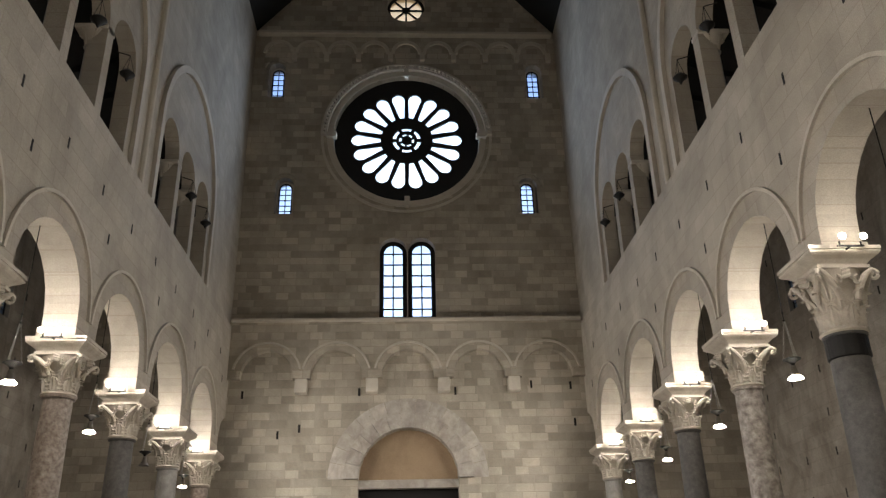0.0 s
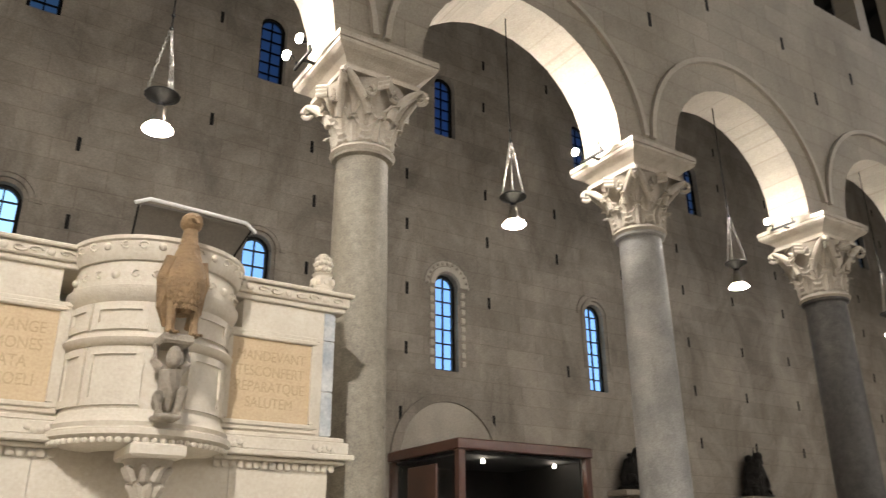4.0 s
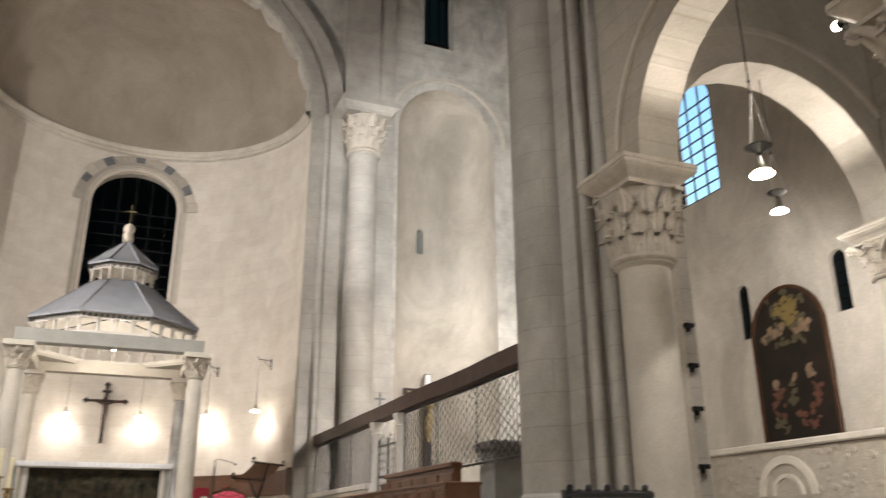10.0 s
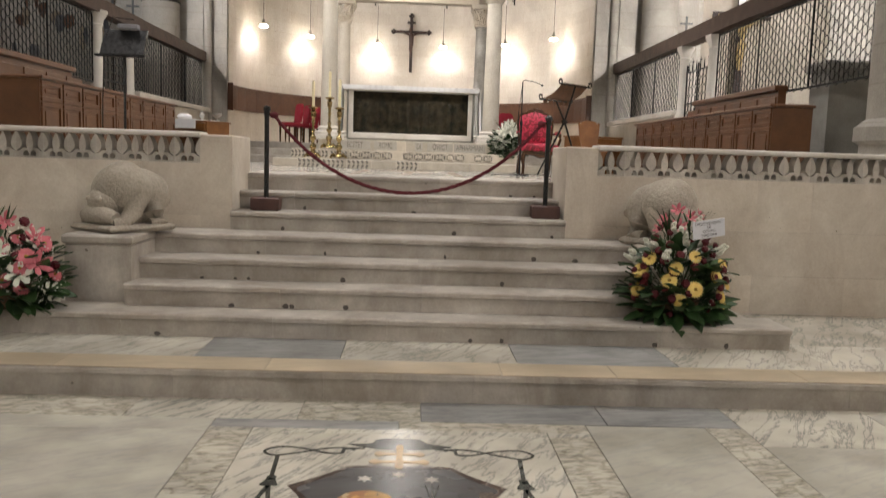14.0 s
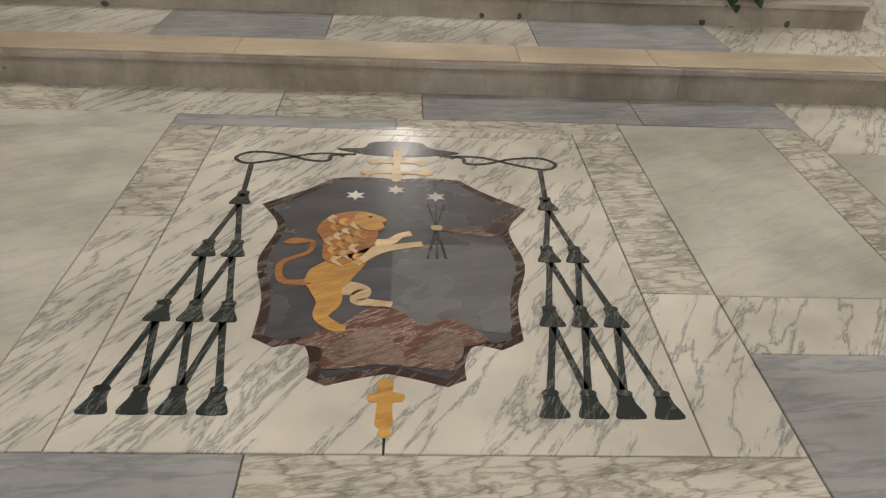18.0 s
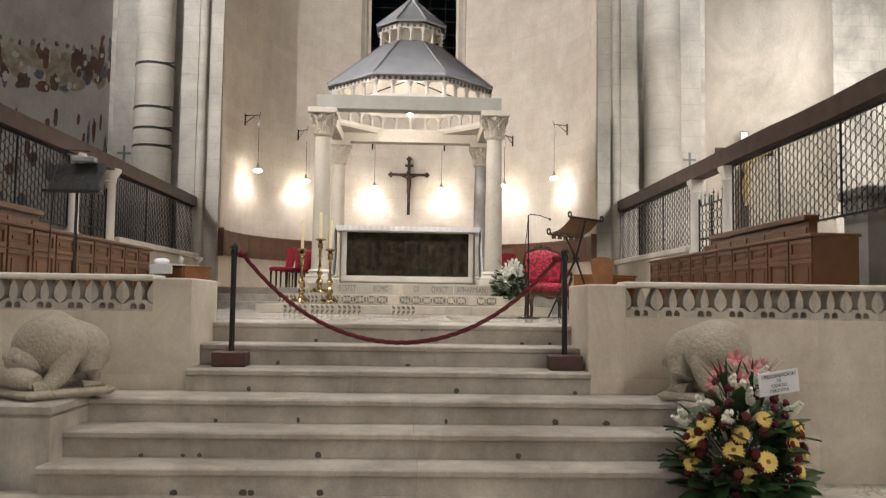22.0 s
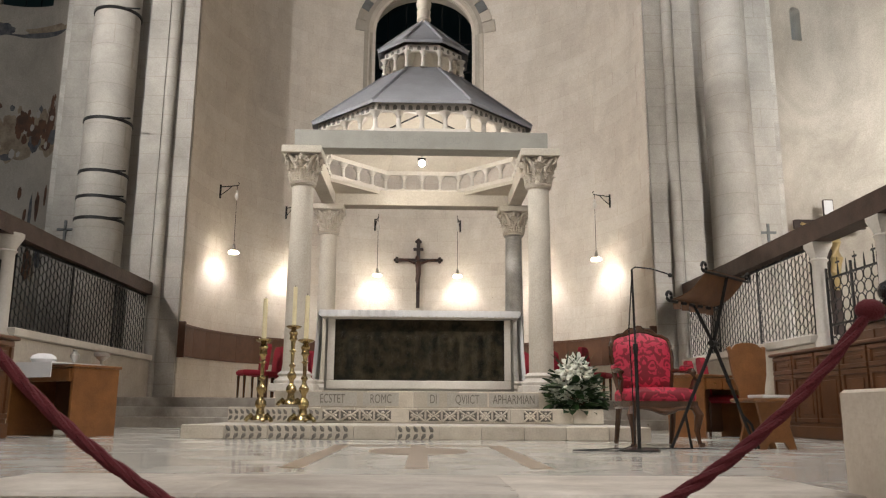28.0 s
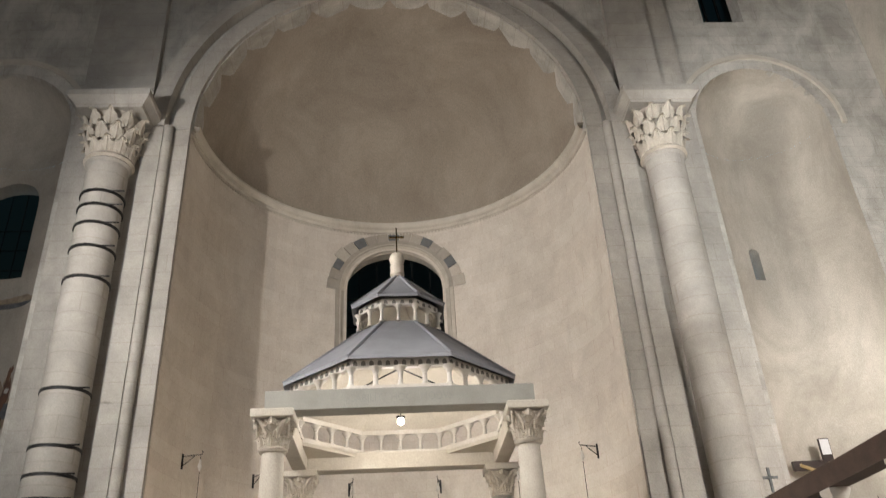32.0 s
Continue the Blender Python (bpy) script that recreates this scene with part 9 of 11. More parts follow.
# sunk panels on the drum: raised uprights and rails round flat fields, in two tiers
for z0, z1 in ((2.66, 3.01), (3.12, 3.29)):
    for a0, a1 in ((-1.50, -0.98), (-0.98, -0.24), (0.26, 0.98), (0.98, 1.50)):
        b = bmesh.new()
        DC = lambda a, z, d: (PX - 0.05 + (PR + d) * math.cos(a), PC + (PR + d) * math.sin(a), z)
        g = 0.11
        for p, q, zz0, zz1 in ((a0 + 0.02, a0 + g, z0, z1), (a1 - g, a1 - 0.02, z0, z1), (a0 + g, a1 - g, z0, z0 + 0.045), (a0 + g, a1 - g, z1 - 0.045, z1)):
            wall_bm(p, q, zz0, zz1, [], DC, -0.005, 0.016, step=0.12, bm=b)
        part("panel_frame", b, m_pulpit, pul, "raised frame round a sunk panel")
for z, rr, n in ((3.47, 0.032, 13), (3.645, 0.026, 15)):
    b = bmesh.new()
    for k in range(n):
        a = -1.45 + 2.9 * k / (n - 1)
        rad = PR + (0.012 if z < 3.6 else 0.058)
        c = (PX - 0.05 + rad * math.cos(a), PC + rad * math.sin(a), z)
        if k % 3 == 0:
            ball(b, c, rr, 8, 6)
        else:
            tube(b, [(c[0] + 0.004 + 0.001 * j, c[1] + 0.035 * math.cos(j * .6) * (1 - j / 16), c[2] + 0.035 * math.sin(j * .6) * (1 - j / 16)) for j in range(11)], 0.008, 5)
    part("carved_band", b, m_pulpit, pul, "carved foliage with bosses", True)
b = bmesh.new()
for k in range(34):
    a = -1.5 + 3.0 * k / 33
    ball(b, (PX - 0.05 + 0.545 * math.cos(a), PC + 0.545 * math.sin(a), 2.452), 0.022, 7, 5, sz=0.9)
part("leaf_rim", b, m_pulpit, pul, "carved leaves under the rim", True)
# corbel below the drum
b = bmesh.new()
lathe(b, [(0.05, 2.10), (0.06, 2.14), (0.075, 2.22), (0.105, 2.30), (0.15, 2.355), (0.15, 2.37)], 16, (PX + 0.30, PC, 0))
for i in range(16):
    a, up = 2 * PI * i / 8 + (0.39 if i > 7 else 0), i > 7
    rr, zz = (0.115, 2.30) if up else (0.078, 2.20)
    tube(b, [(PX + 0.30 + (rr - 0.03) * math.cos(a), PC + (rr - 0.03) * math.sin(a), zz - 0.06), (PX + 0.30 + rr * math.cos(a), PC + rr * math.sin(a), zz), (PX + 0.30 + (rr + 0.03) * math.cos(a), PC + (rr + 0.03) * math.sin(a), zz + 0.015)], [0.03, 0.032, 0.012], 6)
part("corbel", b, m_cap, pul, "small leaf capital", True)
b = bmesh.new()
box(b, PX + 0.10, PX + 0.52, PC - 0.16, PC + 0.16, 2.36, 2.44, bevel=0.015)
lathe(b, [(0.02, -0.35), (0.05, -0.25), (0.07, -0.02), (0.08, 0.02)], 12, (PX + 0.30, PC, 2.12))
part("corbel_slab", b, m_pulpit, pul)
# finials
for y, pierced in ((0.0, False), (2.52, True)):
    fn = bmesh.new()
    lathe(fn, [(0.095, 3.705), (0.10, 3.74), (0.075, 3.76), (0.08, 3.80), (0.07, 3.86), (0.085, 3.88), (0.06, 3.895)], 14, (PX - 0.08, y, 0))
    for k in range(8):
        a = 2 * PI * k / 8
        ball(fn, (PX - 0.08 + 0.075 * math.cos(a), y + 0.075 * math.sin(a), 3.81), 0.028, 6, 5, sz=1.3)
    part("finial", fn, m_pulpit, pul, "carved stub", True)
    fb2 = bmesh.new()
    if pierced:
        for i in range(5):
            for k in range(10):
                a, e = 2 * PI * (k + 0.5 * (i % 2)) / 10, -1.2 + 2.4 * i / 4
                ball(fb2, (PX - 0.08 + 0.062 * math.cos(e) * math.cos(a), y + 0.062 * math.cos(e) * math.sin(a), 3.965 + 0.075 * math.sin(e)), 0.02, 6, 5)
        ball(fb2, (PX - 0.08, y, 3.965), 0.068, 10, 8)
    else:
        ball(fb2, (PX - 0.08, y, 3.955), 0.085, 18, 12, sz=0.95)
    part("finial_ball", fb2, m_pulpit, pul, "pierced stone ball" if pierced else "plain stone ball", True)
# reading desk
b = bmesh.new()
n = 10
lo, hi = [], []
for k in range(n + 1):
    t = k / n
    x, z = PX - 0.02 + 0.34 * t, 3.74 + 0.30 * t ** 0.8 - (0.05 * max(0, t - 0.85) / 0.15)
    lo.append([(x, 1.04, z - 0.006), (x, 1.80, z - 0.006 - 0.0), (x, 1.80, z + 0.008), (x, 1.04, z + 0.008)])
loft(b, lo)
part("reading_desk", b, material("grey_desk_sheet", (0.22, 0.20, 0.175), 0.6, vary=(0.16, 0.145, 0.125), scale=5, fine=60), pul, "sloping grey reading sheet", True)
b = bmesh.new()
tube(b, [(PX + 0.32, 0.99, 3.985), (PX + 0.345, 1.08, 4.02), (PX + 0.34, 1.4, 4.012), (PX + 0.33, 1.74, 4.0), (PX + 0.30, 1.82, 3.955)], 0.014, 8)
part("desk_edge", b, material("white_sheet_edge", (0.8, 0.79, 0.76), 0.6, vary=(0.7, 0.69, 0.66), scale=8, fine=60), pul, "bright white upper edge", True)
b = bmesh.new()
tube(b, [(PX + 0.01, 1.06, 3.72), (PX + 0.02, 1.05, 3.8), (PX + 0.30, 1.02, 3.98)], 0.008, 6)
tube(b, [(PX + 0.01, 1.72, 3.72), (PX + 0.02, 1.74, 3.8), (PX + 0.30, 1.79, 3.97)], 0.008, 6)
part("desk_bracket", b, m_iron, pul)
tagged(pul, "cream marble pulpit with a round front and inscribed panels", "pulpit")

# eagle and crouching figure on the pulpit front, plain carved shapes
EX = PX + PR + 0.03
b = bmesh.new()
lathe(b, [(0.05, 0.12), (0.10, 0.17), (0.13, 0.26), (0.125, 0.35), (0.09, 0.45), (0.055, 0.54), (0.045, 0.62), (0.05, 0.66)], 16, squash=0.85)
ball(b, (0.0, 0.0, 0.665), 0.062, 12, 8, sx=1.15)
tube(b, [(0.05, 0, 0.675), (0.10, 0.0, 0.655), (0.115, 0, 0.625)], [0.035, 0.022, 0.006], 8)
for sy in (-1, 1):
    tube(b, [(0.0, sy * 0.08, 0.44), (-0.02, sy * 0.10, 0.32), (-0.04, sy * 0.09, 0.16), (-0.06, sy * 0.06, 0.06)], [0.04, 0.05, 0.04, 0.015], 8)
    tube(b, [(0.02, sy * 0.06, 0.18), (0.03, sy * 0.065, 0.05), (0.04, sy * 0.065, 0.0)], [0.035, 0.022, 0.03], 8)
    for j in (-1, 0, 1):
        tube(b, [(0.04, sy * 0.065, 0.012), (0.10, sy * 0.065 + j * 0.025, 0.0)], [0.014, 0.007], 6)
for i in range(13):
    for k in range(13):
        a = -1.7 + 3.4 * (k + 0.5 * (i % 2)) / 12
        z = 0.15 + i * 0.03
        r = 0.128 - abs(z - 0.28) * 0.30
        ball(b, (r * math.cos(a), 0.8 * r * math.sin(a), z), 0.013, 5, 4, sz=1.7, sx=0.8)
moved(b, pose(EX + 0.06, PC + 0.02, 3.06, 0, 0, 6) @ Matrix.Scale(1.12, 4))
tagged(obj("eagle_statue", b, m_eagle, True), "brown carved stone eagle standing on a small corbel figure", "statue")
b = bmesh.new()
box(b, -0.13, 0.15, -0.13, 0.13, 0.44, 0.50, bevel=0.015)
box(b, -0.11, 0.12, -0.10, 0.10, 0.0, 0.03, bevel=0.01)
tube(b, [(-0.02, 0.0, 0.08), (0.02, 0.01, 0.18), (0.04, 0.0, 0.30)], [0.075, 0.085, 0.095], 12)
ball(b, (0.09, 0.0, 0.365), 0.062, 12, 9, sz=1.15)
for sy in (-1, 1):
    tube(b, [(0.03, sy * 0.08, 0.30), (0.02, sy * 0.14, 0.35), (0.0, sy * 0.115, 0.45)], [0.036, 0.03, 0.026], 8)
    tube(b, [(0.0, sy * 0.06, 0.10), (0.10, sy * 0.095, 0.17 if sy > 0 else 0.13), (0.06, sy * 0.07, 0.03), (0.11, sy * 0.07, 0.025)], [0.05, 0.042, 0.03, 0.025], 8)
moved(b, pose(EX, PC + 0.0, 2.56) @ Matrix.Diagonal((1.0, 0.72, 1.0, 1.0)))
tagged(obj("corbel_statue", b, m_stone_old, True), "small crouching stone corbel figure bearing the eagle", "statue")

# ---------- carved candle column ----------
cc = empty("paschal_candle_column", pose(-6.45, -1.95, 0))
b = bmesh.new()
lathe(b, [(0.34, 0), (0.34, 0.12), (0.27, 0.16), (0.29, 0.22), (0.22, 0.28)], 24)
part("base", b, m_white, cc, "", True)
b = bmesh.new()
lathe(b, [(0.20, 0.28), (0.205, 1.5), (0.195, 3.16)], 24)
part("shaft", b, m_white, cc, "white carved shaft", True)
b = bmesh.new()
tube(b, [(0.205 * math.cos(a), 0.205 * math.sin(a), 0.35 + 0.155 * a) for a in [0.25 * k for k in range(72)]], 0.022, 6)
part("spiral_band", b, m_white, cc, "spiral band", True)
b = bmesh.new()
rc = random.Random(5)
for k in range(800):
    z = 0.4 + 2.7 * (k / 800)
    a = rc.uniform(0, 6.28)
    ball(b, (0.2 * math.cos(a), 0.2 * math.sin(a), z), rc.uniform(0.009, 0.02), 5, 4, sz=rc.uniform(0.7, 2.2))
carv = part("carved_relief", b, m_white, cc, "worn low relief", True)
carv["kind"] = "stuff"
b = bmesh.new()
lathe(b, [(0.20, 3.14), (0.235, 3.18), (0.25, 3.20), (0.25, 3.27), (0.22, 3.29), (0.215, 3.34), (0.19, 3.345), (0.08, 3.355), (0.075, 3.385), (0.01, 3.385)], 24)
part("cap", b, m_white, cc, "broad moulded cap", True)
tagged(cc, "white carved marble candle column with a spiral band", "candle column")

# ---------- glazed display case in the aisle ----------
dc = empty("display_case", pose(-9.9, 7.05, 0))
HW, HD, HT = 1.13, 0.9, 3.27
for x0, x1, y0, y1, z0, z1, nm in ((-HD, HD, -HW, HW, 0.0, 0.9, "cabinet_base"), (-HD - .02, HD + .02, -HW - .02, HW + .02, HT - 0.14, HT, "top_frame"), (-HD, HD, -HW, HW, 0.9, 0.98, "sill")):
    b = bmesh.new()
    box(b, x0, x1, y0, y1, z0, z1, bevel=0.015)
    part(nm, b, m_casewood if nm == "sill" else (m_casewood := material("red_brown_case_wood", (0.085, 0.03, 0.015), 0.3, vary=(0.05, 0.018, 0.01), scale=4, fine=70)), dc, "red-brown varnished wood")
for sx in (-1, 1):
    for sy in (-1, 1):
        b = bmesh.new()
        box(b, sx * (HD - 0.09), sx * HD, sy * (HW - 0.10), sy * HW, 0.98, HT - 0.14, bevel=0.01)
        part("corner_post", b, m_casewood, dc)
m_glass = pane_mat("clear_case_glass", (0.96, 0.97, 0.97), 0.02)
for sx in (-1, 1):
    b = bmesh.new()
    box(b, sx * (HD - 0.03), sx * (HD - 0.022), -HW + 0.1, HW - 0.1, 0.98, HT - 0.14)
    part("glass_pane", b, m_glass, dc).visible_shadow = False
    b = bmesh.new()
    box(b, -HD + 0.09, HD - 0.09, sx * (HW - 0.03), sx * (HW - 0.022), 0.98, HT - 0.14)
    part("glass_pane", b, m_glass, dc).visible_shadow = False
# near-black inner panels, added so the glass shows a dark inside
b = bmesh.new()
box(b, -HD + 0.06, HD - 0.06, -HW + 0.06, HW - 0.06, 0.98, 1.02)
part("lining", b, m_dark, dc, "dark lining, there to darken the inside")
b = bmesh.new()
box(b, -HD + 0.06, -HD + 0.1, -HW + 0.1, HW - 0.1, 1.02, HT - 0.15)
part("back_panel", b, m_dark, dc, "dark back panel, added to darken the inside")
b = bmesh.new()
box(b, -HD + 0.1, HD - 0.1, HW - 0.14, HW - 0.1, 1.02, HT - 0.15)
part("side_lining", b, m_dark, dc, "dark inner side, added to darken the case")
b = bmesh.new()
box(b, -HD + 0.1, HD - 0.06, -HW + 0.06, HW - 0.14, HT - 0.19, HT - 0.15)
part("ceiling_lining", b, m_dark, dc, "dark inner top, added to darken the case")
for sy in (-0.72, 0.0):
    b = bmesh.new()
    box(b, -0.36, 0.36, -HW - 0.004, -HW + 0.03, 1.1 if sy < 0 else 2.2, 2.05 if sy < 0 else 3.0, bevel=0.01)
    part("side_panel", b, m_casewood, dc, "framed wooden side panel")
# two glowing stubs added for the lamps mirrored in the glass
for yy in (-0.5, 0.75):
    b = bmesh.new()
    lathe(b, [(0.0, 0.0), (0.025, 0.0), (0.03, 0.03), (0.015, 0.06)], 10, (0.55, yy, HT - 0.26))
    part("case_lamp", b, m_bulb, dc, "tiny glowing stub put in for lamp reflections in the glass", True)
tagged(dc, "large red-brown wooden display case with glass sides", "display case")
# plain turned shape in place of a white bust-like object
b = bmesh.new()
lathe(b, [(0.16, 0.0), (0.17, 0.03), (0.07, 0.08), (0.06, 0.2), (0.22, 0.42), (0.26, 0.6), (0.2, 0.78), (0.1, 0.86), (0.13, 0.95), (0.1, 1.02), (0.02, 1.06)], 24)
ob = obj("white_urn", b, m_white, True)
ob.matrix_basis = pose(-9.75, 7.5, 1.02) @ Matrix.Scale(1.5, 4)
tagged(ob, "plain pale shape in the glass case, for a bust-like object", "urn")

# ---------- blind niches and dark bronzes on the aisle wall ----------
WX = AX - AISLE
for y, w, zs in ((7.62, 1.95, 3.35), (-7.0, 1.3, 3.1)):
    b = bmesh.new()
    arch_band(b, y, zs, w / 2, w / 2 + 0.16, along_y(WX), -0.01, 0.05, 20)
    for s2 in (-1, 1):
        box(b, WX - 0.01, WX + 0.05, y + s2 * w / 2, y + s2 * (w / 2 + 0.16), 0, zs)
    nb = setting(obj("niche_surround", b, m_aisle), "low blind arch of stone on the aisle wall", "niche")
    b = bmesh.new()
    wall_bm(y - w / 2, y + w / 2, 0, zs, [], along_y(WX), 0.002, 0.012, step=0.15, top=lambda s: zs + math.sqrt(max(0, w * w / 4 - (s - y) ** 2)), bm=b)
    part("niche_back", b, m_plaster, nb, "paler plaster field")


def bronze(y, z0, w, h, seed, label, spike=False):
    """Dark relief group on a stone shelf, worked as one rugged shape."""
    rb = random.Random(seed)
    b = bmesh.new()
    lathe(b, [(w * 0.5, 0), (w * 0.52, h * 0.06), (w * 0.42, h * 0.12), (w * 0.40, h * 0.45), (w * 0.30, h * 0.7), (w * 0.16, h * 0.86), (w * 0.06, h * 0.95)], 14, squash=1.0)
    for v in b.verts:
        v.co.x *= 0.5
    for k in range(34):
        t = rb.uniform(0.05, 0.97)
        r = w * (0.44 - 0.32 * t)
        a = rb.uniform(-1.9, 1.9)
        ball(b, (0.5 * r * math.cos(a), r * math.sin(a), h * t), rb.uniform(0.05, 0.10) * h / 0.85, 7, 5, sz=rb.uniform(0.7, 1.6))
    ball(b, (0.08, rb.uniform(-.1, .1), h * 0.93), 0.085, 10, 8, sz=1.2)
    if spike:
        tube(b, [(0.02, 0, h * 0.8), (0.02, 0.02, h * 1.15)], [0.03, 0.008], 6)
    moved(b, pose(WX + 0.22, y, z0))
    st = tagged(obj("bronze_statue", b, m_bronze, True), label, "statue", "dark bronzes along the aisle wall")
    b = bmesh.new()
    box(b, WX - 0.01, WX + 0.5, y - w * 0.62, y + w * 0.62, z0 - 0.10, z0, bevel=0.012)
    box(b, WX - 0.01, WX + 0.3, y - w * 0.35, y - w * 0.22, z0 - 0.32, z0 - 0.1, bevel=0.01)
    box(b, WX - 0.01, WX + 0.3, y + w * 0.22, y + w * 0.35, z0 - 0.32, z0 - 0.1, bevel=0.01)
    tagged(obj("stone_shelf", b, m_stone_old), "small stone wall shelf under a bronze", "shelf", "shelves along the aisle wall")


bronze(-2.36, 2.98, 0.85, 0.86, 1, "dark bronze relief group shaped like a bell")
bronze(-6.12, 3.10, 0.9, 0.8, 2, "dark rugged bronze group on a wall shelf")
bronze(11.76, 3.0, 0.95, 0.76, 3, "dark bronze group leaning on its shelf")
bronze(15.33, 3.0, 0.9, 0.9, 4, "dark bronze group with a raised point", True)
bronze(18.9, 3.0, 0.85, 0.85, 6, "dark bronze group half hidden by a column")

# ---------- altar and painting in the south transept ----------
TX = AX - TRANS
pa = empty("altar_painting", pose(TX + 0.03, -13.37, 0))
T = lambda s, z, d: (d, s, z)
W2, ZB, ZS = 1.0, 3.62, 5.88
m_paint = material("dark_oil_ground", (0.010, 0.008, 0.006), 0.7, vary=(0.022, 0.015, 0.010), scale=2.5, fine=40, bump=0.1, spec=0.2)
b = bmesh.new()
wall_bm(-W2, W2, ZB, ZS, [], T, 0.0, 0.03, step=0.14, top=lambda s: ZS + math.sqrt(max(0, W2 * W2 - s * s)), bm=b)
part("canvas", b, m_paint, pa, "dark canvas with a golden glow above")
b = bmesh.new()
arch_band(b, 0, ZS, W2 - 0.02, W2 + 0.05, T, -0.01, 0.06, 24)
for s2 in (-1, 1):
    box(b, -0.01, 0.06, s2 * (W2 - 0.02), s2 * (W2 + 0.05), ZB, ZS)
box(b, -0.01, 0.06, -W2 - 0.05, W2 + 0.05, ZB - 0.06, ZB + 0.02)
part("frame", b, m_mahog, pa, "narrow dark frame")


def daub(y, z, ry, rz, colour, tilt, nm, d):
    """One painted shape: a thin irregular patch of colour on the canvas."""
    rb = random.Random(int((y + 9) * 100 + z * 37))
    b = bmesh.new()
    ring = []
    for k in range(14):
        a = 2 * PI * k / 14
        q = rb.uniform(0.75, 1.15)
        u, v = ry * q * math.cos(a), rz * q * math.sin(a)
        ring.append((u * math.cos(tilt) - v * math.sin(tilt), u * math.sin(tilt) + v * math.cos(tilt)))
    loft(b, [[(d, y + u, z + v) for u, v in ring], [(d + 0.002, y + u * .9, z + v * .9) for u, v in ring]])
    part(nm, b, colour, pa)


m_glowgold = material("golden_paint", (0.21, 0.145, 0.04), 0.7, vary=(0.12, 0.08, 0.022), scale=5, fine=40, bump=0.05)
m_olive = material("olive_paint", (0.07, 0.055, 0.02), 0.4, vary=(0.035, 0.026, 0.01), scale=6, fine=40, bump=0.05)
m_flesh = material("pale_ochre_paint", (0.30, 0.20, 0.12), 0.7, vary=(0.07, 0.045, 0.025), scale=9, fine=40, bump=0.05)
m_rust = material("rust_paint", (0.14, 0.045, 0.02), 0.7, vary=(0.04, 0.016, 0.01), scale=9, fine=40, bump=0.05)
ro = random.Random(77)
# (centre y, centre z, half width, half height, strokes, paint): golden glory, clouds and heads, standing groups below
for cy, cz, hw, hh, n, m in ((0.03, 6.38, .50, .40, 44, m_olive), (0.05, 6.42, .36, .32, 48, m_glowgold), (-.42, 5.92, .34, .14, 16, m_olive), (.40, 5.96, .34, .14, 16, m_olive), (-.40, 5.95, .30, .12, 16, m_flesh), (.42, 5.93, .32, .12, 16, m_flesh), (0.0, 5.70, .5, .10, 12, m_olive),
                             (.44, 5.0, .09, .30, 10, m_flesh), (.56, 4.55, .16, .34, 14, m_rust), (-.48, 4.4, .18, .38, 16, m_rust), (-.46, 4.0, .24, .16, 8, m_olive), (-.5, 4.85, .07, .08, 4, m_flesh), (-.05, 4.5, .14, .36, 10, m_olive), (.02, 4.9, .06, .07, 3, m_flesh), (.3, 4.0, .34, .16, 9, m_rust)):
    for q in range(n):
        u, v = ro.gauss(0, 0.5), ro.gauss(0, 0.5)
        daub(cy + hw * max(-1, min(1, u)), cz + hh * max(-1, min(1, v)), ro.uniform(.04, .12), ro.uniform(.03, .085), m, ro.uniform(-1.2, 1.2), "painted_stroke", .031 + .0016 * ro.random() + (.002 if m in (m_flesh, m_glowgold) else 0))
tagged(pa, "large dark arched altar painting with a golden glow", "painting")
al = empty("side_altar", pose(TX + 0.02, -13.35, 0))
b = bmesh.new()
box(b, 0, 0.55, -2.35, 2.35, CHOIR, 3.42, bevel=0.02)
part("altar_body", b, m_stone_old, al, "carved grey stone reredos")
b = bmesh.new()
box(b, 0, 0.66, -2.42, 2.42, 3.42, 3.56, bevel=0.03)
part("altar_ledge", b, m_pale, al, "projecting stone ledge")
b = bmesh.new()
arch_band(b, -0.1, 2.5, 0.62, 0.78, along_y(0.55), 0.0, 0.05, 20)
arch_band(b, -0.1, 2.5, 0.34, 0.42, along_y(0.55), 0.0, 0.04, 16)
part("carved_arch", b, m_pale, al)
rb = random.Random(8)
b = bmesh.new()
for k in range(90):
    y, z = rb.uniform(-2.2, 2.2), rb.uniform(2.2, 3.35)
    if abs(y + .1) > 0.8:
        ball(b, (0.55, y, z), rb.uniform(0.03, 0.09), 6, 5, sx=0.5)
cr = part("carved_relief", b, m_stone_old, al, "worn carved foliage", True)
tagged(al, "grey carved stone altar under a painting", "altar")

# ---------- respond of the aisle arch ----------
for side in (-1, 1):
    rp = empty("wall_respond", pose(AX + side * 11.62, -9.2, 0))
    b = bmesh.new()
    lathe(b, [(0.36, 0), (0.36, 0.2), (0.27, 0.3), (0.25, 3.0), (0.24, 5.65)], 20)
    part("shaft", b, m_pale, rp, "", True)
    b = capital_bm(0.62, 0.24, 0.42)
    moved(b, pose(0, 0, 5.65))
    part("capital", b, m_cap, rp, "carved leaf capital", True)
    b = abacus_bm(0.46, 0.24)
    moved(b, pose(0, 0, 6.26))
    part("abacus", b, m_pale, rp)
    tagged(rp, "pale half column carrying the aisle arch", "column", kind="structure")

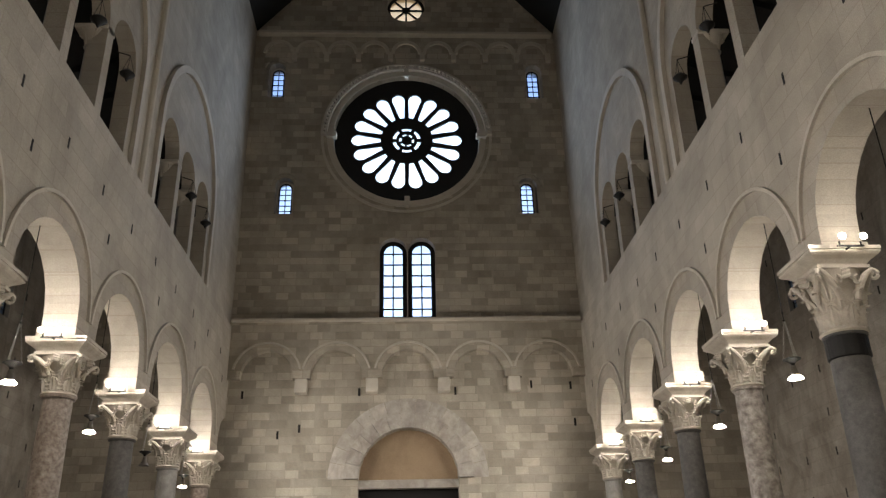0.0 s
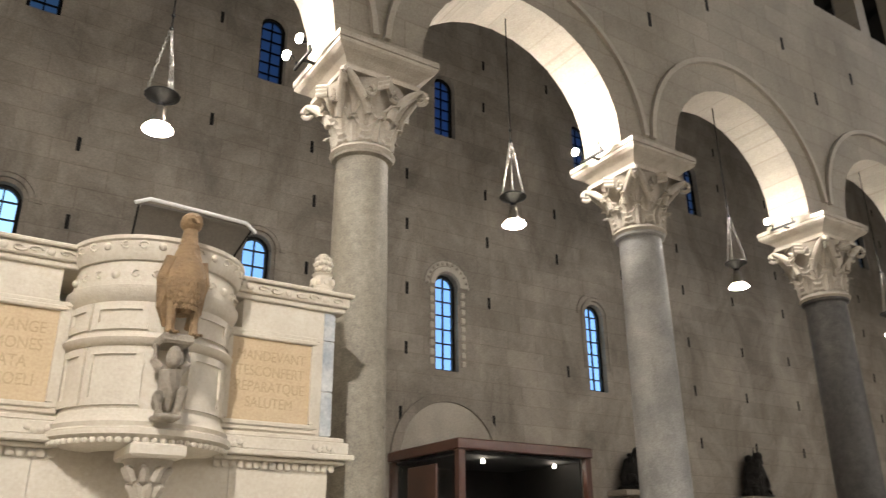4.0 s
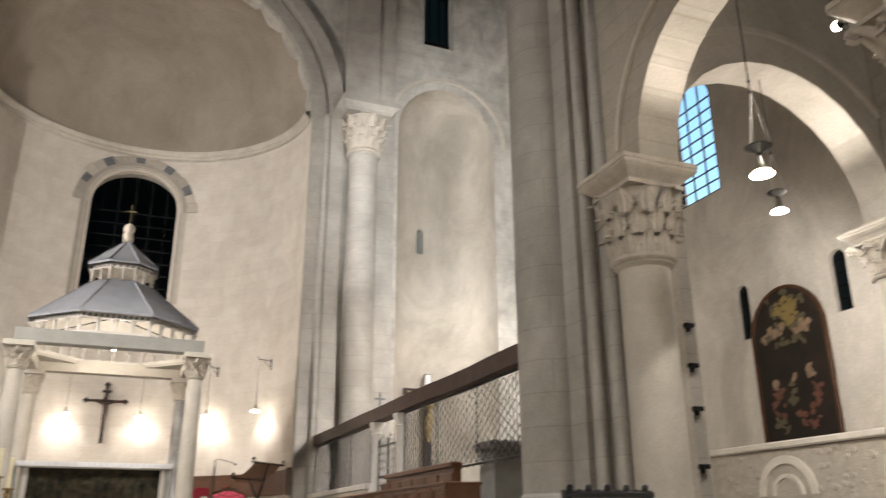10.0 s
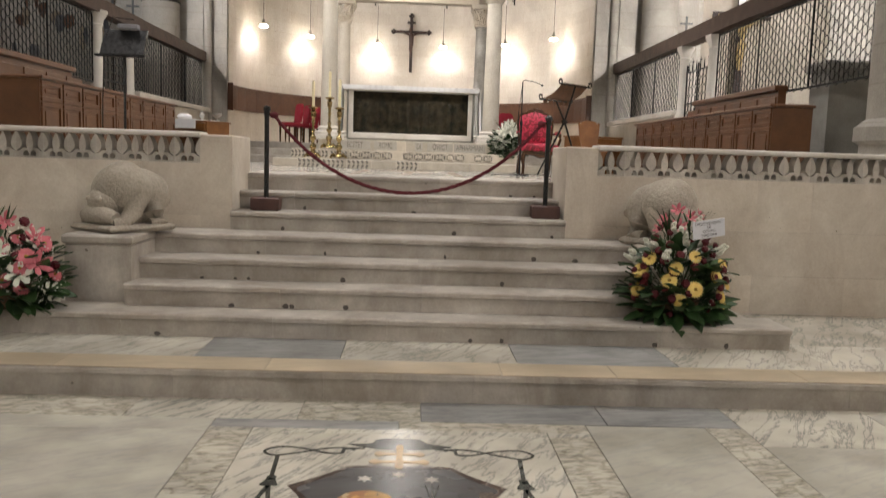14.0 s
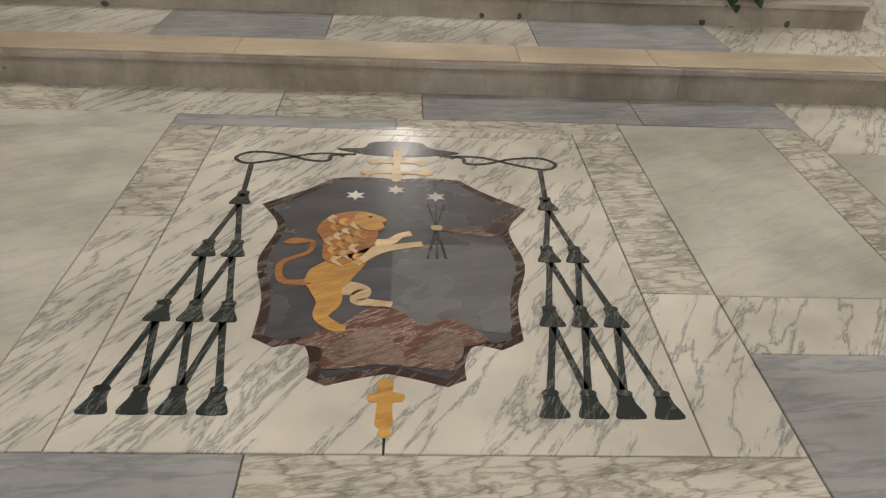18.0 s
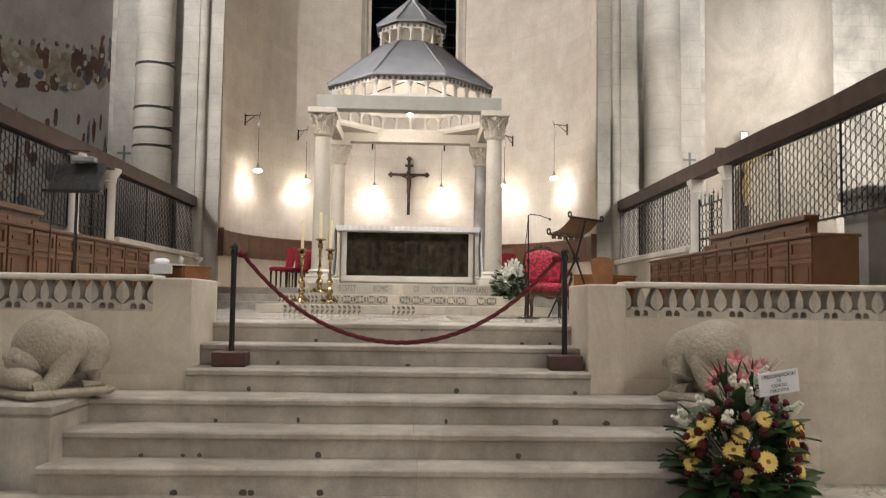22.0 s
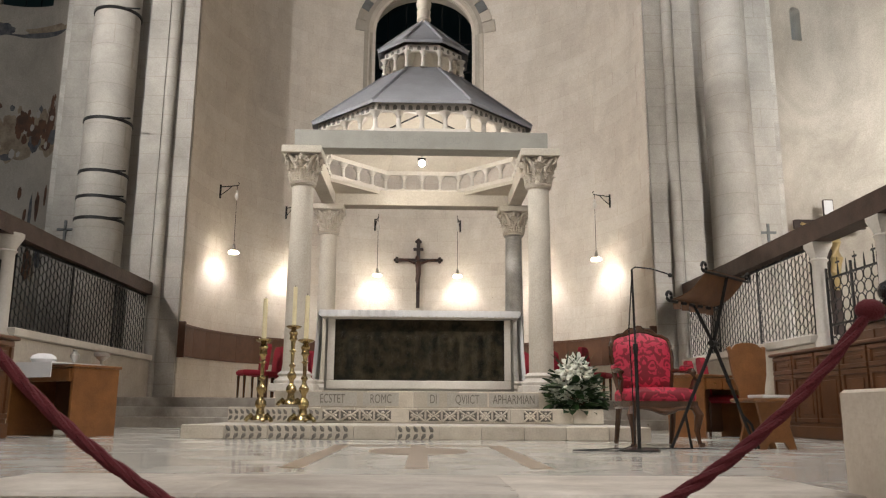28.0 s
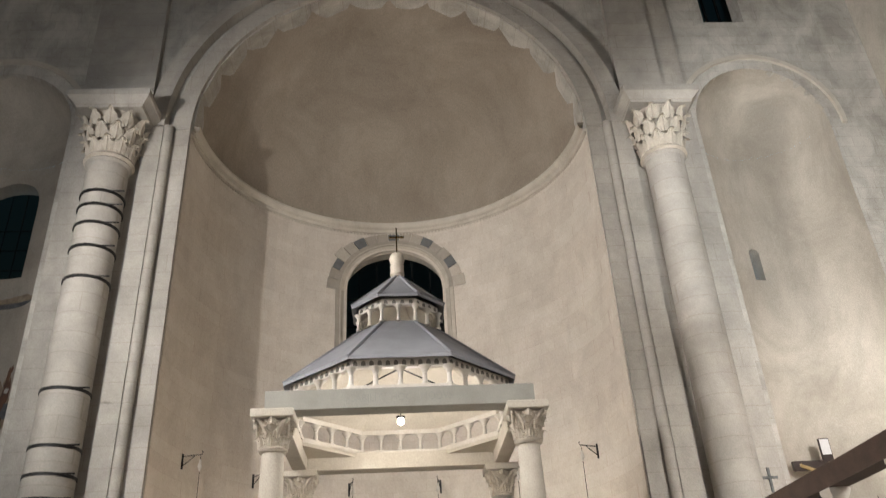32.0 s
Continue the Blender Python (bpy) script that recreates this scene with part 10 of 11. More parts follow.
# ---------- open book on a stand ----------
bs = empty("book_stand", pose(-2.8, -4.2, 0, 0, 0, -14))
b = bmesh.new()
lathe(b, [(0.20, 0), (0.20, 0.03), (0.05, 0.07), (0.03, 0.12), (0.028, 1.55)], 16)
part("pole", b, m_post, bs, "black round foot and pole", True)
PL = pose(0, 0.0, 1.84, -14, 0, 0)
b = bmesh.new()
for x0, x1, z0, z1 in ((-0.24, 0.24, 0.165, 0.20), (-0.24, 0.24, -0.20, -0.165), (-0.24, -0.20, -0.165, 0.165), (0.20, 0.24, -0.165, 0.165)):
    box(b, x0, x1, -0.01, 0.045, z0, z1, bevel=0.008)
box(b, -0.235, 0.235, -0.02, 0.0, -0.195, 0.195)
for k in range(9):
    ball(b, (-0.2 + 0.05 * k, 0.015, 0.2 + 0.012 * math.cos(k * PI)), 0.02, 6, 5)
moved(b, PL)
part("frame", b, m_post, bs, "black frame with a carved crest")
m_page = material("cream_page", (0.80, 0.74, 0.63), 0.8, vary=(0.68, 0.56, 0.38), scale=6, fine=60, bump=0.05)
for sx in (-1, 1):
    b = bmesh.new()
    rows = []
    for k in range(9):
        t = k / 8
        rows.append([(sx * 0.195 * t, 0.004, -0.155), (sx * 0.195 * t, 0.012 + 0.02 * math.sin(min(1, t * 3) * PI / 2) - 0.012 * t, -0.155), (sx * 0.195 * t, 0.012 + 0.02 * math.sin(min(1, t * 3) * PI / 2) - 0.012 * t, 0.15), (sx * 0.195 * t, 0.004, 0.15)])
    loft(b, rows)
    moved(b, PL)
    part("page", b, m_page, bs, "open cream page", True)
b = bmesh.new()
tube(b, [(0.16, 0.045, -0.15), (0.03, 0.045, 0.11)], 0.008, 8)
moved(b, PL)
part("pen", b, m_mahog, bs, "dark pen lying across the page", True)
b = bmesh.new()
box(b, 0.08, 0.13, 0.032, 0.035, -0.12, -0.06)
moved(b, PL)
part("small_picture", b, m_tan, bs, "small brown picture")
tagged(bs, "black framed stand with an open book and pen", "book stand")

# ---------- faded frescoes in the north niche ----------
NX, NY = AX + NICHE, EAST - 0.02
m_fr_brown = material("faded_brown_fresco", (0.17, 0.085, 0.05), 0.9, vary=(0.09, 0.055, 0.04), scale=4, fine=30, bump=0.1, wide=0.25)
m_fr_grey = material("faded_grey_fresco", (0.07, 0.072, 0.08), 0.9, vary=(0.17, 0.165, 0.16), scale=4, fine=30, bump=0.1, wide=0.25)
m_fr_ochre = material("faded_ochre_fresco", (0.38, 0.31, 0.22), 0.9, vary=(0.24, 0.18, 0.125), scale=4, fine=30, bump=0.1, wide=0.25)


def fresco(a_deg, z, da, dz, mat, seed):
    """A worn patch of wall painting that follows the curved plaster."""
    rb = random.Random(seed)
    b = bmesh.new()
    n = 22
    lift = 0.002 + (seed % 7) * 0.0012 + (0.0 if mat is m_fr_ochre else 0.018 if mat is m_fr_bare else 0.009)
    q = [rb.uniform(0.7, 1.15) for _ in range(n)]
    q = [(q[i - 1] + 2 * q[i]) / 3 for i in range(n)]
    P = lambda u, v, r: (NX + r * math.cos(radians(a_deg + u)), NY + r * math.sin(radians(a_deg + u)), z + v)
    rim = [(da * q[k] * math.cos(2 * PI * k / n), dz * q[k] * math.sin(2 * PI * k / n)) for k in range(n)]
    inner = [[b.verts.new(P(u * s, v * s, NICHE_R - lift)) for u, v in rim] for s in (1.0, 0.6, 0.2)]
    for r0, r1 in zip(inner, inner[1:]):
        for i in range(n):
            b.faces.new((r0[i], r0[(i + 1) % n], r1[(i + 1) % n], r1[i]))
    b.faces.new(inner[-1])
    part("fresco_patch", b, mat, fres, "", True)


fres = empty("fresco", pose(0, 0, 0))
rf = random.Random(17)
m_fr_bare = material("bare_niche_plaster", (0.50, 0.46, 0.40), 0.9, vary=(0.42, 0.38, 0.33), scale=3, fine=40, bump=0.2)
fresco(250, 11.05, 24, 0.16, m_fr_ochre, 1)
fresco(258, 10.95, 30, 0.07, m_fr_grey, 2)
fresco(290, 11.1, 10, 0.2, m_fr_grey, 3)
for q in range(12):
    fresco(204 + 11.6 * q + rf.uniform(-4, 4), 8.3 + rf.uniform(-0.35, 0.3), rf.uniform(7, 13), rf.uniform(0.2, 0.5), m_fr_ochre, 20 + q)
for q in range(16):
    a_deg, up = 201 + 8.6 * q + rf.uniform(-3, 3), rf.uniform(-0.18, 0.16)
    cloth_m = (m_fr_brown, m_fr_grey, m_fr_brown, m_fr_ochre)[rf.randrange(4)]
    for e in range(3):
        fresco(a_deg + rf.uniform(-2.5, 2.5), 8.62 + up + rf.uniform(-0.28, 0.22), rf.uniform(2.0, 4.8), rf.uniform(0.12, 0.34), cloth_m, 60 + 3 * q + e)
    fresco(a_deg + rf.uniform(-1, 1), 9.05 + up, rf.uniform(1.4, 2.0), rf.uniform(0.08, 0.12), (m_fr_grey, m_fr_brown, m_fr_ochre)[q % 3], 110 + q)
for q in range(18):
    fresco(202 + 7.6 * q + rf.uniform(-3, 3), 7.9 + rf.uniform(-0.45, 0.4), rf.uniform(1.5, 6.5), rf.uniform(0.05, 0.3), (m_fr_brown, m_fr_grey, m_fr_brown)[q % 3], 140 + q)
    fresco(205 + 7.6 * q + rf.uniform(-3, 3), 8.2 + rf.uniform(-0.5, 0.8), rf.uniform(1.2, 3.6), rf.uniform(0.06, 0.2), m_fr_bare, 160 + q)
    fresco(204 + 7.6 * q + rf.uniform(-3, 3), 6.3 + rf.uniform(-0.5, 0.6), rf.uniform(0.9, 2.6), rf.uniform(0.12, 0.5), m_fr_brown if q % 3 else m_fr_grey, 180 + q)
    fresco(206 + 7.6 * q + rf.uniform(-3, 3), 5.0 + rf.uniform(-0.7, 0.7), rf.uniform(2, 6), rf.uniform(0.15, 0.5), (m_fr_brown, m_fr_grey, m_fr_ochre)[q % 3], 200 + q)
tagged(fres, "faded and flaking wall painting in brown and grey", "fresco", kind="structure")

# ---------- windows of the side niches ----------
b = bmesh.new()
box(b, NX - 1.5, NX + 1.5, NY - 2.44, NY - 2.40, 11.4, 15.0)
wcount += 1
wn_ob = setting(obj("window_%d" % wcount, b, m_darkpane), "dark night window deep in the niche", "window")
b = bmesh.new()
for x in (-0.35, 0.05, 0.45):
    box(b, NX + x - 0.012, NX + x + 0.012, NY - 2.395, NY - 2.375, 11.7, 14.7)
for z in (12.3, 12.9, 13.5):
    box(b, NX - 0.8, NX + 0.8, NY - 2.395, NY - 2.37, z - 0.012, z + 0.012)
part("bar", b, m_iron, wn_ob)
b = bmesh.new()
box(b, AX - NICHE + 0.1, AX - NICHE + 0.75, NY - 2.62, NY - 2.58, 11.2, 12.5)
wcount += 1
setting(obj("window_%d" % wcount, b, m_darkpane), "dark slit window in the niche", "window")
b = bmesh.new()
box(b, AX - 10.35, AX - 9.05, EAST - 0.6, EAST - 0.56, 18.6, 21.6)
wcount += 1
wu = setting(obj("window_%d" % wcount, b, m_darkpane), "dark upper window in the east wall", "window")
b = bmesh.new()
for x in (-0.2, 0.2):
    box(b, AX - 9.7 + x - 0.03, AX - 9.7 + x + 0.03, EAST - 0.555, EAST - 0.5, 18.7, 21.5)
box(b, AX - 10.3, AX - 9.1, EAST - 0.555, EAST - 0.49, 19.1, 19.2)
part("bar", b, m_iron, wu)


# ---------- arms inlaid in the nave floor ----------
m_inkfield = veined("slate_grey_inlay", (0.085, 0.085, 0.09), (0.06, 0.06, 0.065), 2.0, 0.2, 0.3, rough=0.2)
m_greyfield = veined("grey_inlay", (0.165, 0.165, 0.165), (0.12, 0.12, 0.12), 1.5, 0.2, 0.3, rough=0.2)
m_border = veined("dark_brown_marble", (0.038, 0.02, 0.016), (0.22, 0.18, 0.15), 4.0, 0.03, 0.9, rough=0.2)
m_brecred = veined("red_brown_breccia", (0.13, 0.055, 0.038), (0.42, 0.35, 0.29), 9.0, 0.045, 0.5, rough=0.22, patch=0.6, grain=24.0)
m_taupe = veined("taupe_breccia", (0.30, 0.22, 0.17), (0.15, 0.09, 0.07), 7.0, 0.08, 0.5, rough=0.22, patch=0.5, grain=20.0)
m_green = veined("dark_green_marble", (0.028, 0.033, 0.03), (0.16, 0.17, 0.15), 5.0, 0.025, 1.2, rough=0.18)
m_giallo = veined("golden_marble", (0.58, 0.33, 0.09), (0.42, 0.21, 0.05), 4.0, 0.12, 0.4, rough=0.22)
m_tawny = veined("tawny_marble", (0.42, 0.185, 0.05), (0.25, 0.10, 0.03), 5.0, 0.15, 0.4, rough=0.22)
m_ivory = veined("ivory_marble", (0.66, 0.50, 0.30), (0.5, 0.36, 0.2), 4.0, 0.12, 0.4, rough=0.22)
CX = -0.265
arms = empty("inlaid_coat_of_arms", pose(CX, 0, 0))


def flat(name, pts, level, mat, label=""):
    """One cut piece of marble: an outline on the floor, a hair thick; x is counted from the middle of the arms."""
    bm = bmesh.new()
    z = 0.0012 * level
    n = len(pts)
    area = sum(pts[i][0] * pts[(i + 1) % n][1] - pts[(i + 1) % n][0] * pts[i][1] for i in range(n))
    if area < 0:
        pts = pts[::-1]
    loft(bm, [[(x, y, -0.004) for x, y in pts], [(x, y, z) for x, y in pts]])
    return part(name, bm, mat, arms, label)


def curve(pts, n=6, closed=True):
    """Rounded outline through a few corners."""
    out = []
    m = len(pts)
    for i in range(m if closed else m - 1):
        g = lambda k: pts[k % m] if closed else pts[min(max(k, 0), m - 1)]
        p0, p1, p2, p3 = g(i - 1), g(i), g(i + 1), g(i + 2)
        for j in range(n):
            t = j / n
            out.append(tuple(0.5 * (2 * b + (c - a) * t + (2 * a - 5 * b + 4 * c - d) * t * t + (3 * b - a - 3 * c + d) * t ** 3) for a, b, c, d in zip(p0, p1, p2, p3)))
    if not closed:
        out.append(pts[-1])
    return out


def stroke(name, pts, widths, level, mat, label="", n=6):
    """A band of changing width along a line."""
    line = curve(pts, n, closed=False)
    L, Rr = [], []
    m = len(line)
    for i, (x, y) in enumerate(line):
        a, b = line[max(i - 1, 0)], line[min(i + 1, m - 1)]
        dx, dy = b[0] - a[0], b[1] - a[1]
        k = math.hypot(dx, dy) or 1
        f = i / (m - 1) * (len(widths) - 1)
        j = min(int(f), len(widths) - 2)
        w = (widths[j] + (widths[j + 1] - widths[j]) * (f - j)) / 2
        L.append((x - dy / k * w, y + dx / k * w))
        Rr.append((x + dy / k * w, y - dx / k * w))
    bm = bmesh.new()
    z = 0.0012 * level
    loft(bm, [[(*p, -0.004), (*q, -0.004), (*q, z), (*p, z)] for p, q in zip(L, Rr)])
    return part(name, bm, mat, arms, label)


def shield(g):
    """Half outline from top middle round to bottom middle, drawn in by g, then mirrored."""
    top = curve([(0, -5.33 + g), (0.14, -5.345 + g), (0.285, -5.33 + g)], 4, False)
    shoulder = curve([(0.285 - g * .3, -5.33 + g), (0.40 - g, -5.20 + g * .6), (0.565 - g * 1.6, -5.06 + g * .6)], 5, False)
    side = curve([(0.545 - g, -5.03 + g * .3), (0.47 - g, -4.86), (0.505 - g, -4.60), (0.45 - g, -4.34), (0.445 - g * 1.1, -4.12 - g * .3)], 5, False)
    low = curve([(0.37 - g * .5, -4.07 - g), (0.28 - g, -4.09 - g), (0.245 - g, -4.00 - g * .6), (0.245 - g, -3.92 - g)], 4, False)
    foot = curve([(0.185, -3.885 - g), (0.09, -3.92 - g), (0, -3.945 - g)], 4, False)
    half = top + shoulder[1:] + side + low + foot
    return half + [(-x, y) for x, y in half[::-1]][1:-1]


flat("shield_border", shield(0.0), 1, m_border, "dark brown marble border")
flat("shield_field", shield(0.035), 2, m_inkfield, "slate grey field")
flat("grey_quarter", [(0, -4.735), (-0.435, -4.735)] + curve([(-0.455, -4.70), (-0.468, -4.60), (-0.42, -4.34), (-0.405, -4.17), (-0.30, -4.17), (0, -4.17)], 3, False), 3, m_greyfield, "paler grey quarter")
flat("hill", curve([(0.30, -4.10), (0.15, -4.21), (0.06, -4.30), (-0.03, -4.28), (-0.12, -4.19), (-0.20, -4.24), (-0.33, -4.12), (-0.21, -4.06), (-0.2, -3.96), (0.0, -3.985), (0.2, -3.96), (0.21, -4.06)], 4), 4, m_brecred, "red-brown breccia hills")
flat("hill", curve([(0.20, -4.06), (0.10, -4.16), (0.03, -4.17), (-0.06, -4.00), (0.05, -3.985), (0.16, -3.98)], 4), 5, m_taupe)
flat("hill", curve([(-0.09, -4.02), (-0.17, -4.16), (-0.24, -4.12), (-0.22, -4.0)], 4), 5, m_taupe)
for sx, y in ((0.175, -5.155), (0.0, -5.215), (-0.175, -5.155)):
    flat("star", [(sx + (0.045 if k % 2 == 0 else 0.022) * math.sin(PI * k / 6), y - (0.045 if k % 2 == 0 else 0.022) * math.cos(PI * k / 6)) for k in range(12)], 4, m_white, "white star")
# rampant lion in golden marbles
lx = lambda pts: [(x - CX, y) for x, y in pts]
stroke("lion_tail", lx([(0.04, -4.45), (0.13, -4.46), (0.15, -4.58), (0.06, -4.66), (0.05, -4.74), (0.10, -4.76)]), [0.04, 0.028, 0.022, 0.022, 0.02], 4, m_tawny)
flat("lion_tail_tuft", curve(lx([(0.06, -4.74), (0.12, -4.77), (0.165, -4.73), (0.11, -4.72)]), 4), 5, m_tawny)
stroke("lion_hind_leg", lx([(-0.08, -4.42), (-0.16, -4.40), (-0.15, -4.34), (-0.20, -4.325), (-0.27, -4.31)]), [0.10, 0.07, 0.055, 0.04, 0.045], 4, m_ivory)
stroke("lion_body", lx([(-0.02, -4.43), (-0.04, -4.50), (-0.10, -4.60), (-0.13, -4.74)]), [0.14, 0.17, 0.13, 0.14], 5, m_giallo)
stroke("lion_hind_leg", lx([(-0.02, -4.45), (-0.05, -4.33), (-0.03, -4.24), (-0.08, -4.18), (-0.12, -4.17)]), [0.13, 0.09, 0.05, 0.05, 0.03], 6, m_giallo)
stroke("lion_foreleg", lx([(-0.18, -4.74), (-0.25, -4.75), (-0.29, -4.80), (-0.335, -4.82)]), [0.06, 0.045, 0.035, 0.04], 5, m_ivory)
stroke("lion_foreleg", lx([(-0.11, -4.60), (-0.20, -4.68), (-0.28, -4.71), (-0.38, -4.735)]), [0.09, 0.06, 0.04, 0.04], 6, m_ivory)
flat("lion_mane", curve(lx([(-0.10, -5.0), (0.0, -4.95), (0.045, -4.84), (0.01, -4.74), (0.0, -4.62), (-0.06, -4.57), (-0.12, -4.60), (-0.17, -4.68), (-0.2, -4.78), (-0.2, -4.86), (-0.17, -4.97)]), 4), 6, m_tawny, "tawny mane")
for i in range(15):
    a = i / 14
    x0, y0 = -0.02 - 0.13 * ((i * 0.38) % 1), -4.92 + 0.32 * a
    stroke("mane_lock", lx([(x0, y0 - 0.035), (x0 + 0.02, y0), (x0 - 0.02, y0 + 0.045)]), [0.028, 0.022, 0.004], 7, m_giallo if i % 2 else m_ivory, n=4)
flat("lion_head", curve(lx([(-0.13, -4.99), (-0.20, -4.96), (-0.235, -4.92), (-0.215, -4.90), (-0.225, -4.86), (-0.17, -4.83), (-0.12, -4.87), (-0.10, -4.94)]), 4), 8, m_giallo, "golden head")
flat("lion_eye", [(-0.165 - CX + 0.009 * math.cos(a), -4.945 + 0.006 * math.sin(a)) for a in [PI * k / 4 for k in range(8)]], 9, m_green)
# arm and arrows
stroke("sleeve", [(-0.19, -4.865), (-0.28, -4.85), (-0.39, -4.84), (-0.42, -4.87)], [0.03, 0.04, 0.06, 0.08], 4, m_brecred, "red-brown sleeve")
stroke("sleeve", [(-0.40, -4.83), (-0.435, -4.90), (-0.45, -5.0)], [0.07, 0.075, 0.07], 5, m_border)
flat("fist", curve([(-0.15, -4.885), (-0.19, -4.89), (-0.195, -4.855), (-0.16, -4.85)], 3), 6, m_ivory, "plain pale end of the sleeve")
for dx in (-1, 0, 1):
    stroke("arrow", [(-0.175 + dx * 0.035, -5.08), (-0.172, -4.87), (-0.17 - dx * 0.035, -4.63)], [0.006, 0.006, 0.012], 5, m_green, n=3)
# hat, cross, cords
flat("hat", curve([(0.30, -5.66), (0.17, -5.68), (0.12, -5.755), (-0.10, -5.76), (-0.16, -5.69), (-0.30, -5.64), (-0.18, -5.60), (0, -5.585), (0.15, -5.60)], 4), 2, m_green, "dark green hat")
flat("cross_upright", curve([(0.02, -5.64), (-0.02, -5.64), (-0.016, -5.5), (-0.022, -5.315), (0.022, -5.315), (0.016, -5.5)], 3), 4, m_ivory, "pale gold double cross")
for y, w in ((-5.515, 0.145), (-5.40, 0.17)):
    flat("cross_arm", curve([(w, y), (w * .8, y - 0.035), (w * .55, y - 0.014), (0, y - 0.017), (-w * .55, y - 0.014), (-w * .8, y - 0.035), (-w, y), (-w * .8, y + 0.035), (-w * .55, y + 0.014), (0, y + 0.017), (w * .55, y + 0.014), (w * .8, y + 0.035)], 2), 3, m_ivory)
for s in (-1, 1):
    stroke("cord", [(s * 0.20, -5.60), (s * 0.31, -5.585), (s * 0.33, -5.52), (s * 0.42, -5.52), (s * 0.56, -5.585), (s * 0.70, -5.60), (s * 0.765, -5.53), (s * 0.70, -5.47), (s * 0.56, -5.52), (s * 0.42, -5.59), (s * 0.30, -5.60), (s * 0.26, -5.57)], [0.02, 0.018, 0.018], 2, m_green, "dark twisted cord")
    stroke("cord", [(s * 0.68, -5.47), (s * 0.67, -5.3), (s * 0.66, -5.12)], [0.024, 0.022], 3, m_green)
    rows = [(-5.06, [0.66]), (-4.63, [0.605, 0.715]), (-4.21, [0.555, 0.665, 0.775]), (-3.76, [0.495, 0.61, 0.72, 0.835])]
    for r, (y, xs) in enumerate(rows):
        for x in xs:
            x *= s
            flat("tassel", curve([(x - 0.02, y - 0.10), (x + 0.02, y - 0.10), (x + 0.026, y - 0.06), (x + 0.046, y - 0.005), (x + 0.03, y + 0.008), (x - 0.03, y + 0.008), (x - 0.046, y - 0.005), (x - 0.026, y - 0.06)], 2), 3, m_green, "dark green tassel")
            flat("tassel_knot", [(x + 0.026 * math.cos(a), y - 0.10 + 0.016 * math.sin(a)) for a in [PI * k / 5 for k in range(10)]], 5, m_green)
        if r < 3:
            y2, xn = rows[r + 1]
            for i, x in enumerate(xs):
                for k in (0, 1):
                    stroke("tassel_cord", [(s * x, y), (s * (x + xn[i + k]) / 2, (y + y2) / 2 - 0.05), (s * xn[i + k], y2 - 0.10)], [0.026, 0.022, 0.026], 2, m_green, n=2)
flat("sword_hilt", curve([(0.028, -3.915), (-0.022, -3.915), (-0.02, -3.86), (-0.055, -3.85), (-0.05, -3.815), (-0.02, -3.81), (-0.024, -3.72), (-0.012, -3.70), (-0.02, -3.68), (0.0, -3.665), (0.022, -3.68), (0.014, -3.70), (0.03, -3.72), (0.026, -3.81), (0.052, -3.815), (0.055, -3.85), (0.026, -3.86)], 2), 1, m_giallo, "golden sword hilt")
flat("sword_joint", [(-0.004, -3.665), (0.004, -3.665), (0.003, -3.602), (-0.003, -3.602)], 1, m_green)
tagged(arms, "coat of arms in coloured marble inlaid in the floor", "inlaid arms", kind="thing")

# ---------- marble slabs of the nave floor ----------
floor_ob = bpy.data.objects["floor"]


def slab(x0, x1, y0, y1, mat, gap=0.0022):
    bm = bmesh.new()
    x0, x1, y0, y1 = min(x0, x1) + gap, max(x0, x1) - gap, min(y0, y1) + gap, max(y0, y1) - gap
    e = 0.0025
    loft(bm, [[(x0, y0, -0.0125), (x1, y0, -0.0125), (x1, y1, -0.0125), (x0, y1, -0.0125)], [(x0, y0, -e), (x1, y0, -e), (x1, y1, -e), (x0, y1, -e)], [(x0 + e, y0 + e, 0), (x1 - e, y0 + e, 0), (x1 - e, y1 - e, 0), (x0 + e, y1 - e, 0)]])
    part("floor_slab", bm, mat, floor_ob)


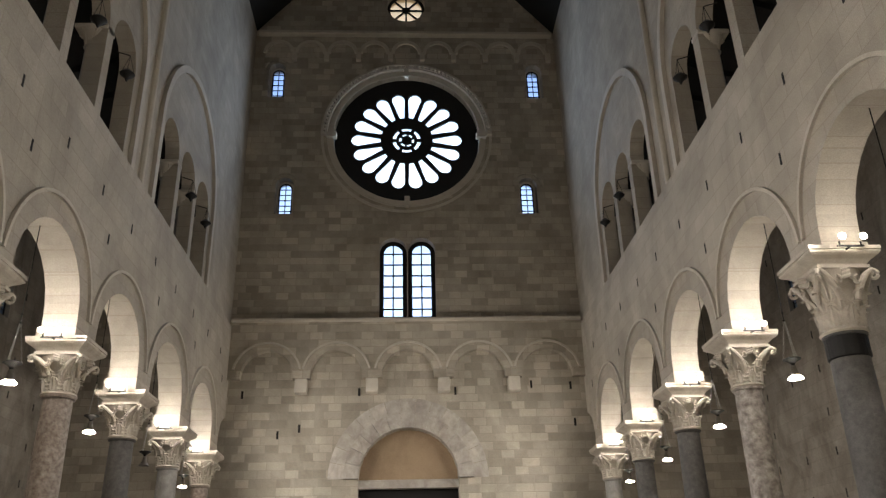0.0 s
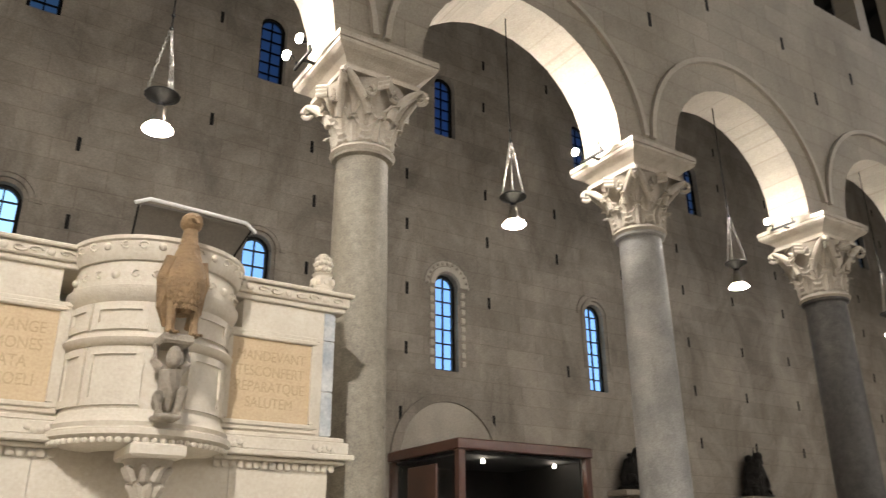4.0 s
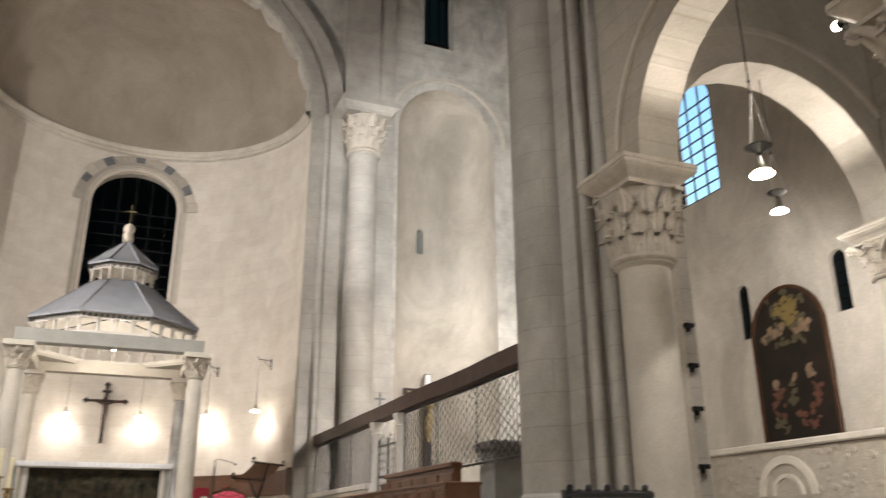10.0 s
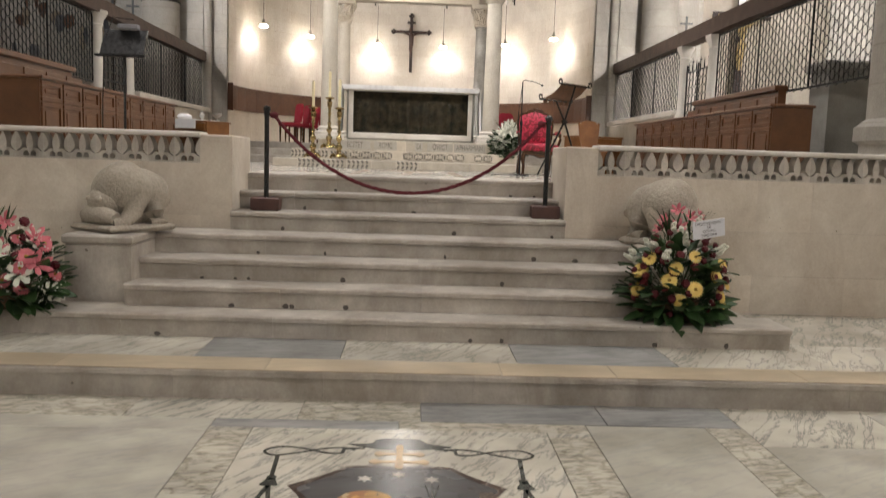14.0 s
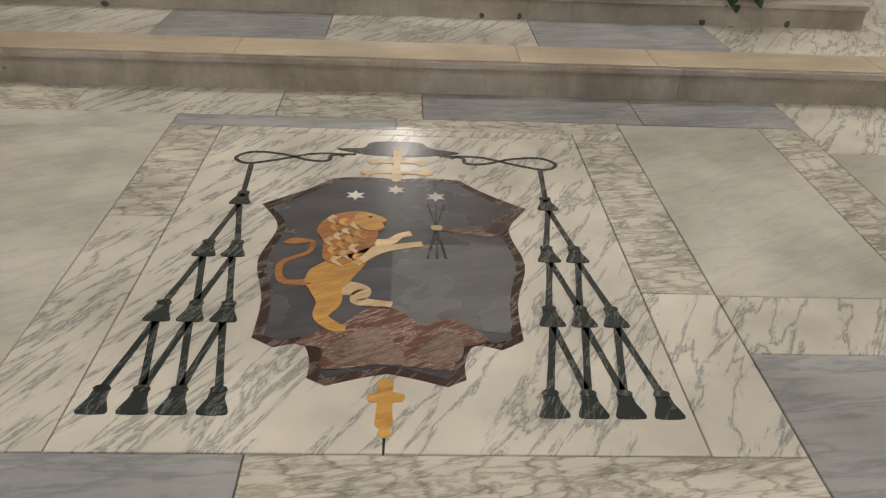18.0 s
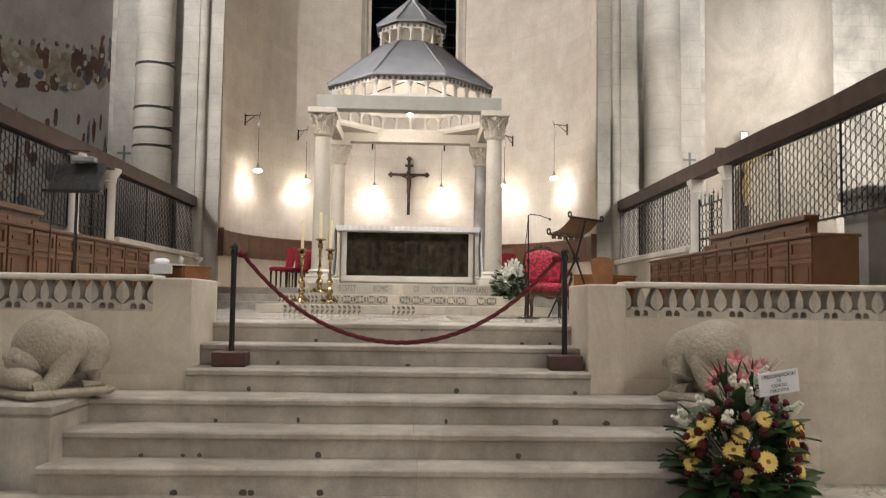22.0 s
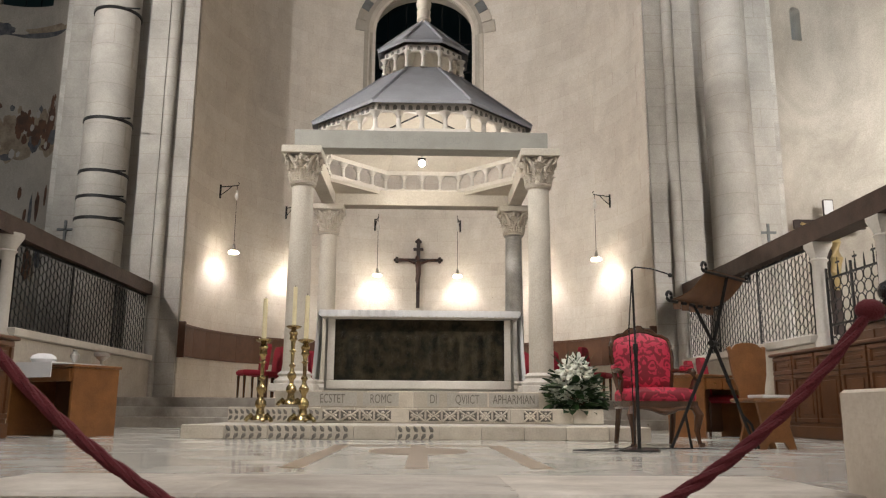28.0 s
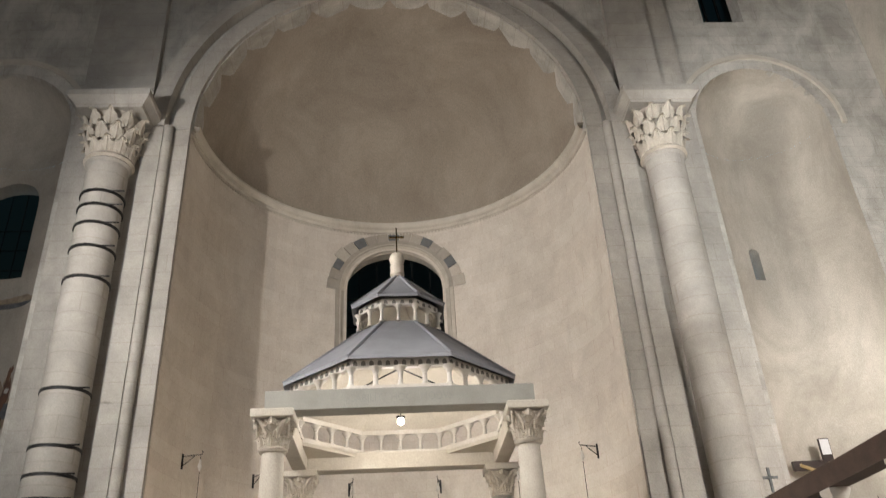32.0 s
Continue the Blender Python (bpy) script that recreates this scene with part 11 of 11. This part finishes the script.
for x0, x1, y0, y1, m in (
        (-1.175, 0.645, -5.85, -3.605, m_vein), (0.645, 0.91, -5.87, -4.94, m_brecc), (0.645, 0.91, -4.94, -3.605, m_vein), (-1.45, -1.175, -5.85, -4.42, m_brecc), (-1.45, -1.175, -4.42, -3.605, m_vein),
        (-2.23, -1.45, -6.08, -4.41, m_plainm), (-2.40, -1.45, -4.41, -4.07, m_vein), (-2.40, -1.45, -4.07, -3.3, m_bardi), (-2.48, -2.23, -6.08, -4.9, m_brecc), (-2.48, -2.40, -4.9, -3.3, m_vein), (-2.40, -2.23, -4.9, -4.41, m_brecc),
        (0.91, 2.35, -5.87, -3.3, m_plainm), (2.35, 2.65, -5.87, -3.3, m_brecc), (-0.25, 0.91, -6.09, -5.93, m_bardi), (0.91, 2.65, -6.09, -5.87, m_plainm), (-1.45, -0.25, -6.09, -5.93, m_brecc),
        (-0.39, 0.4, -6.56, -6.09, m_brecc), (0.4, 1.5, -6.56, -6.09, m_vein), (1.5, 2.65, -6.56, -6.09, m_brecc), (-1.6, -0.39, -6.56, -6.09, m_bardi), (-2.48, -1.6, -6.56, -6.09, m_bardi),
        (0.11, 0.91, -3.605, -3.3, m_bardi), (-1.45, 0.11, -3.605, -3.3, m_brecc), (-1.175, 0.645, -5.93, -5.85, m_vein), (-1.45, -1.175, -5.93, -5.85, m_vein), (0.645, 0.91, -5.93, -5.87, m_vein)):
    slab(x0, x1, y0, y1, m)
rnd = random.Random(12)
kinds = [m_plainm, m_vein, m_plainm, m_brecc, m_vein, m_bardi]
for x0, x1, cols in ((2.65, 5.6, 3), (-5.6, -2.48, 3)):
    y = -6.56
    while y < -3.3:
        d = rnd.uniform(0.55, 1.3)
        y1 = -3.3 if y + d > -3.7 else y + d
        cuts = [x0] + sorted(x0 + (x1 - x0) * (k + rnd.uniform(-.15, .15)) / cols for k in range(1, cols)) + [x1]
        for a, b in zip(cuts, cuts[1:]):
            slab(a, b, y, y1, rnd.choice(kinds))
        y = y1
for x0, x1 in ((5.6, 6.0), (-6.0, -5.6)):
    for k in range(6):
        slab(x0, x1, -9.0 + k, -8.0 + k, m_plainm)
for y in range(0, 7):
    for k in range(8):
        slab(-6.0 + 1.5 * k, -4.5 + 1.5 * k, -3.3 + 1.1 * y, -2.2 + 1.1 * y, rnd.choice(kinds))
